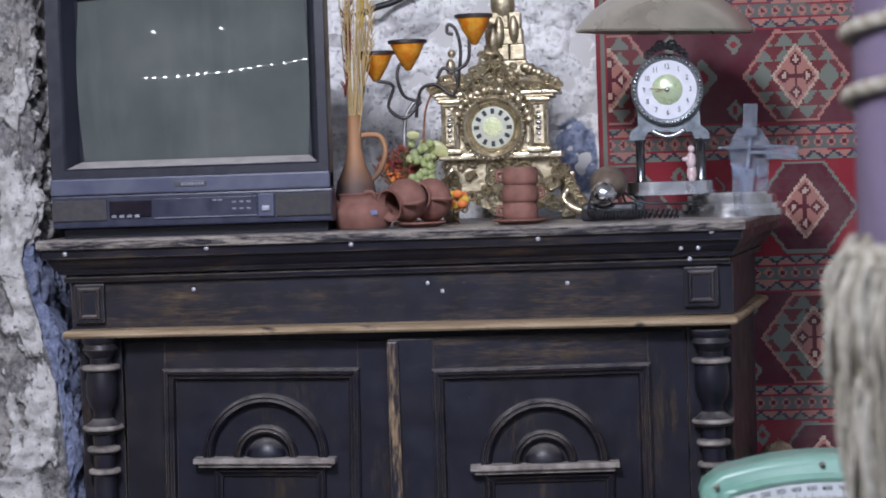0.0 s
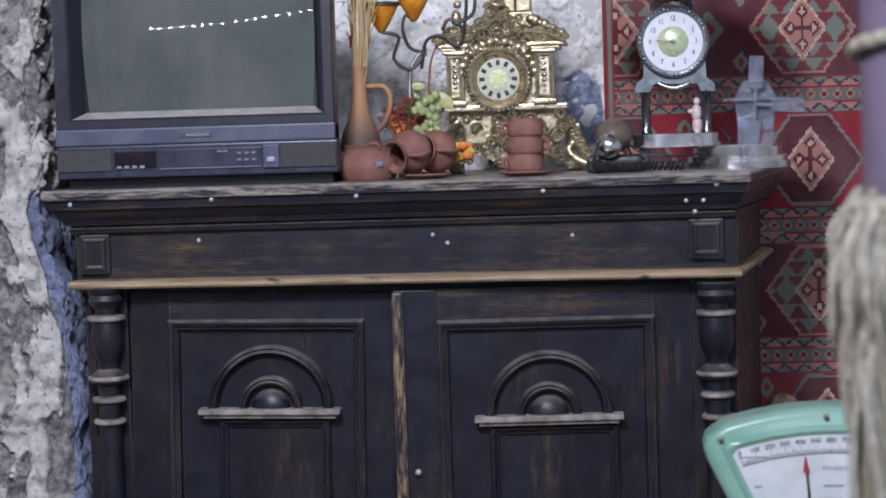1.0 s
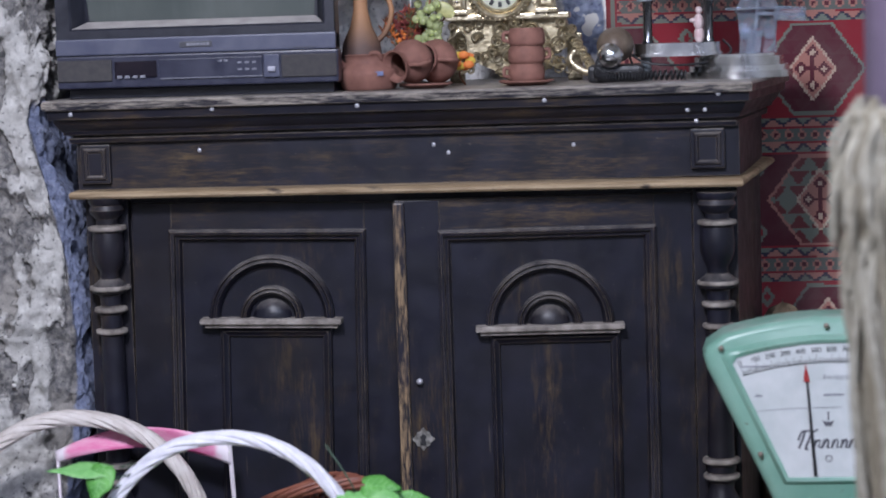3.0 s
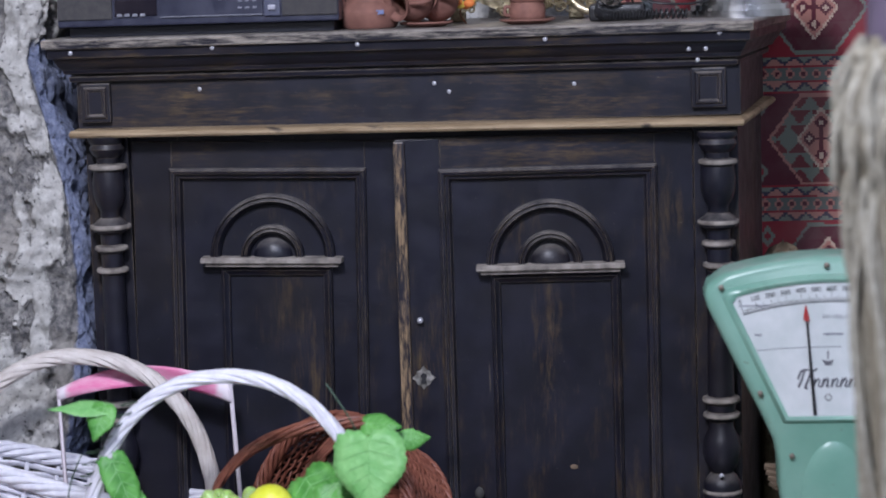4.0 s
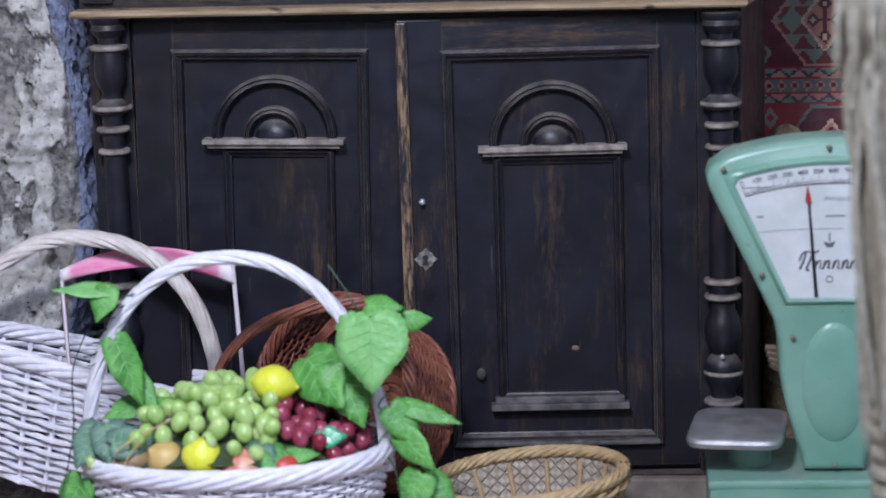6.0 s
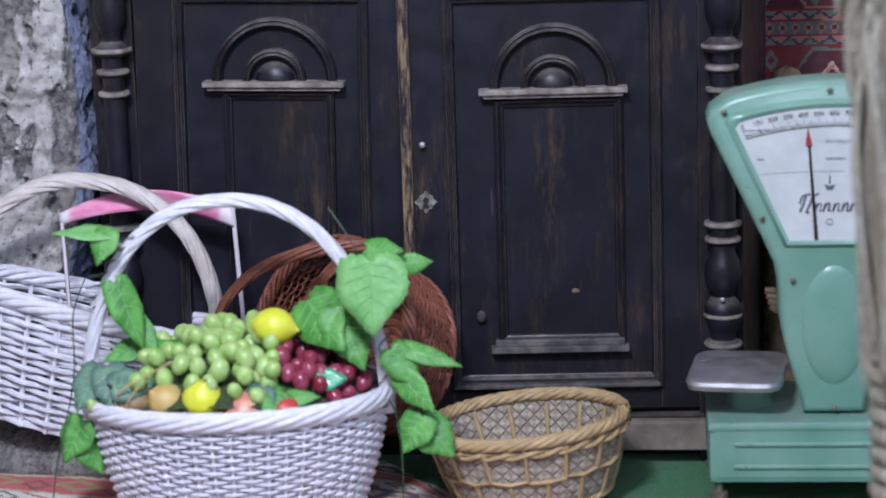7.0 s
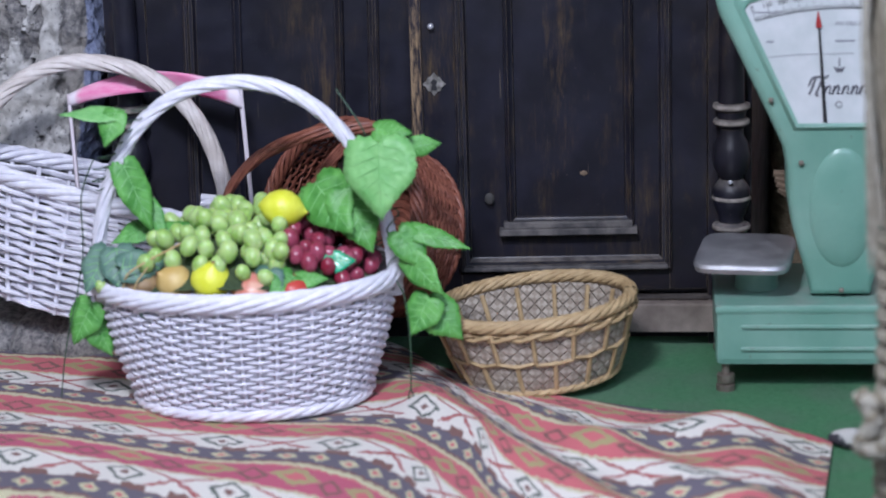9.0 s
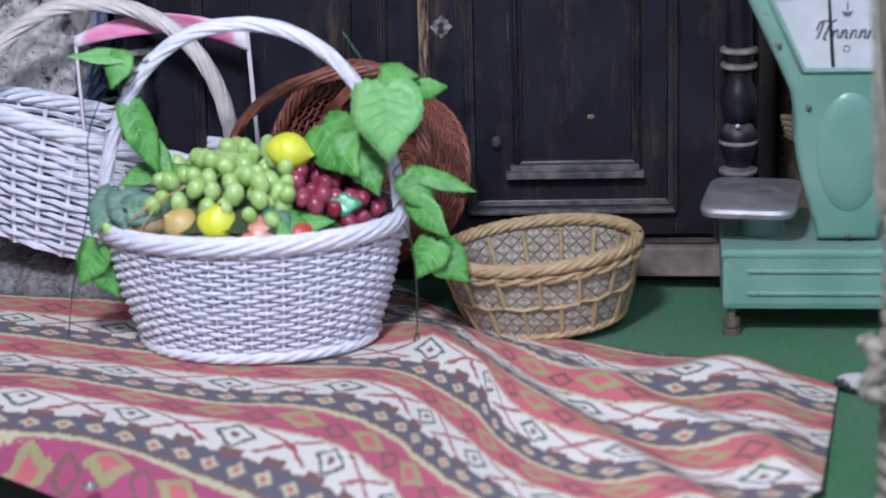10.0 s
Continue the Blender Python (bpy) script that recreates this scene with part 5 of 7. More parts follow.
def wicker(root, m, a0, b0, a1, b1, h, rows, stakes, r, material, belly=0.0, jitter=0.0007, skip=None):
    """Woven sides: upright stakes, and strands that pass in front of one and behind the next."""
    def size(t):
        f = t + belly * math.sin(math.pi * t)
        return a0 + (a1 - a0) * f, b0 + (b1 - b0) * f
    for i in range(stakes):
        ang = 2 * math.pi * i / stakes
        pts = [m @ ring_point(*size(t), h * t, ang) for t in (0, 0.25, 0.5, 0.75, 1.0)]
        part("stake", tube(pts, r * 0.8, 5), material, root, smooth=60)
    for k in range(rows):
        t = (k + 0.5) / rows
        pts = []
        for i in range(stakes * 3):
            ang = 2 * math.pi * i / (stakes * 3)
            w = math.cos(math.pi * (i / 3 + k))
            p = ring_point(*size(t), h * t + rnd.uniform(-jitter, jitter), ang, w * r * 1.35)
            pts.append(m @ p)
        part("strand", tube(pts, r * rnd.uniform(0.9, 1.08), 6, True, (0.8, 1.22)), material, root, smooth=60)


def arch_handle(root, m, w, z0, top, r, material, strands=4, twist=7, lean=0.0, round_top=2.2):
    """A twisted handle from one side of the rim to the other."""
    spine = []
    for k in range(73):
        a = math.pi * k / 72
        c, s = math.cos(a), math.sin(a)
        x = -w * math.copysign(abs(c) ** (2 / round_top), c)
        z = z0 + (top - z0) * s ** (2 / round_top)
        spine.append(Vector((x, lean * (z - z0), z)))
    h = part("handle", tube([m @ p for p in spine], r * 0.55, 8), material, root, "twisted arched handle", smooth=60)
    for s in range(strands):
        pts = []
        for k, p in enumerate(spine):
            d = (spine[min(k + 1, 72)] - spine[max(k - 1, 0)]).normalized()
            side = Vector((0, 1, 0))
            nrm = d.cross(side).normalized()
            ph = 2 * math.pi * (twist * k / 72 + s / strands)
            pts.append(m @ (p + 0.62 * r * (math.cos(ph) * side + math.sin(ph) * nrm)))
        part("withy", tube(pts, r * 0.52, 6), material, h, smooth=60)
    return h


def basket_floor(root, m, a, b, z, material):
    bm = bmesh.new()
    for k in range(9):
        t = (k + 0.6) / 9
        sweep(bm, [m @ ring_point(a * t, b * t, z + 0.001 * (k % 2), 2 * math.pi * i / 30) for i in range(30)], 0.5 * a / 9, 5, True)
    part("bottom", bm, material, root, smooth=60)


# fruit basket
FB = Matrix.Translation((-0.270, -0.378, 0.012)) @ Matrix.Rotation(radians(-1.0), 4, "Y")
fb = thing("fruit_basket", (-0.270, -0.378, 0.0), "white-painted wicker basket heaped with fruit, on the striped cloth", "basket", "wicker baskets")
wicker(fb, FB, 0.195, 0.138, 0.252, 0.178, 0.208, 27, 50, 0.0037, WHITE_WICKER, 0.12)
for bm in braid(0.255, 0.181, 0.208, 0.008, 0.0064, 5, 7, FB, 1.5):
    part("rim_withy", bm, WHITE_WICKER, fb, smooth=60)
for bm in braid(0.197, 0.143, 0.006, 0.007, 0.0055, 8, 5, FB, 0.9):
    part("base_withy", bm, WHITE_WICKER, fb, smooth=60)
basket_floor(fb, FB, 0.185, 0.13, 0.008, WHITE_WICKER)
arch_handle(fb, FB @ Matrix.Translation((-0.001, 0, 0)), 0.254, 0.17, 0.538, 0.0115, WHITE_WICKER, 6, 3)

# second white basket behind it
WB = Matrix.Translation((-0.640, -0.105, 0.085)) @ Matrix.Rotation(radians(15), 4, "Y") @ Matrix.Rotation(radians(-4), 4, "X")
wb = thing("wicker_basket", (-0.640, -0.105, 0.05), "empty white wicker basket with a tall twisted handle", "basket", "wicker baskets")
wicker(wb, WB, 0.20, 0.095, 0.262, 0.130, 0.225, 17, 26, 0.0056, WHITE_WICKER, 0.1)
for bm in braid(0.265, 0.133, 0.228, 0.010, 0.0065, 7, 5, WB, 1.1):
    part("rim_withy", bm, WHITE_WICKER, wb, smooth=60)
basket_floor(wb, WB, 0.195, 0.09, 0.008, WHITE_WICKER)
arch_handle(wb, Matrix.Translation((-0.628, -0.105, 0.055)) @ Matrix.Rotation(radians(7), 4, "Y"), 0.250, 0.16, 0.485, 0.0135, plain("cream_wicker", (0.56, 0.50, 0.46), (0.68, 0.63, 0.59), 50, 0.55, bump=0.4), 7, 3)
# ribbon tied between two thin sticks in that basket
PINK = Net("pink_ribbon")
f = PINK.ramp(PINK.noise(14, 4, 0.6, (1, 1, 3)), 0.35, 0.65)
ends = PINK.math("ADD", PINK.math("ABSOLUTE", PINK.math("ADD", PINK.axes()[0], 0.040)), PINK.math("MULTIPLY", PINK.noise(30, 3), 0.04))
RIBBON = PINK.done(PINK.mix(PINK.ramp(ends, 0.150, 0.165), PINK.mix(f, (0.66, 0.12, 0.30), (0.74, 0.42, 0.54)), (0.74, 0.66, 0.70)), 0.45)
PALE_RIBBON = plain("pale_ribbon", (0.72, 0.66, 0.70), (0.80, 0.72, 0.76), 40, 0.5)
rb = thing("ribbon_arch", (-0.44, -0.1, 0.09), "pink satin ribbon arched between two thin white sticks", "ribbon")
part("stick", tube([(-0.628, -0.085, 0.110), (-0.637, -0.085, 0.476)], 0.004, 6), RIBBON, rb, smooth=60)
part("stick", tube([(-0.310, -0.085, 0.18), (-0.324, -0.085, 0.486)], 0.004, 6), PALE_RIBBON, rb, smooth=60)
bm = bmesh.new()
rowsv = []
for k in range(41):
    t = k / 40
    x = -0.638 + 0.316 * t
    up = 4 * t * (1 - t)
    zlo, zhi = 0.452 - 0.006 * t + 0.030 * up, 0.476 + 0.008 * t + 0.036 * up
    rowsv.append([bm.verts.new((x, -0.085 - 0.006 * math.sin(3 * j / 6 + 7 * t), zlo + (zhi - zlo) * j / 6)) for j in range(7)])
for a, b in zip(rowsv, rowsv[1:]):
    for j in range(6):
        bm.faces.new((a[j], b[j], b[j + 1], a[j + 1]))
band = part("band", bm, RIBBON, rb, smooth=80)
so = band.modifiers.new("thickness", "SOLIDIFY")
so.thickness = 0.0012

# brown basket lying on its side
axis = Vector((-0.60, -0.72, 0.33)).normalized()
BB = Matrix.Translation((-0.052, -0.058, 0.206)) @ axis.to_track_quat("Z", "Y").to_matrix().to_4x4()
bb = thing("brown_basket", (0.03, -0.04, 0.0), "brown wicker basket tipped on its side against the cabinet", "basket", "wicker baskets")
wicker(bb, BB, 0.150, 0.142, 0.190, 0.174, 0.15, 22, 40, 0.0031, BROWN_WICKER, 0.15, 0.0018)
for bm in braid(0.193, 0.177, 0.153, 0.010, 0.0042, 9, 6, BB, 1.0) + braid(0.152, 0.144, 0.002, 0.007, 0.0042, 9, 4, BB, 0.8):
    part("rim_withy", bm, BROWN_WICKER, bb, smooth=60)
basket_floor(bb, BB, 0.145, 0.138, 0.004, BROWN_WICKER)
spine = smooth_path([(-0.005, -0.19, 0.37), (-0.05, -0.20, 0.425), (-0.11, -0.20, 0.432), (-0.19, -0.20, 0.42), (-0.275, -0.19, 0.382), (-0.335, -0.17, 0.32), (-0.36, -0.15, 0.25)], 10)
bent = part("handle", tube(spine, 0.006, 8), BROWN_WICKER, bb, "bent handle of twisted withies", smooth=60)
for k in range(6):
    lay = [p + Vector((0.0, 0.0075 * math.cos(0.16 * i + 1.047 * k), 0.0085 * math.sin(0.16 * i + 1.047 * k))) for i, p in enumerate(spine)]
    part("withy", tube(lay, 0.0042, 6), BROWN_WICKER, bent, smooth=60)
for k in range(4):
    part("brace", tube(smooth_path([(-0.02, -0.17, 0.405 + 0.005 * k), (-0.09, -0.18, 0.41 + 0.006 * k), (-0.15, -0.19, 0.365 + 0.006 * k), (-0.205, -0.19, 0.29 + 0.004 * k)], 8), 0.0036, 6), BROWN_WICKER, bb, smooth=60)

# oval cane basket with plaited sides
n = Net("plaited_palm")
ax = n.axes()
ang = n.math("ARCTAN2", ax[1], ax[0])
p1 = n.math("ADD", n.math("MULTIPLY", ang, 9.0), n.math("MULTIPLY", ax[2], 75.0))
p2 = n.math("SUBTRACT", n.math("MULTIPLY", ang, 9.0), n.math("MULTIPLY", ax[2], 75.0))
c1, c2 = n.math("FRACT", n.math("MULTIPLY", n.math("ADD", p1, 50.0), 0.5)), n.math("FRACT", n.math("MULTIPLY", n.math("ADD", p2, 50.0), 0.5))
chk = n.math("GREATER_THAN", n.math("MULTIPLY", n.math("SUBTRACT", c1, 0.5), n.math("SUBTRACT", c2, 0.5)), 0.0)
edge = n.math("MINIMUM", n.math("ABSOLUTE", n.math("SUBTRACT", c1, 0.5)), n.math("ABSOLUTE", n.math("SUBTRACT", c2, 0.5)))
col = n.mix(chk, (0.32, 0.27, 0.21), (0.47, 0.41, 0.33))
col = n.mix(n.ramp(edge, 0.03, 0.0), col, (0.235, 0.19, 0.14))
col = n.mix(n.math("MULTIPLY", n.ramp(n.noise(28, 4), 0.45, 0.7), 0.5), col, (0.20, 0.15, 0.11))
n.bump(n.math("ADD", n.math("MULTIPLY", n.ramp(edge, 0.0, 0.12), 1.0), chk), 0.8, 0.004)
PALM = n.done(col, 0.8)
CB = Matrix.Translation((0.216, -0.285, 0.014)) @ Matrix.Rotation(radians(-5.5), 4, "Y") @ Matrix.Rotation(radians(3), 4, "X")
cb = thing("cane_basket", (0.210, -0.285, 0.0), "empty oval cane basket with plaited palm sides", "basket", "wicker baskets")
A0, B0, A1, B1, HB = 0.128, 0.098, 0.168, 0.128, 0.128
bm = bmesh.new()
rings = []
for t, o in ((0.0, 0.0), (0.1, 0.004), (0.3, 0.006), (0.5, 0.006), (0.75, 0.004), (1.0, 0.0), (1.0, -0.005), (0.5, 0.0), (0.06, -0.006), (0.05, -0.09)):
    rings.append([bm.verts.new(CB @ ring_point(max(A0 + (A1 - A0) * t + o, 0.01), max(B0 + (B1 - B0) * t + o, 0.005), HB * t, 2 * math.pi * i / 64)) for i in range(64)])
for a, b in zip(rings, rings[1:]):
    for i in range(64):
        bm.faces.new((a[i], a[(i + 1) % 64], b[(i + 1) % 64], b[i]))
bm.faces.new(rings[-1]), bm.faces.new(rings[0][::-1])
part("plaited_sides", bm, PALM, cb, "plaited palm-leaf lining", smooth=60)


def cb_point(t, ang, out=0.008):
    return CB @ ring_point(A0 + (A1 - A0) * t, B0 + (B1 - B0) * t, HB * t, ang, out)


for i in range(15):
    a = 2 * math.pi * (i + 0.3) / 15
    da = math.pi / 15
    part("rib", tube([cb_point(0.95, a), cb_point(0.72, a), cb_point(0.5, a)], 0.0042, 6), CANE, cb, smooth=60)
    part("rib", tube([cb_point(0.95, a, -0.009), cb_point(0.6, a, -0.008), cb_point(0.3, a, -0.008)], 0.0042, 6), CANE, cb, smooth=60)
    part("rib", tube([cb_point(0.5, a + da), cb_point(0.25, a + da), cb_point(0.02, a + da, 0.004)], 0.0042, 6), CANE, cb, smooth=60)
    part("cross_cane", tube([cb_point(0.5 + 0.02 * math.sin(5 * a), a), cb_point(0.47, a + da, 0.010), cb_point(0.5 + 0.02 * math.sin(5 * a), a + 2 * da)], 0.0036, 6), CANE, cb, smooth=60)
for bm in braid(A1, B1, HB + 0.006, 0.0085, 0.0048, 8, 6, CB, 0.9) + braid(A1 + 0.003, B1 + 0.003, HB - 0.013, 0.005, 0.004, 12, 2, CB, 0.9) + braid(A0 + 0.003, B0 + 0.003, 0.005, 0.005, 0.0042, 14, 3, CB, 0.6):
    part("rim_cane", bm, CANE, cb, smooth=60)

# ---- fruit ----


def mound(x, y):
    """Height of the heap of fruit over the floor."""
    u, v = (x + 0.278) / 0.235, (y + 0.375) / 0.17
    return 0.228 + 0.085 * max(0.0, 1 - u * u - 0.7 * v * v)


n = Net("green_grape")
GRAPE = n.done(n.mix(n.ramp(n.noise(40, 3), 0.35, 0.65), (0.30, 0.47, 0.12), (0.46, 0.60, 0.24)), 0.30, 0.0, Subsurface_Weight=0.6, Subsurface_Radius=(0.010, 0.014, 0.004), Subsurface_Scale=1.0)
n = Net("red_grape")
RED_GRAPE = n.done(n.mix(n.ramp(n.math("ADD", n.noise(30, 3), n.math("MULTIPLY", n.random(), 0.2)), 0.4, 0.7), (0.20, 0.012, 0.03), (0.30, 0.06, 0.10)), 0.22)
LEMON = plain("lemon_skin", (0.70, 0.72, 0.03), (0.78, 0.80, 0.08), 40, 0.38, bump=0.5, fine=220)
PEAR = plain("pear_skin", (0.55, 0.36, 0.10), (0.66, 0.50, 0.20), 25, 0.45, bump=0.3)
APPLE = plain("apple_skin", (0.50, 0.10, 0.07), (0.70, 0.42, 0.30), 25, 0.35, bump=0.1)


def bunch(name, label, material, spots, r, mat_stem):
    t = thing(name, spots[0], label, "grapes", "fruit in the basket")
    for q in spots:
        tilt = Euler((rnd.uniform(-0.7, 0.7), rnd.uniform(-0.7, 0.7), 0)).to_matrix().to_4x4()
        part("grape", ball(bmesh.new(), q, r * rnd.uniform(0.9, 1.1), 14, 9, (0.9, 0.9, 1.14), tilt), material, t, smooth=70)
    return t


def scatter(x0, x1, y0, y1, count, gap, lift, extra=0.0):
    spots = []
    for _ in range(6000):
        if len(spots) >= count:
            break
        x, y = rnd.uniform(x0, x1), rnd.uniform(y0, y1)
        u, v = (x + 0.278) / 0.225, (y + 0.375) / 0.16
        if u * u + v * v > 1:
            continue
        q = Vector((x, y, mound(x, y) + lift + rnd.uniform(-0.008, extra)))
        if all((q - o).length > gap for o in spots):
            spots.append(q)
    return spots


# an added dark mound fills the basket, so gaps between the fruit look shaded
bm = bmesh.new()
rings = []
for t in (0.0, 0.25, 0.5, 0.72, 0.88, 0.96):
    rings.append([bm.verts.new((-0.270 + 0.238 * t * math.cos(a), -0.378 + 0.165 * t * math.sin(a), mound(-0.278 + 0.235 * t * math.cos(a), -0.375 + 0.165 * t * math.sin(a)) - 0.022 + 0.006 * noise.noise(Vector((9 * a, 9 * t, 1))))) for a in (2 * math.pi * i / 40 for i in range(40))])
for a, b in zip(rings, rings[1:]):
    for i in range(40):
        bm.faces.new((a[i], a[(i + 1) % 40], b[(i + 1) % 40], b[i]))
single("moss_bed", bm, plain("dark_filler", (0.03, 0.05, 0.02), (0.07, 0.10, 0.04), 60, 0.95, bump=0.9, fine=150, dist=0.006), "dark green filler mound added under the fruit in the basket", "moss", kind="stuff", smooth=60)
bunch("green_grapes", "bunch of pale green grapes heaped in the basket", GRAPE, scatter(-0.335, -0.185, -0.505, -0.25, 54, 0.0262, 0.004, 0.020), 0.0168, None)
bunch("green_grapes", "smaller bunch of green grapes in the basket", GRAPE, scatter(-0.42, -0.34, -0.50, -0.33, 14, 0.0255, 0.004, 0.014), 0.0162, None)
bunch("green_grapes", "few green grapes at the basket rim", GRAPE, [Vector((-0.50 + 0.022 * k, -0.47 + 0.01 * (k % 2), 0.226 + 0.006 * (k % 2))) for k in range(4)], 0.012, None)
bunch("green_grapes", "loose green grapes low at the front of the heap", GRAPE, scatter(-0.30, -0.19, -0.53, -0.47, 7, 0.026, -0.004, 0.004), 0.0155, None)
bunch("red_grapes", "bunch of dark red grapes heaped in the basket", RED_GRAPE, scatter(-0.19, -0.05, -0.50, -0.27, 40, 0.0235, 0.002, 0.016), 0.0150, None)


def fruit(name, at, r, squash, material, label, turn):
    t = thing(name, at, label, name, "fruit in the basket")
    prof = [(0.0, -1.12), (0.10, -1.08), (0.35, -0.93), (0.72, -0.68), (0.95, -0.3), (1.0, 0.0), (0.95, 0.3), (0.72, 0.68), (0.35, 0.93), (0.12, 1.08), (0.10, 1.15), (0.0, 1.17)]
    m = Matrix.Translation(at) @ Euler(turn).to_matrix().to_4x4() @ Matrix.Diagonal((r * squash[0], r * squash[1], r * squash[2], 1))
    part("skin", lathe(bmesh.new(), prof, m, 24), material, t, smooth=70)
    part("tip", ball(bmesh.new(), m @ Vector((0, 0, 1.16)), r * 0.09, 8, 6), LEAFY, t, smooth=60)


fruit("lemon", (-0.203, -0.40, 0.340), 0.032, (1, 1, 1.15), LEMON, "bright yellow lemon on top of the grapes", (0.2, 1.75, 0.2))
fruit("lemon", (-0.308, -0.505, 0.246), 0.034, (1, 1, 0.95), LEMON, "bright yellow lemon at the basket rim", (0.4, 0.2, 0.1))
fruit("pear", (-0.372, -0.490, 0.238), 0.031, (1, 1, 1.0), PEAR, "yellow-brown pear at the basket rim", (0.3, -0.9, 0.2))
fruit("apple", (-0.240, -0.505, 0.230), 0.033, (1.1, 1.1, 0.8), APPLE, "pink and red apple at the basket rim", (0.2, 0.1, 0.0))
fruit("apple", (-0.175, -0.495, 0.230), 0.026, (1.2, 1.2, 0.8), plain("red_apple_skin", (0.42, 0.03, 0.03), (0.55, 0.07, 0.05), 25, 0.35, bump=0.1), "small red apple at the basket rim", (0.1, 0.1, 0.0))
fruit("apple", (-0.428, -0.475, 0.236), 0.029, (1.2, 1.2, 0.8), plain("brown_fruit_skin", (0.16, 0.09, 0.05), (0.32, 0.22, 0.10), 25, 0.5, bump=0.2), "brown wrinkled apple at the basket rim", (0.1, 0.1, 0.0))

# ---- silk vine ----


def leaf_material(name, c1, c2):
    n = Net(name)
    ax = n.axes()
    f = n.noise(35, 4)
    vein = n.node("ShaderNodeTexVoronoi", {"Vector": n.co, "Scale": 90.0}, ).outputs[0]
    col = n.mix(n.ramp(f, 0.35, 0.65), c1, c2)
    n.bump(n.math("ADD", vein, f), 0.5, 0.002)
    return n.done(col, 0.5, 0.0, Subsurface_Weight=0.0)


LEAF = leaf_material("silk_leaf_green", (0.055, 0.22, 0.030), (0.135, 0.38, 0.075))
LEAF_PALE = leaf_material("silk_leaf_pale", (0.135, 0.37, 0.095), (0.23, 0.49, 0.165))
LEAF_BLUE = leaf_material("silk_leaf_dusty", (0.07, 0.15, 0.11), (0.14, 0.24, 0.18))
LEAF_VEIN = plain("leaf_vein", (0.16, 0.42, 0.12), (0.26, 0.52, 0.20), 60, 0.55)
VINE = plain("vine_wire", (0.02, 0.05, 0.025), (0.035, 0.08, 0.04), 60, 0.5)


def leaf(vine, at, size, facing, tip, material, curl=0.10, wide=0.78):
    """A lobed vine leaf: facing is the way its face looks, tip the way its point hangs."""
    zf = Vector(facing).normalized()
    yt = Vector(tip)
    yt = (yt - zf * yt.dot(zf)).normalized()
    xs = yt.cross(zf)
    m = Matrix((xs, yt, zf)).transposed().to_4x4()
    m.translation = at
    half = [(0.0, -0.42), (0.11, -0.51), (0.28, -0.53), (0.44, -0.47), (0.52, -0.33), (0.53, -0.20), (0.55, -0.06), (0.53, 0.10), (0.45, 0.20), (0.35, 0.32), (0.22, 0.46), (0.11, 0.60), (0.0, 0.72)]
    half = [(x * wide, y) for x, y in half]
    outline = half + [(-x, y) for x, y in half[-2:0:-1]]
    toothed = []
    for k, (x, y) in enumerate(outline):
        nx, ny = outline[(k + 1) % len(outline)]
        g = 1 + rnd.uniform(-0.04, 0.05)
        toothed += [(x * g, y * g), (0.60 * x + 0.40 * nx, 0.60 * y + 0.40 * ny), (0.487 * (x + nx), 0.487 * (y + ny))]
    outline = toothed
    bm = bmesh.new()

    def lift(x, y):
        return size * (-curl * (x * x + 0.5 * y * y) + 0.014 * math.sin(9 * x) * math.cos(7 * y) - 0.05 * abs(x) * (1 if y < 0 else 0.4))
    rings = []
    for s in (1.0, 0.72, 0.42):
        rings.append([bm.verts.new(m @ Vector((x * s * size, y * s * size, lift(x * s, y * s)))) for x, y in outline])
    c = bm.verts.new(m @ Vector((0, 0, 0)))
    k = len(outline)
    for a, b in zip(rings, rings[1:]):
        for i in range(k):
            bm.faces.new((a[i], a[(i + 1) % k], b[(i + 1) % k], b[i]))
    for i in range(k):
        bm.faces.new((rings[-1][i], rings[-1][(i + 1) % k], c))
    lf = part("leaf", bm, material, vine, smooth=80)
    so = lf.modifiers.new("thickness", "SOLIDIFY")
    so.thickness = 0.0008
    ribs = [((0.0, -0.42), (0.0, 0.68))] + [((0.0, -0.40 + 0.17 * k), (sd * wide * (0.44 - 0.07 * abs(k - 1)), -0.28 + 0.19 * k)) for k in range(5) for sd in (-1, 1)]
    for (xa, ya), (xb, yb) in ribs:
        pts = []
        for j in range(5):
            x, y = xa + (xb - xa) * j / 4, ya + (yb - ya) * j / 4
            pts.append(m @ Vector((x * size, y * size, lift(x, y) + 0.0003)))
        part("vein", tube(pts, [0.0009 * size / 0.1] * 4 + [0.0003], 4), LEAF_VEIN, lf, smooth=60)
    return lf


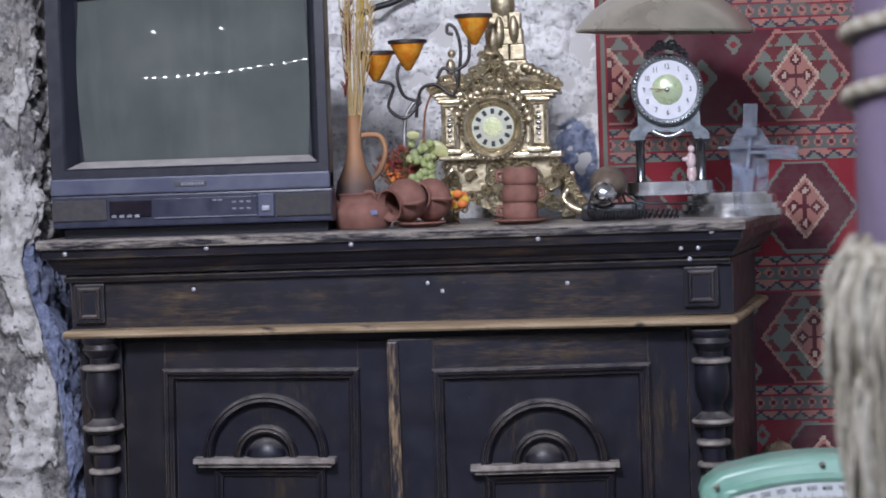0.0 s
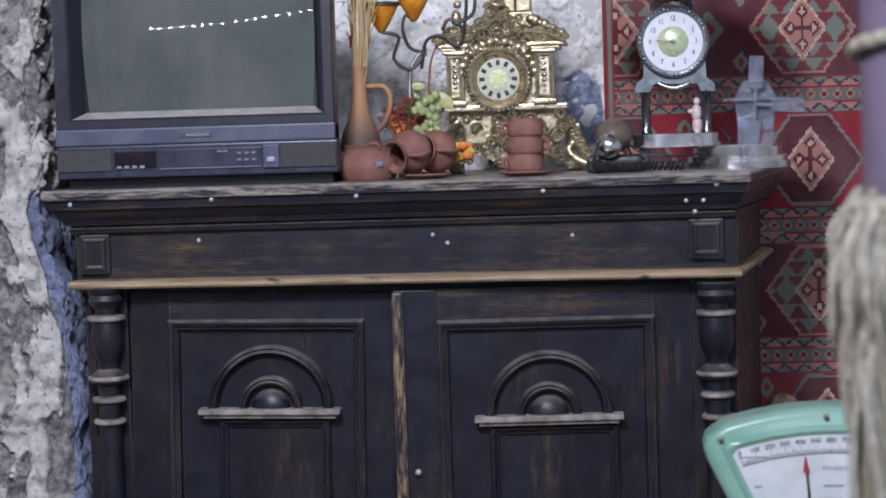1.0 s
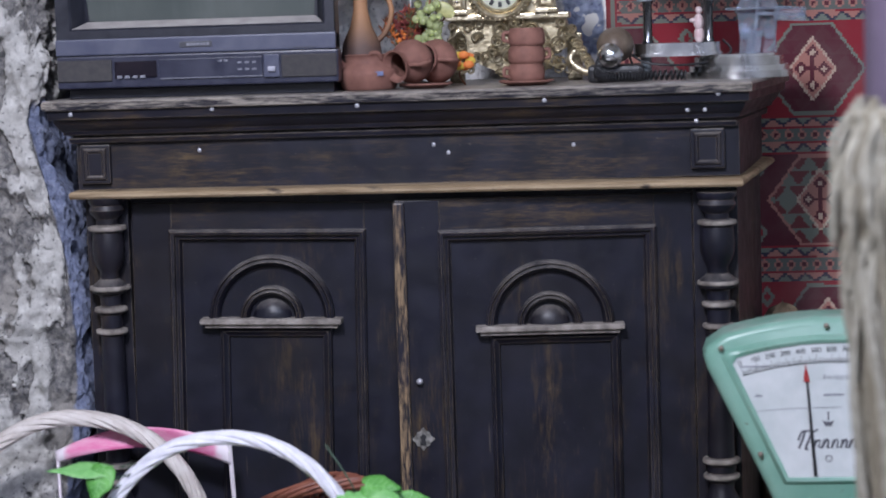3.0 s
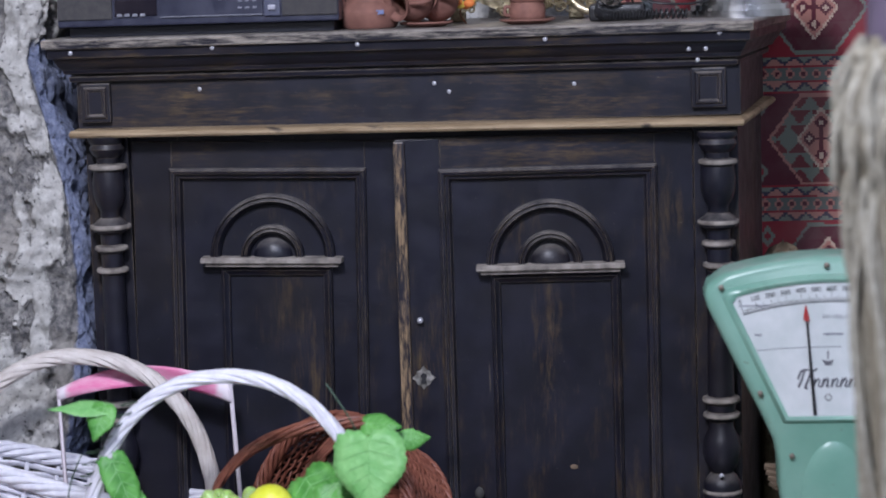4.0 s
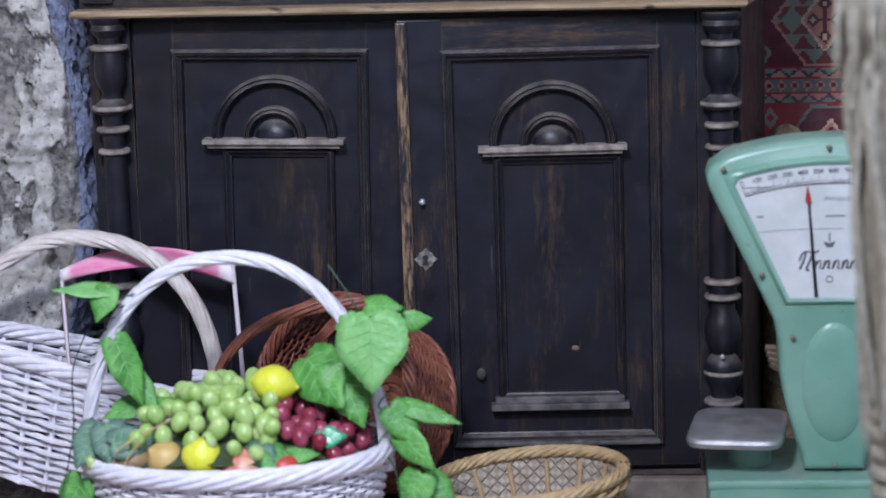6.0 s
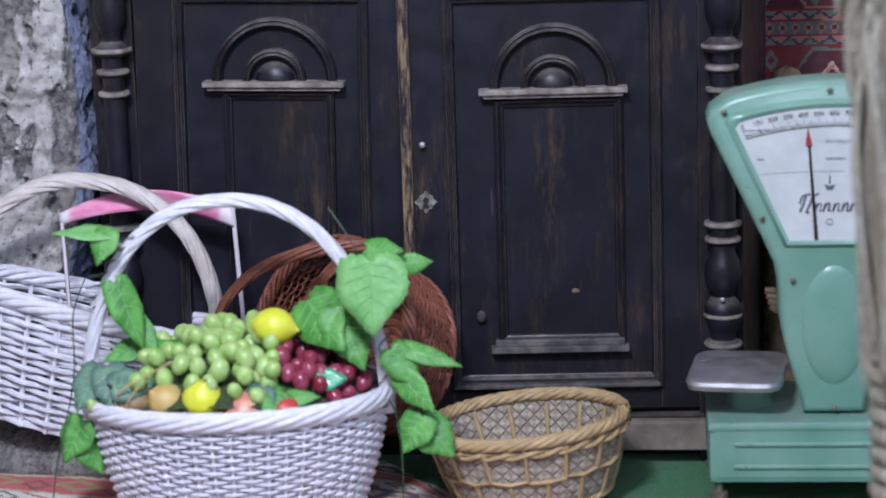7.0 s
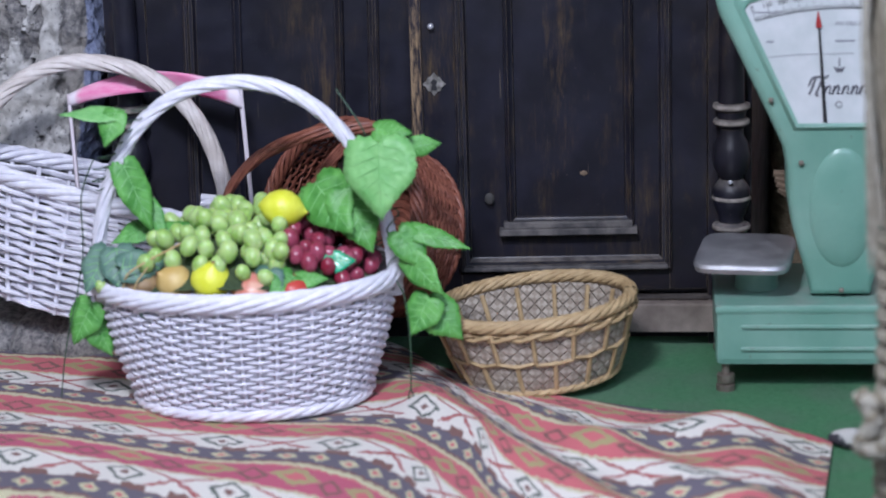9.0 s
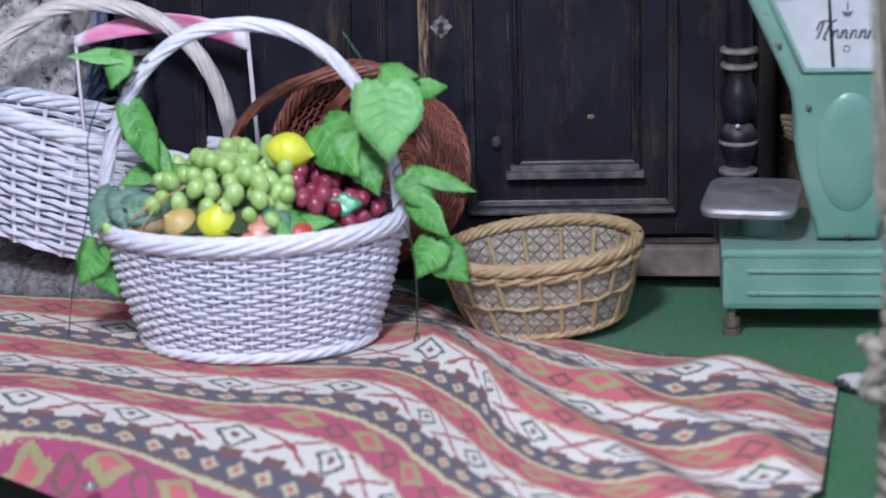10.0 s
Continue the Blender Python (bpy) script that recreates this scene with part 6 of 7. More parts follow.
vine = thing("silk_vine", (-0.05, -0.36, 0.25), "green silk vine leaves twined on the basket handle", "vine", "vines on the basket")
for at, size, fc, tp, mt, wd in (
        ((-0.030, -0.47, 0.418), 0.110, (-0.1, -1, 0.25), (0.06, 0, -1), LEAF_PALE, 1.02),
        ((-0.125, -0.40, 0.352), 0.105, (-0.3, -0.8, 0.5), (0.65, -0.2, -0.75), LEAF, 0.85), ((-0.080, -0.41, 0.335), 0.105, (0.2, -0.9, 0.35), (0.35, 0, -1), LEAF, 0.75), ((-0.150, -0.37, 0.352), 0.075, (0.1, -0.8, 0.5), (0.5, 0, 0.9), LEAF, 0.55),
        ((0.050, -0.43, 0.298), 0.092, (0.1, -0.8, 0.6), (1, 0, -0.38), LEAF, 0.36), ((0.012, -0.44, 0.285), 0.072, (0.2, -0.9, 0.3), (0.55, 0, -0.8), LEAF, 0.7), ((0.030, -0.45, 0.245), 0.078, (-0.2, -0.9, 0.2), (0.72, 0, -0.7), LEAF, 0.6),
        ((0.030, -0.45, 0.175), 0.062, (-0.2, -0.9, 0.3), (-0.4, 0, -0.9), LEAF, 0.95), ((0.060, -0.44, 0.165), 0.075, (0.2, -0.9, 0.3), (0.65, 0, -0.75), LEAF, 0.85),
        ((0.030, -0.38, 0.440), 0.048, (0.2, -0.9, 0.2), (0.9, 0, 0.1), LEAF, 0.7), ((-0.020, -0.40, 0.470), 0.055, (0, -0.7, 0.7), (0.6, -0.3, 0.2), LEAF, 0.75)):
    leaf(vine, at, size, fc, tp, mt, wide=wd)
part("wire", tube(smooth_path([(-0.05, -0.38, 0.33), (-0.045, -0.40, 0.40), (-0.06, -0.41, 0.47), (-0.105, -0.40, 0.54)]), 0.0016, 5), VINE, vine, smooth=60)
part("wire", tube(smooth_path([(-0.045, -0.37, 0.34), (-0.01, -0.39, 0.33), (-0.03, -0.40, 0.30), (0.0, -0.39, 0.27), (-0.03, -0.40, 0.24), (0.0, -0.44, 0.20), (0.01, -0.46, 0.12), (0.008, -0.46, 0.04)]), 0.0013, 5), VINE, vine, smooth=60)
part("wire_eye", tube(smooth_path([(0.008, -0.46, 0.045), (0.012, -0.46, 0.03), (0.008, -0.46, 0.02), (0.004, -0.46, 0.03)], 5, True), 0.0013, 5, True), VINE, vine)
for k in range(6):
    q = [(-0.046 + 0.013 * math.cos(2.2 * i + k), -0.365 + 0.013 * math.sin(2.2 * i + k), 0.24 + 0.012 * i + 0.01 * k) for i in range(7)]
    part("tendril", tube(smooth_path(q), 0.0009, 4), VINE, vine)
vine2 = thing("silk_vine", (-0.53, -0.36, 0.25), "green silk vine leaves tied round the pale handle", "vine", "vines on the basket")
L = [((-0.505, -0.41, 0.506), 0.088, (0.1, -0.5, 0.85), (-1, -0.1, -0.06), LEAF_PALE, 0.40), ((-0.478, -0.42, 0.488), 0.055, (-0.1, -0.9, 0.4), (-0.2, 0, -0.9), LEAF, 0.80),
     ((-0.446, -0.42, 0.378), 0.108, (0.45, -0.85, 0.2), (0.36, 0, -1), LEAF, 0.48), ((-0.425, -0.40, 0.330), 0.070, (0.0, -0.9, 0.4), (0.5, 0, -0.8), LEAF, 0.55),
     ((-0.375, -0.39, 0.302), 0.100, (0.1, -0.6, 0.8), (0.95, -0.1, 0.22), LEAF, 0.36), ((-0.455, -0.39, 0.300), 0.065, (0.0, -0.7, 0.7), (-0.5, -0.3, -0.1), LEAF, 0.65),
     ((-0.505, -0.46, 0.260), 0.075, (-0.1, -0.8, 0.6), (-0.3, -0.2, -0.9), LEAF_BLUE), ((-0.465, -0.48, 0.265), 0.075, (0.1, -0.8, 0.6), (0.2, -0.2, -0.9), LEAF_BLUE), ((-0.43, -0.49, 0.268), 0.07, (0.3, -0.7, 0.6), (0.7, -0.2, 0.4), LEAF_BLUE), ((-0.43, -0.50, 0.230), 0.075, (0.1, -0.8, 0.5), (0.2, -0.2, -0.9), LEAF_BLUE),
     ((-0.538, -0.45, 0.165), 0.07, (-0.1, -0.9, 0.2), (-0.4, 0, -0.9), LEAF), ((-0.515, -0.44, 0.135), 0.06, (0.5, -0.8, 0.2), (0.4, 0, -0.9), LEAF),
     ((-0.275, -0.505, 0.250), 0.060, (0.1, -0.7, 0.7), (0.8, -0.2, -0.1), LEAF, 0.7), ((-0.150, -0.500, 0.246), 0.050, (0.2, -0.7, 0.6), (0.7, -0.2, 0.3), LEAF, 0.6),
     ((-0.215, -0.52, 0.240), 0.065, (-0.2, -0.9, 0.4), (-0.1, 0, -1), LEAF_BLUE), ((-0.185, -0.52, 0.242), 0.055, (0.4, -0.8, 0.5), (-0.6, -0.1, -0.6), LEAF), ((-0.345, -0.36, 0.300), 0.05, (0.0, -0.6, 0.8), (0.9, 0, 0.2), LEAF_BLUE), ((-0.285, -0.36, 0.302), 0.05, (0.1, -0.6, 0.8), (0.4, 0, 0.5), LEAF_BLUE), ((-0.105, -0.47, 0.268), 0.045, (0.1, -0.8, 0.5), (0.9, 0, 0.1), plain("emerald_foil", (0.02, 0.30, 0.14), (0.06, 0.45, 0.22), 60, 0.25))]
for at, size, fc, tp, mt, *wd in L:
    leaf(vine2, at, size, fc, tp, mt, wide=wd[0] if wd else 0.78)
part("wire", tube(smooth_path([(-0.525, -0.37, 0.42), (-0.545, -0.39, 0.36), (-0.54, -0.42, 0.28), (-0.545, -0.45, 0.22), (-0.57, -0.46, 0.12), (-0.585, -0.46, 0.03)]), 0.0012, 5), VINE, vine2, smooth=60)
for k in range(7):
    q = [(-0.512 + 0.075 * (k / 6) ** 1.6 + 0.016 * math.cos(2.4 * i), -0.378 + 0.016 * math.sin(2.4 * i), 0.36 + 0.020 * k + 0.006 * i) for i in range(6)]
    part("tendril", tube(smooth_path(q), 0.0011, 4), VINE, vine2)
part("dry_stem", tube(smooth_path([(-0.455, -0.50, 0.205), (-0.45, -0.51, 0.25), (-0.42, -0.51, 0.275), (-0.36, -0.47, 0.30)]), 0.0018, 5), STRAW, vine2, smooth=60)
part("dry_stem", tube(smooth_path([(-0.435, -0.515, 0.205), (-0.432, -0.515, 0.24), (-0.41, -0.51, 0.27)]), 0.0015, 5), STRAW, vine2, smooth=60)

# ---- striped cloth over the podium's edge ----


def cloth_material():
    n = Net("striped_cloth")
    uv = n.node("ShaderNodeUVMap").outputs[0]
    s = n.node("ShaderNodeSeparateXYZ", {0: uv}).outputs
    u0, v0 = s[0], s[1]
    q = 0.0042
    u = n.math("MULTIPLY", n.math("FLOOR", n.math("DIVIDE", u0, q)), q)
    jag = n.math("MULTIPLY", n.math("SUBTRACT", n.noise(75, 3, 0.6, (1, 0.45, 1), uv), 0.5), 0.017)
    K = 1.16
    P = 0.142 * K
    row = n.math("FLOOR", n.math("ADD", n.math("DIVIDE", v0, P), 40.0))
    w = n.math("MULTIPLY", n.math("FRACT", n.math("ADD", n.math("DIVIDE", n.math("ADD", v0, jag), P), 40.0)), P / K)
    us = n.math("DIVIDE", n.math("ADD", u, n.math("MULTIPLY", row, 0.137)), K * 1.55)

    def less(a, b):
        return n.math("LESS_THAN", a, b)

    def tri(period, off=0.0):
        return n.math("ABSOLUTE", n.math("SUBTRACT", n.math("FRACT", n.math("DIVIDE", n.math("ADD", us, 20.0 + off), period)), 0.5))

    def inside(lo, hi):
        return n.math("MULTIPLY", n.math("GREATER_THAN", w, lo), less(w, hi))

    RED, CREAM, NAVY, BROWN, OLIVE, PALE = (0.52, 0.105, 0.125), (0.70, 0.675, 0.61), (0.085, 0.080, 0.115), (0.16, 0.07, 0.055), (0.34, 0.30, 0.12), (0.52, 0.50, 0.30)
    near = n.ramp(row, 41.6, 44.0)
    red = n.mix(near, RED, (0.37, 0.038, 0.135))
    col = red
    # motifs in the red band (0 .. 0.048)
    d = n.math("ADD", n.math("DIVIDE", tri(0.085), 0.20), n.math("DIVIDE", n.math("ABSOLUTE", n.math("SUBTRACT", w, 0.024)), 0.016))
    col = n.mix(n.math("MULTIPLY", less(d, 1.0), n.math("GREATER_THAN", d, 0.62)), col, BROWN)
    d = n.math("ADD", n.math("DIVIDE", tri(0.085, 0.042), 0.34), n.math("DIVIDE", n.math("ABSOLUTE", n.math("SUBTRACT", w, 0.017)), 0.018))
    col = n.mix(less(d, 1.0), col, OLIVE)
    col = n.mix(less(d, 0.5), col, RED)
    col = n.mix(inside(0.045, 0.050), col, PALE)
    # cream band 0.05 .. 0.092
    cream = CREAM
    dx = n.math("DIVIDE", tri(0.11), 0.5)
    dy = n.math("DIVIDE", n.math("ABSOLUTE", n.math("SUBTRACT", w, 0.071)), 0.020)
    cr = n.mix(less(n.math("ABSOLUTE", n.math("SUBTRACT", n.math("MULTIPLY", dx, 1.6), dy)), 0.13), cream, (0.33, 0.06, 0.06))
    d = n.math("ADD", n.math("DIVIDE", tri(0.11, 0.055), 0.20), dy)
    cr = n.mix(n.math("MULTIPLY", less(d, 1.0), n.math("GREATER_THAN", d, 0.72)), cr, (0.07, 0.10, 0.08))
    cr = n.mix(less(d, 0.26), cr, BROWN)
    col = n.mix(inside(0.050, 0.092), col, cr)
    # brown steps, navy with little diamonds, pale edge
    step = n.math("MULTIPLY", n.math("GREATER_THAN", tri(0.05), 0.25), 0.008)
    col = n.mix(inside(0.088, 0.100), col, n.mix(less(n.math("SUBTRACT", w, step), 0.089), BROWN, cream))
    nv = NAVY
    d = n.math("ADD", n.math("DIVIDE", tri(0.032), 0.36), n.math("DIVIDE", n.math("ABSOLUTE", n.math("SUBTRACT", w, 0.113)), 0.0095))
    nv = n.mix(less(d, 1.0), nv, PALE)
    nv = n.mix(less(d, 0.45), nv, RED)
    col = n.mix(inside(0.099, 0.127), col, nv)
    col = n.mix(inside(0.127, 0.131), col, BROWN)
    col = n.mix(inside(0.131, 0.139), col, PALE)
    col = n.mix(0.10, col, (0.50, 0.40, 0.38))
    weave = n.noise(650, 2, 0.5, (1, 1, 1), uv)
    col = n.mix(n.math("MULTIPLY", n.ramp(weave, 0.3, 0.7), 0.3), col, n.mix(0.5, col, (0.02, 0.015, 0.015)))
    n.bump(weave, 0.6, 0.001)
    return n.done(col, 0.92)


CLOTH = cloth_material()
# how the pale stripes run over the podium, from the back to the front: x and y of each
STRIPES = [
    ((-1.2, 0.14), (-0.5, 0.10), (-0.05, -0.10), (0.05, -0.26), (0.15, -0.374), (0.255, -0.495), (0.395, -0.591), (0.53, -0.626), (0.82, -0.68)),
    ((-1.2, 0.0), (-0.6, -0.08), (-0.3, -0.15), (-0.06, -0.214), (0.04, -0.30), (0.113, -0.463), (0.218, -0.653), (0.354, -0.768), (0.522, -0.824), (0.8, -0.86)),
    ((-1.2, -0.24), (-0.646, -0.312), (-0.45, -0.36), (-0.223, -0.43), (-0.027, -0.472), (0.064, -0.535), (0.126, -0.616), (0.182, -0.78), (0.274, -0.911), (0.358, -0.981), (0.517, -1.023), (0.8, -1.06)),
    ((-1.2, -0.46), (-0.582, -0.55), (-0.25, -0.625), (-0.085, -0.655), (0.0, -0.69), (0.06, -0.78), (0.12, -0.91), (0.2, -1.03), (0.3, -1.12), (0.8, -1.26)),
    ((-1.2, -0.62), (-0.55, -0.715), (-0.40, -0.765), (-0.28, -0.82), (-0.15, -0.88), (-0.05, -0.97), (0.03, -1.10), (0.15, -1.25), (0.8, -1.46)),
    ((-1.2, -0.92), (-0.5, -1.07), (-0.3, -1.19), (-0.1, -1.42), (0.2, -1.58), (0.8, -1.78)),
]
STRIPE_LINES = []
for line in STRIPES:
    fine = smooth_path([(x, y, 0) for x, y in line], 8)
    run = [0.0]
    for a, b in zip(fine, fine[1:]):
        run.append(run[-1] + (b - a).length)
    xs = [p.x for p in fine]
    zero = float(np.interp(-0.3, xs, run))
    STRIPE_LINES.append((xs, [p.y for p in fine], [r - zero for r in run]))


def weave_place(x, y):
    """Where a point of the cloth lies in its woven pattern: along the stripes, and across them in stripes."""
    ys = [float(np.interp(x, xs, yy)) for xs, yy, run in STRIPE_LINES]
    k = max(i for i in range(len(ys) - 1) if i == 0 or y <= ys[i])
    f = (ys[k] - y) / max(0.02, ys[k] - ys[k + 1])
    us = [float(np.interp(x, STRIPE_LINES[i][0], STRIPE_LINES[i][2])) for i in (k, k + 1)]
    g = min(1.0, max(0.0, f))
    return us[0] * (1 - g) + us[1] * g, k - 1 + f


back = smooth_path([(-1.10, -0.10, 0), (-0.80, -0.125, 0), (-0.575, -0.07, 0), (-0.13, -0.045, 0), (0.045, -0.237, 0), (0.25, -0.385, 0), (0.384, -0.455, 0), (0.53, -0.511, 0), (0.69, -0.605, 0)], 12)
front = smooth_path([(-1.25, -0.46, 0), (-0.80, -0.76, 0), (-0.575, -0.915, 0), (-0.46, -1.005, 0), (-0.36, -1.08, 0), (-0.10, -1.24, 0), (0.20, -1.42, 0), (0.45, -1.30, 0), (0.635, -1.06, 0)], 12)
NU, NV = 220, 150


def along(path, t):
    f = t * (len(path) - 1)
    i = min(int(f), len(path) - 2)
    return path[i].lerp(path[i + 1], f - i)


def step01(x):
    x = min(1.0, max(0.0, x))
    return x * x * (3 - 2 * x)


bm = bmesh.new()
uvl = bm.loops.layers.uv.new("UVMap")
grid, coords = [], {}
for j in range(NV + 1):
    row = []
    for i in range(NU + 1):
        s, t = i / NU, j / NV
        p = along(back, s).lerp(along(front, s), t)
        x, y = p.x, p.y
        # soft folds; the cloth lies flat under the basket
        flat = min(1.0, max(0.0, (math.hypot((x + 0.278) / 0.24, (y + 0.375) / 0.19) - 0.8) / 0.6))
        ridge = 0.034 * math.exp(-((x - 0.10 + 0.62 * (y + 0.55)) / 0.055) ** 2) * step01((-y - 0.18) / 0.2)
        ridge += 0.022 * math.exp(-((x - 0.24 + 0.80 * (y + 0.55)) / 0.05) ** 2) * step01((-y - 0.3) / 0.2)
        ridge += 0.018 * math.exp(-((x - 0.40 + 0.2 * y) / 0.07) ** 2) + 0.016 * math.exp(-((y + 0.72 - 0.25 * x) / 0.05) ** 2) * step01((x - 0.2) / 0.2)
        waves = 0.008 * (1 + math.sin(11 * x + 6 * y)) * 0.5 + 0.010 * (noise.noise(Vector((x * 6, y * 6, 3))) + 0.6) * 0.7
        edge = step01(min(s, 1 - s, t) * 12)
        z = 0.005 + flat * (ridge + waves) * (0.35 + 0.65 * edge)
        # over the podium's edge on the near left the cloth dips
        over = step01((t - 0.93) / 0.07) * step01((0.2 - x) / 0.3)
        z -= 0.05 * over
        p = Vector((x, y - 0.0, max(z, 0.004) if over == 0 else z))
        vtx = bm.verts.new(p)
        wu, wv = weave_place(x, y)
        coords[vtx] = (wu, (wv + 0.5) * 0.142 * 1.16)
        row.append(vtx)
    grid.append(row)
for j in range(NV):
    for i in range(NU):
        f = bm.faces.new((grid[j][i], grid[j + 1][i], grid[j + 1][i + 1], grid[j][i + 1]))
        for lp in f.loops:
            lp[uvl].uv = coords[lp.vert]
cloth = single("striped_cloth", bm, CLOTH, "red, cream and navy striped kilim-patterned cloth lying in folds", "cloth", smooth=70)
eyelet = turned([(0.006, 0.0), (0.012, 0.0), (0.013, 0.002), (0.011, 0.004), (0.007, 0.003), (0.006, 0.0)], (-0.401, -1.051, 0.006), 24)
part("eyelet", eyelet, STEEL, cloth, "metal eyelet", smooth=60)
so = cloth.modifiers.new("thickness", "SOLIDIFY")
so.thickness, so.offset = 0.002, 0
# twisted corner
tw = smooth_path([(0.685, -0.60, 0.012), (0.715, -0.615, 0.016), (0.76, -0.625, 0.012), (0.80, -0.62, 0.008)], 8)
part("corner", tube(tw, [0.004 + 0.015 * math.sin(math.pi * (k + 1) / (len(tw) + 1)) for k in range(len(tw))], 8), plain("striped_cloth_end", (0.035, 0.035, 0.045), (0.5, 0.49, 0.46), 26, 0.9, lo=0.48, hi=0.54), cloth, "twisted dark and pale cloth corner", smooth=60)

# ---- shop scale ----
n = Net("mint_enamel")
chip = n.ramp(n.noise(55, 5, 0.7), 0.665, 0.70)
fade = n.ramp(n.noise(7, 4), 0.35, 0.7)
geo = n.node("ShaderNodeNewGeometry").outputs
round_off = n.node("ShaderNodeBevel", {"Radius": 0.004}).outputs[0]
edge = n.ramp(n.math("SUBTRACT", 1.0, n.node("ShaderNodeVectorMath", {0: round_off, 1: geo["Normal"]}, operation="DOT_PRODUCT").outputs["Value"]), 0.01, 0.12)
col = n.mix(fade, (0.148, 0.308, 0.236), (0.218, 0.382, 0.306))
col = n.mix(n.math("MULTIPLY", edge, n.math("MULTIPLY", n.ramp(n.noise(24, 4), 0.40, 0.60), 0.6)), col, (0.42, 0.52, 0.44))
col = n.mix(n.math("MULTIPLY", edge, n.ramp(n.noise(48, 5, 0.7), 0.58, 0.64)), col, (0.09, 0.07, 0.05))
col = n.mix(n.math("MULTIPLY", n.ramp(n.node("ShaderNodeSeparateXYZ", {0: geo["Normal"]}).outputs[2], 0.7, 0.95), n.math("MULTIPLY", n.ramp(n.noise(18, 5), 0.35, 0.65), 0.5)), col, (0.34, 0.36, 0.33))
col = n.mix(chip, col, (0.10, 0.075, 0.05))
n.bump(n.noise(90, 3), 0.12, 0.001)
MINT = n.done(col, n.math("MULTIPLY_ADD", fade, 0.15, 0.30))
SCREW = plain("screw_head", (0.18, 0.15, 0.12), (0.28, 0.24, 0.2), 90, 0.5, 0.6)
FACE = plain("scale_face", (0.56, 0.60, 0.60), (0.68, 0.70, 0.71), 20, 0.35, bump=0.05)
sl = thing("shop_scale", (0.73, -0.22, 0.0), "mint-green enamel shop scale with a white fan-shaped dial", "scale")
SX = 0.731


def mirrored(half):
    return half + [(2 * SX - x, z) for x, z in half[::-1]]


def soft_prism(outline, y0, y1, r):
    """A solid with its front edge rounded."""
    bm = bmesh.new()
    pts = [Vector((x, 0, z)) for x, z in outline]
    k = len(pts)
    loops = []
    for ins, y in ((0.0, y1), (0.0, y0 + r), (0.3 * r, y0 + 0.3 * r), (r, y0)):
        ring = []
        for i in range(k):
            d = (pts[(i + 1) % k] - pts[i - 1]).normalized()
            nrm = Vector((d.z, 0, -d.x))
            q = pts[i] - nrm * ins
            ring.append(bm.verts.new((q.x, y, q.z)))
        loops.append(ring)
    for a, b in zip(loops, loops[1:]):
        for i in range(k):
            bm.faces.new((a[i], a[(i + 1) % k], b[(i + 1) % k], b[i]))
    bm.faces.new(loops[0])
    bm.faces.new(loops[-1])
    return bm


# one casting: the frame round the dial and the waisted neck below it
arc = [(SX - 0.180 + 0.180 * k / 8, 0.083 + math.sqrt(0.624 ** 2 - (0.180 - 0.180 * k / 8) ** 2)) for k in range(9)]
head = [(0.680, 0.128), (0.674, 0.155), (0.659, 0.205), (0.646, 0.255), (0.638, 0.306), (0.637, 0.350), (0.630, 0.390), (0.612, 0.43), (0.521, 0.622), (0.516, 0.642), (0.522, 0.660)] + arc
out = mirrored(head)
part("head", soft_prism(out[::-1], -0.20, -0.11, 0.014), MINT, sl, smooth=50)
part("boss", ball(bmesh.new(), (SX, -0.196, 0.285), 0.072, 28, 18, (0.80, 0.24, 1.5)), MINT, sl, "raised pear-shaped boss", smooth=70)
fin = [(0.655, 0.434), (0.564, 0.630)] + [(SX - 0.160 + 0.160 * k / 8, 0.083 + math.sqrt(0.580 ** 2 - (0.160 - 0.160 * k / 8) ** 2)) for k in range(9)]
fo = mirrored(fin)
face = part("dial", prism(bmesh.new(), fo, -0.2035, -0.195), FACE, sl, "white dial behind a raised rim")
bm = bmesh.new()
cx, cz = SX, 0.54
lps = []
for sc_, y in ((1.0, -0.2008), (1.0, -0.206), (1.05, -0.209), (1.09, -0.205), (1.12, -0.199)):
    lps.append([bm.verts.new((cx + (x - cx) * sc_, y, cz + (z - cz) * sc_)) for x, z in fo])
for a, b in zip(lps, lps[1:]):
    for i in range(len(fo)):
        bm.faces.new((a[i], a[(i + 1) % len(fo)], b[(i + 1) % len(fo)], b[i]))
part("dial_rim", bm, MINT, sl, smooth=50)
PIV = (0.729, 0.083)


def dial_place(ang, r, y=-0.2042):
    return Vector((PIV[0] + r * math.sin(radians(ang)), y, PIV[1] + r * math.cos(radians(ang))))


bm = bmesh.new()
for k in range(121):
    a = -15.6 + 31.2 * k / 120
    ln = 0.014 if k % 10 == 0 else (0.010 if k % 5 == 0 else 0.006)
    sweep(bm, [dial_place(a, 0.548), dial_place(a, 0.548 + ln)], 0.0004, 4)
sweep(bm, [dial_place(-15.6 + 31.2 * k / 60, 0.547) for k in range(61)], 0.0008, 4)
part("graduation", bm, INK, face)
for k in range(11):
    a = -15.6 + 31.2 * k / 12
    lettering(str(100 * k), 0.0115, Matrix.Translation(dial_place(a, 0.5685)) @ Matrix.Rotation(radians(a), 4, "Y") @ Matrix.Rotation(radians(90), 4, "X"), INK, face)
BARINK = plain("dial_print", (0.10, 0.10, 0.12), (0.14, 0.14, 0.16), 90, 0.5, bump=0)
lettering("РН-10Ц13У", 0.0095, Matrix.Translation((0.738, -0.2042, 0.604)) @ Matrix.Rotation(radians(90), 4, "X"), GREY_PRINT, face, "model_mark")
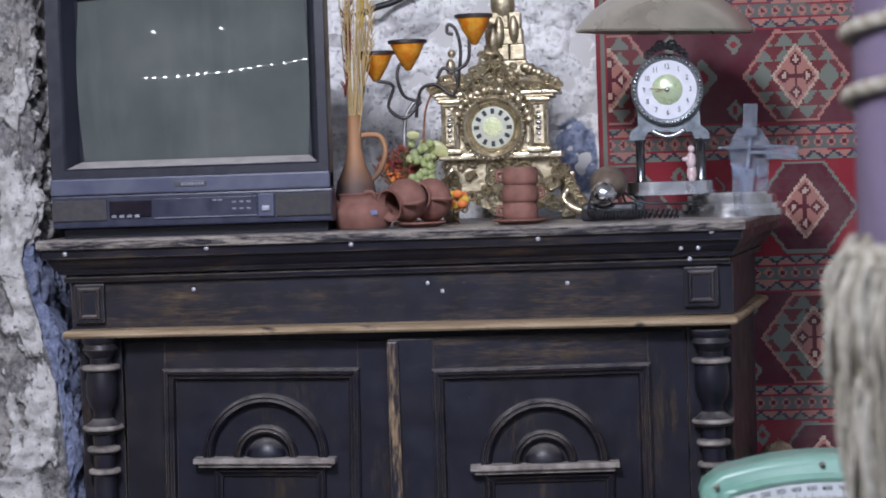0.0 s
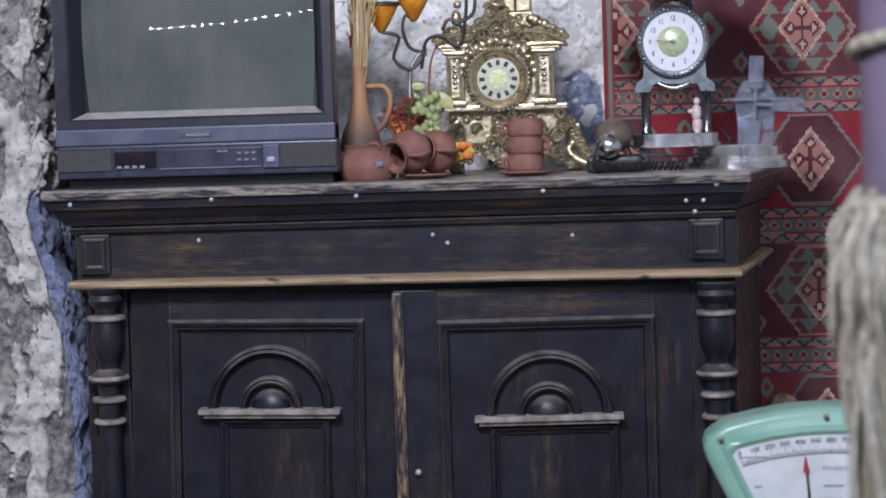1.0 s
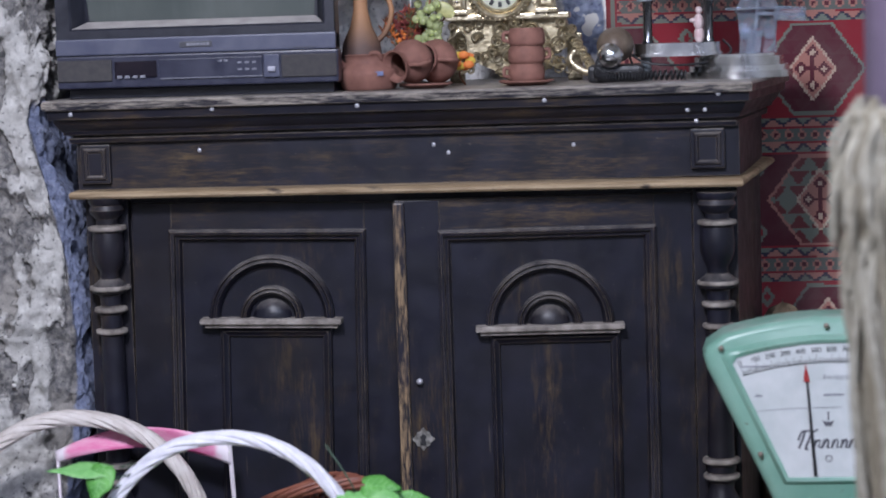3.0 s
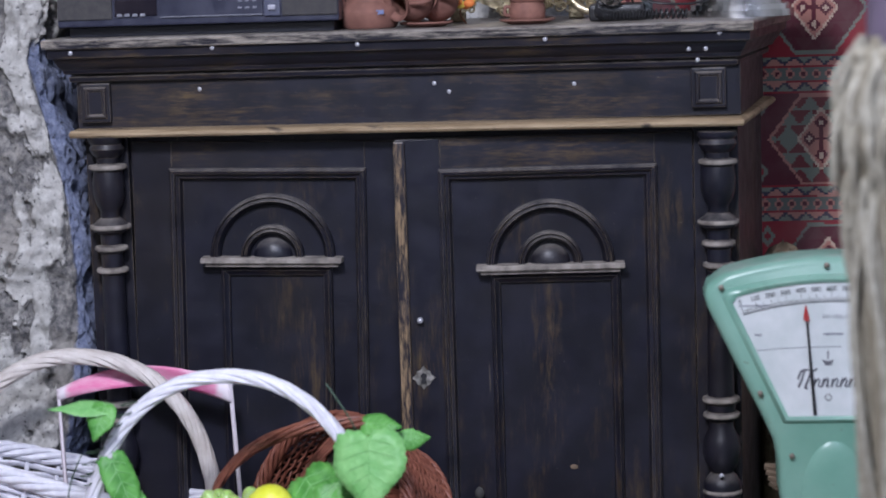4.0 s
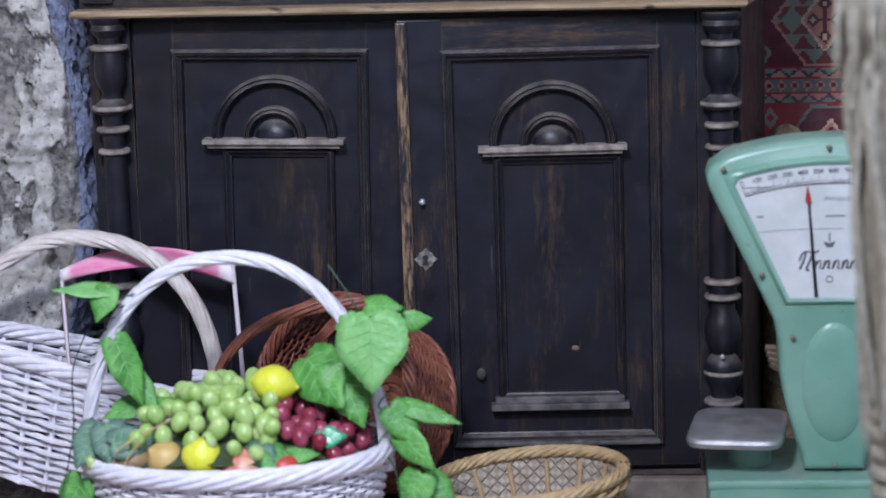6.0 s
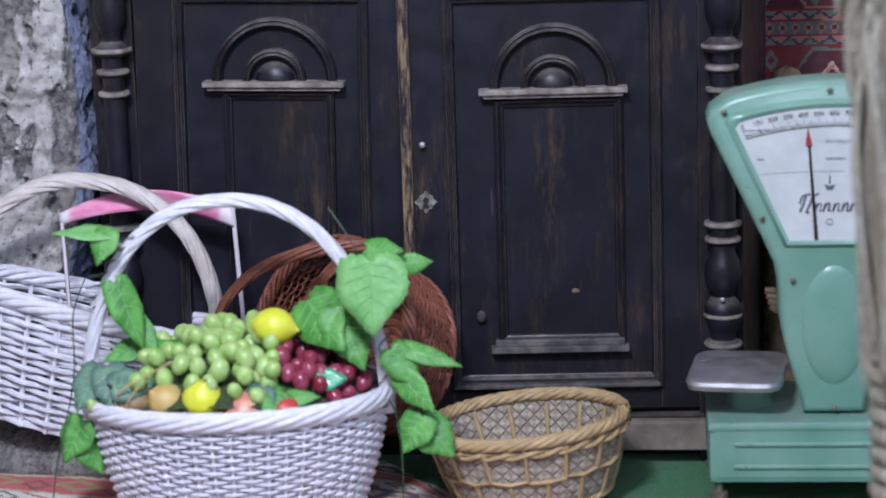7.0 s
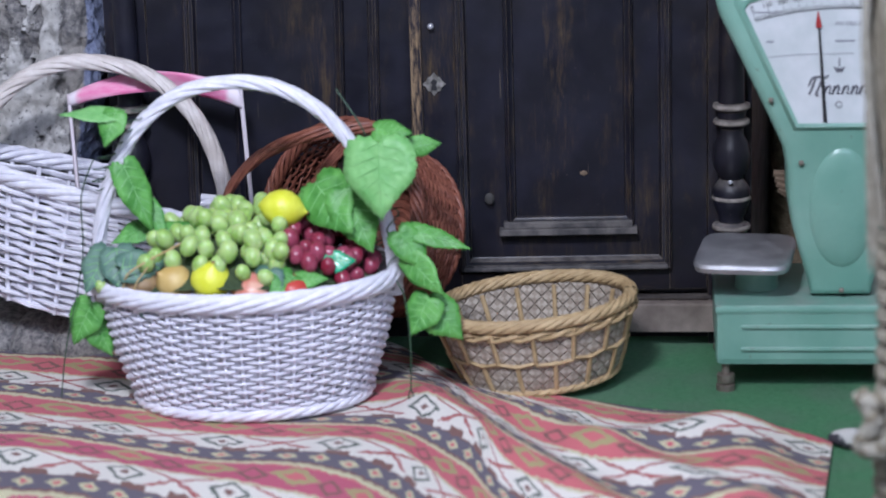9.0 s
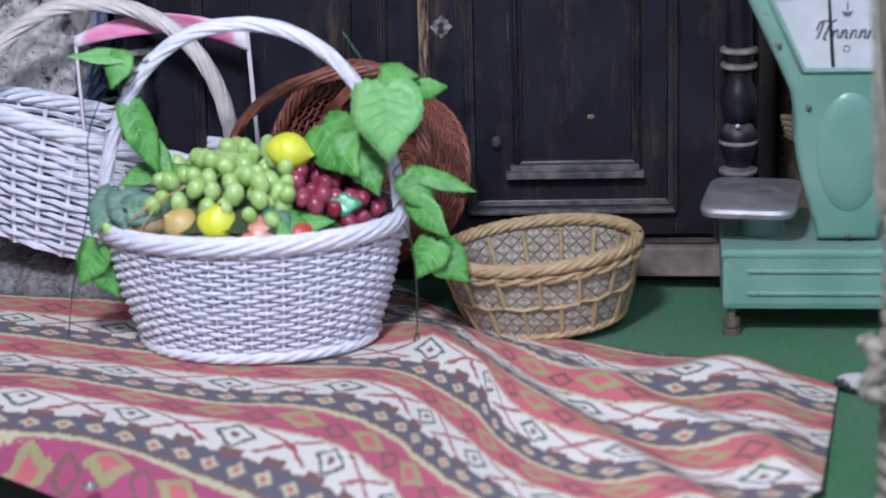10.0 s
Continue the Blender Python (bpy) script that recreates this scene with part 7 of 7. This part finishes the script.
for x0, x1, z, h in ((0.715, 0.748, 0.573, 0.003), (0.600, 0.612, 0.573, 0.003), (0.575, 0.625, 0.6235, 0.002)):
    part("print_bar", boxed(x0, x1, -0.2042, -0.2034, z, z + h), GREY_PRINT, face)
# the maker's name, as slanted pen strokes
def pen(points, w):
    part("maker_stroke", tube(smooth_path([(x + 0.22 * (z - 0.484), -0.2042, z) for x, z in points], 5), w, 5), BARINK, face)


pen([(0.668, 0.498), (0.671, 0.511), (0.680, 0.514), (0.690, 0.512), (0.697, 0.516)], 0.0016)
pen([(0.676, 0.513), (0.675, 0.498), (0.672, 0.484)], 0.0021)
pen([(0.688, 0.513), (0.686, 0.498), (0.683, 0.484), (0.688, 0.482)], 0.0021)
for k, x in enumerate((0.697, 0.711, 0.727, 0.742, 0.756, 0.770)):
    pen([(x, 0.484), (x + 0.001, 0.498)], 0.0019)
    pen([(x + 0.001, 0.490), (x + 0.005, 0.4985), (x + 0.0085, 0.494), (x + 0.008, 0.486), (x + 0.012, 0.485)], 0.0012 + 0.0005 * (k % 2))
bm = prism(bmesh.new(), [(0.712, 0.531), (0.722, 0.528), (0.732, 0.531), (0.727, 0.521), (0.717, 0.521)], -0.2042, -0.203)
box(bm, 0.7208, 0.7232, -0.2042, -0.203, 0.531, 0.546)
part("maker_emblem", bm, BARINK, face)
part("stamp", lathe(bmesh.new(), [(0.0045, -0.0005), (0.006, -0.0005), (0.006, 0.0005), (0.0045, 0.0005)], Matrix.Translation((0.722, -0.2040, 0.466)) @ Matrix.Rotation(radians(90), 4, "X"), 20), BARINK, face)
sweepline = smooth_path([(0.60, -0.2040, 0.548), (0.66, -0.2040, 0.552), (0.745, -0.2040, 0.553)])
part("dial_line", tube(sweepline, 0.0005, 4), GREY_PRINT, face)
ndl = part("needle", prism(bmesh.new(), [(0.7025, 0.436), (0.6965, 0.436), (0.6855, 0.600), (0.6890, 0.600)], -0.2075, -0.2060), INK, sl, "black needle with a red tip")
part("needle_tip", prism(bmesh.new(), [(0.6820, 0.598), (0.6920, 0.598), (0.6905, 0.606), (0.6853, 0.628), (0.6818, 0.606)], -0.2078, -0.2058), plain("red_tip", (0.35, 0.03, 0.03), (0.42, 0.05, 0.05), 90, 0.4), ndl)
for x, z in ((0.545, 0.657), (SX - 0.010, 0.692), (0.660, 0.366), (2 * SX - 0.660, 0.366), (SX, 0.140), (0.608, 0.475)):
    part("screw", ball(bmesh.new(), (x, -0.207, z), 0.005, 10, 6, (1, 0.6, 1)), SCREW, sl, smooth=60)
# the head and neck stand on the front half of the base
grow = Matrix.Translation(EYE) @ Matrix.Scale(3.7 / 3.8, 4) @ Matrix.Translation(-Vector(EYE))
to_world = Matrix.Translation(sl.location)
for ob in sl.children_recursive:
    ob.data.transform(to_world.inverted() @ grow @ to_world)
base = part("base", boxed(0.513, 0.949, -0.345, -0.075, 0.048, 0.150, 0.012), MINT, sl)
part("base_lip", boxed(0.511, 0.951, -0.347, -0.073, 0.138, 0.154, 0.006), MINT, sl)
for z in (0.075, 0.114):
    part("ridge", boxed(0.555, 0.92, -0.3495, -0.340, z, z + 0.006, 0.002), MINT, base)
for x in (0.530, 0.93):
    for y in (-0.325, -0.095):
        part("foot", turned([(0.0, 0.0), (0.016, 0.0), (0.016, 0.010), (0.011, 0.012), (0.015, 0.015), (0.015, 0.028), (0.007, 0.030), (0.006, 0.050), (0.0, 0.050)], (x, y, 0.0), 14), SCREW, sl, "dark threaded foot", smooth=40)
part("seat_plate", lathe(bmesh.new(), [(0.0, 0.006), (0.030, 0.006), (0.033, 0.0)], Matrix.Translation((SX, -0.225, 0.153)), 24), STEEL, sl, smooth=40)
tray = Matrix.Translation((0.566, -0.232, 0.0)) @ Matrix.Rotation(radians(-7), 4, "Z")
bm = bmesh.new()
k = 40
lps = []
for o, z in ((-0.010, 0.205), (0.0, 0.206), (0.002, 0.214), (0.0, 0.220), (-0.004, 0.2225)):
    ring = []
    for i in range(k):
        a = 2 * math.pi * (i + 0.5) / k
        c, s = math.cos(a), math.sin(a)
        ring.append(bm.verts.new(tray @ Vector(((0.080 + o) * math.copysign(abs(c) ** 0.32, c), (0.108 + o) * math.copysign(abs(s) ** 0.32, s), z))))
    lps.append(ring)
for a, b in zip(lps, lps[1:]):
    for i in range(k):
        bm.faces.new((a[i], a[(i + 1) % k], b[(i + 1) % k], b[i]))
bm.faces.new(lps[0][::-1]), bm.faces.new(lps[-1])
part("weighing_plate", bm, plain("dull_steel_plate", (0.40, 0.40, 0.42), (0.55, 0.55, 0.56), 30, 0.40, 0.75, bump=0.2), sl, "dull steel weighing plate", smooth=30)
part("plate_column", turned([(0.0, 0.150), (0.038, 0.150), (0.036, 0.18), (0.030, 0.19), (0.030, 0.206), (0.0, 0.206)], (0.585, -0.225, 0), 24), MINT, sl, smooth=40)

# ---- odds and ends by the cabinet ----
plank = thing("floor_plank", (0.42, -0.055, 0.0), "weathered grey-brown plank on low bearers along the cabinet base", "plank")
part("board", boxed(0.24, 0.64, -0.095, -0.068, 0.030, 0.084, 0.004), plain("grey_plank", (0.15, 0.12, 0.10), (0.30, 0.25, 0.21), 18, 0.85), plank)
for x in (0.27, 0.60):
    part("bearer", boxed(x - 0.025, x + 0.025, -0.092, -0.070, 0.0, 0.0305, 0.002), FLOOR, plank)
bm = bmesh.new()
rings = []
for z, r in ((0.0, 0.055), (0.2, 0.05), (0.45, 0.05), (0.56, 0.050), (0.625, 0.040), (0.648, 0.025), (0.655, 0.01)):
    rings.append([bm.verts.new((0.682 + (r + 0.010 * noise.noise(Vector((i * 0.7, z * 5, 2)))) * math.cos(2 * math.pi * i / 20), 0.36 + r * math.sin(2 * math.pi * i / 20), z + (0.02 * noise.noise(Vector((i * 0.9, 1, 4))) if z > 0.55 else 0))) for i in range(20)])
for a, b in zip(rings, rings[1:]):
    for i in range(20):
        bm.faces.new((a[i], a[(i + 1) % 20], b[(i + 1) % 20], b[i]))
bm.faces.new(rings[-1])
single("wooden_log", bm, plain("rotten_wood", (0.14, 0.10, 0.06), (0.30, 0.23, 0.15), 50, 0.9, bump=0.8, fine=120, dist=0.006), "upright log of pale crumbling wood against the rug", "log", smooth=50)
st = thing("kindling", (0.84, 0.02, 0.0), "few bent split sticks leaning beside the cabinet", "sticks")
for k in range(4):
    part("stick", tube(smooth_path([(0.84 + 0.015 * k, 0.02 * k, 0.0), (0.74 + 0.010 * k, 0.01 * k, 0.20 - 0.01 * k), (0.66, 0.0, 0.288 - 0.011 * k), (0.623 + 0.003 * k, 0.0, 0.301 - 0.010 * k)], 5), [0.008] * 13 + [0.0065] * 3, 6), BARE_WOOD, st)
for x in (-0.541, 0.5475):
    part("column_block", boxed(x - 0.042, x + 0.042, -0.066, -0.0205, 0.0, 0.0718, 0.002), WOOD_V, cab)
# stones at the pier's foot
for k in range(9):
    c = Vector((-0.97 + 0.085 * k, -0.075 - 0.04 * math.sin(2.1 * k), 0.012))
    bm = ball(bmesh.new(), c, 0.072, 18, 12, (1.0, 1.1 + 0.2 * math.sin(k), 0.72 if k < 5 else 0.6))
    for vtx in bm.verts:
        vtx.co += 0.014 * noise.noise_vector(vtx.co * 22)
    part("footing_stone", bm, STONE, pier, smooth=60)

# ---- post with rope ----
n = Net("hemp_rope")
fuzz = n.noise(60, 5)
col = n.mix(n.ramp(fuzz, 0.35, 0.65), (0.23, 0.212, 0.165), (0.38, 0.355, 0.285))
col = n.mix(n.math("MULTIPLY", n.ramp(n.random(), 0.55, 1.0), 0.75), col, (0.15, 0.12, 0.07))
n.bump(n.noise(260, 3), 0.8, 0.004)
ROPE = n.done(col, 0.95)
LILAC = plain("lilac_cloth", (0.10, 0.076, 0.115), (0.14, 0.105, 0.155), 24, 0.9, bump=0.5, fine=320)
RX, RY = 0.766, -1.2
po = thing("rope_post", (RX, RY, 0.0), "post covered in lilac cloth and bound with pale hemp rope", "post")
part("pole", turned([(0.0, 0.0), (0.055, 0.0), (0.055, 0.55), (0.064, 0.90), (0.071, 1.1), (0.071, 2.2), (0.0, 2.2)], (RX, RY, 0), 28), LILAC, po, smooth=60)


def twisted_rope(pts, r, name, turns=60):
    """Three yarns laid round one another."""
    path = smooth_path(pts, 10)
    for s in range(3):
        out = []
        for k, q in enumerate(path):
            d = (path[min(k + 1, len(path) - 1)] - path[max(k - 1, 0)]).normalized()
            a = d.cross(Vector((0.2, 0.9, 0.1))).normalized()
            b = d.cross(a)
            ph = k * 0.9 + 2.094 * s
            out.append(q + 0.55 * r * (math.cos(ph) * a + math.sin(ph) * b))
        part(name, tube(out, r * 0.62, 6), ROPE, po, smooth=60)


def wind(z0, z1, turns, r, rope):
    pts = [(RX + r * math.cos(a), RY + r * math.sin(a), z0 + (z1 - z0) * a / (2 * math.pi * turns)) for a in (2 * math.pi * turns * k / (14 * turns) for k in range(14 * turns + 1))]
    twisted_rope(pts, rope, "rope")


wind(1.245, 1.40, 2, 0.078, 0.009)
wind(0.955, 0.985, 3, 0.080, 0.009)
wind(1.07, 1.095, 2, 0.080, 0.010)
wind(0.0, 0.86, 34, 0.056, 0.0125)
twisted_rope([(RX - 0.09, RY - 0.04, 0.30), (RX - 0.075, RY - 0.06, 0.27), (RX - 0.09, RY - 0.05, 0.235), (RX - 0.06, RY - 0.07, 0.24), (RX - 0.05, RY - 0.07, 0.30), (RX - 0.085, RY - 0.05, 0.29)], 0.012, "knot")
for k in range(150):
    # the frayed skirt over the binding
    a = math.pi + rnd.uniform(-0.5, 2.0)
    c, d = math.cos(a), math.sin(a)
    z0, out = rnd.uniform(1.05, 1.115), rnd.uniform(0.083, 0.117)
    pts = [(RX + 0.076 * c, RY + 0.076 * d, z0), (RX + 0.8 * out * c, RY + 0.8 * out * d, z0 - 0.02), (RX + out * c, RY + out * d, z0 - rnd.uniform(0.05, 0.075)), (RX + 0.95 * out * c + rnd.uniform(-0.01, 0.01), RY + 0.95 * out * d, z0 - rnd.uniform(0.09, 0.15))]
    path = smooth_path(pts, 4)
    part("frayed_yarn", tube(path, [0.0042] * (len(path) - 2) + [0.003, 0.001], 5), ROPE, po, smooth=60)
for k in range(110):
    # long loose strands below it
    a = math.pi + rnd.uniform(-0.45, 1.9)
    r = rnd.uniform(0.066, 0.090)
    x, y = RX + r * math.cos(a), RY + r * math.sin(a)
    z0, z1 = rnd.uniform(0.93, 1.0), rnd.uniform(0.42, 0.86)
    pts = [(x, y, z0), (x + rnd.uniform(-0.016, 0.008), y - 0.006, z0 - 0.06), (x + rnd.uniform(-0.012, 0.012), y - 0.004, (z0 + z1) / 2), (x + rnd.uniform(-0.012, 0.014) + 0.012, y, z1)]
    path = smooth_path(pts, 5)
    part("loose_strand", tube(path, [0.005 * rnd.uniform(0.6, 1.1)] * (len(path) - 1) + [0.0012], 5), ROPE, po, smooth=60)

# ---- string of bulbs across the room, behind the camera ----
GLOW = bpy.data.materials.new("lit_bulb")
GLOW.use_nodes = True
GLOW.node_tree.nodes["Principled BSDF"].inputs["Emission Color"].default_value = (1.0, 0.96, 0.9, 1)
GLOW.node_tree.nodes["Principled BSDF"].inputs["Emission Strength"].default_value = 150.0
sg = thing("string_lights", (0.0, -5.6, 2.5), "string of small lit bulbs hung across the room", "string lights")
path = [(-1.98 + 0.115 * k + 0.02 * math.sin(5 * k), -5.6, 1.635 + 0.00105 * k * k) for k in range(17)]
part("cable", tube(smooth_path([(-3.6, -5.6, 2.3), (-2.8, -5.6, 1.85)] + path + [(1.2, -5.6, 2.1), (3.6, -5.6, 2.7)], 4), 0.004, 5), INK, sg)
for x, y, z in path:
    b = part("bulb", ball(bmesh.new(), (x, y, z - 0.026), 0.0115, 12, 8, (1, 1, 1.15)), GLOW, sg, smooth=70)
    part("socket", turned([(0.0, 0.0), (0.010, 0.0), (0.010, 0.03), (0.0, 0.03)], (x, y, z - 0.014), 8), INK, b)
for x in (-1.9, -1.12):
    hb = thing("hanging_bulb", (x, -5.6, 2.35), "single lit bulb hanging on a cord", "lamp", "hanging bulbs")
    part("bulb", ball(bmesh.new(), (x, -5.6, 2.39), 0.014, 12, 8, (1, 1, 1.15)), GLOW, hb, smooth=70)
    part("cord", tube([(x, -5.6, 2.41), (x, -5.6, 2.999)], 0.004, 5), INK, hb)
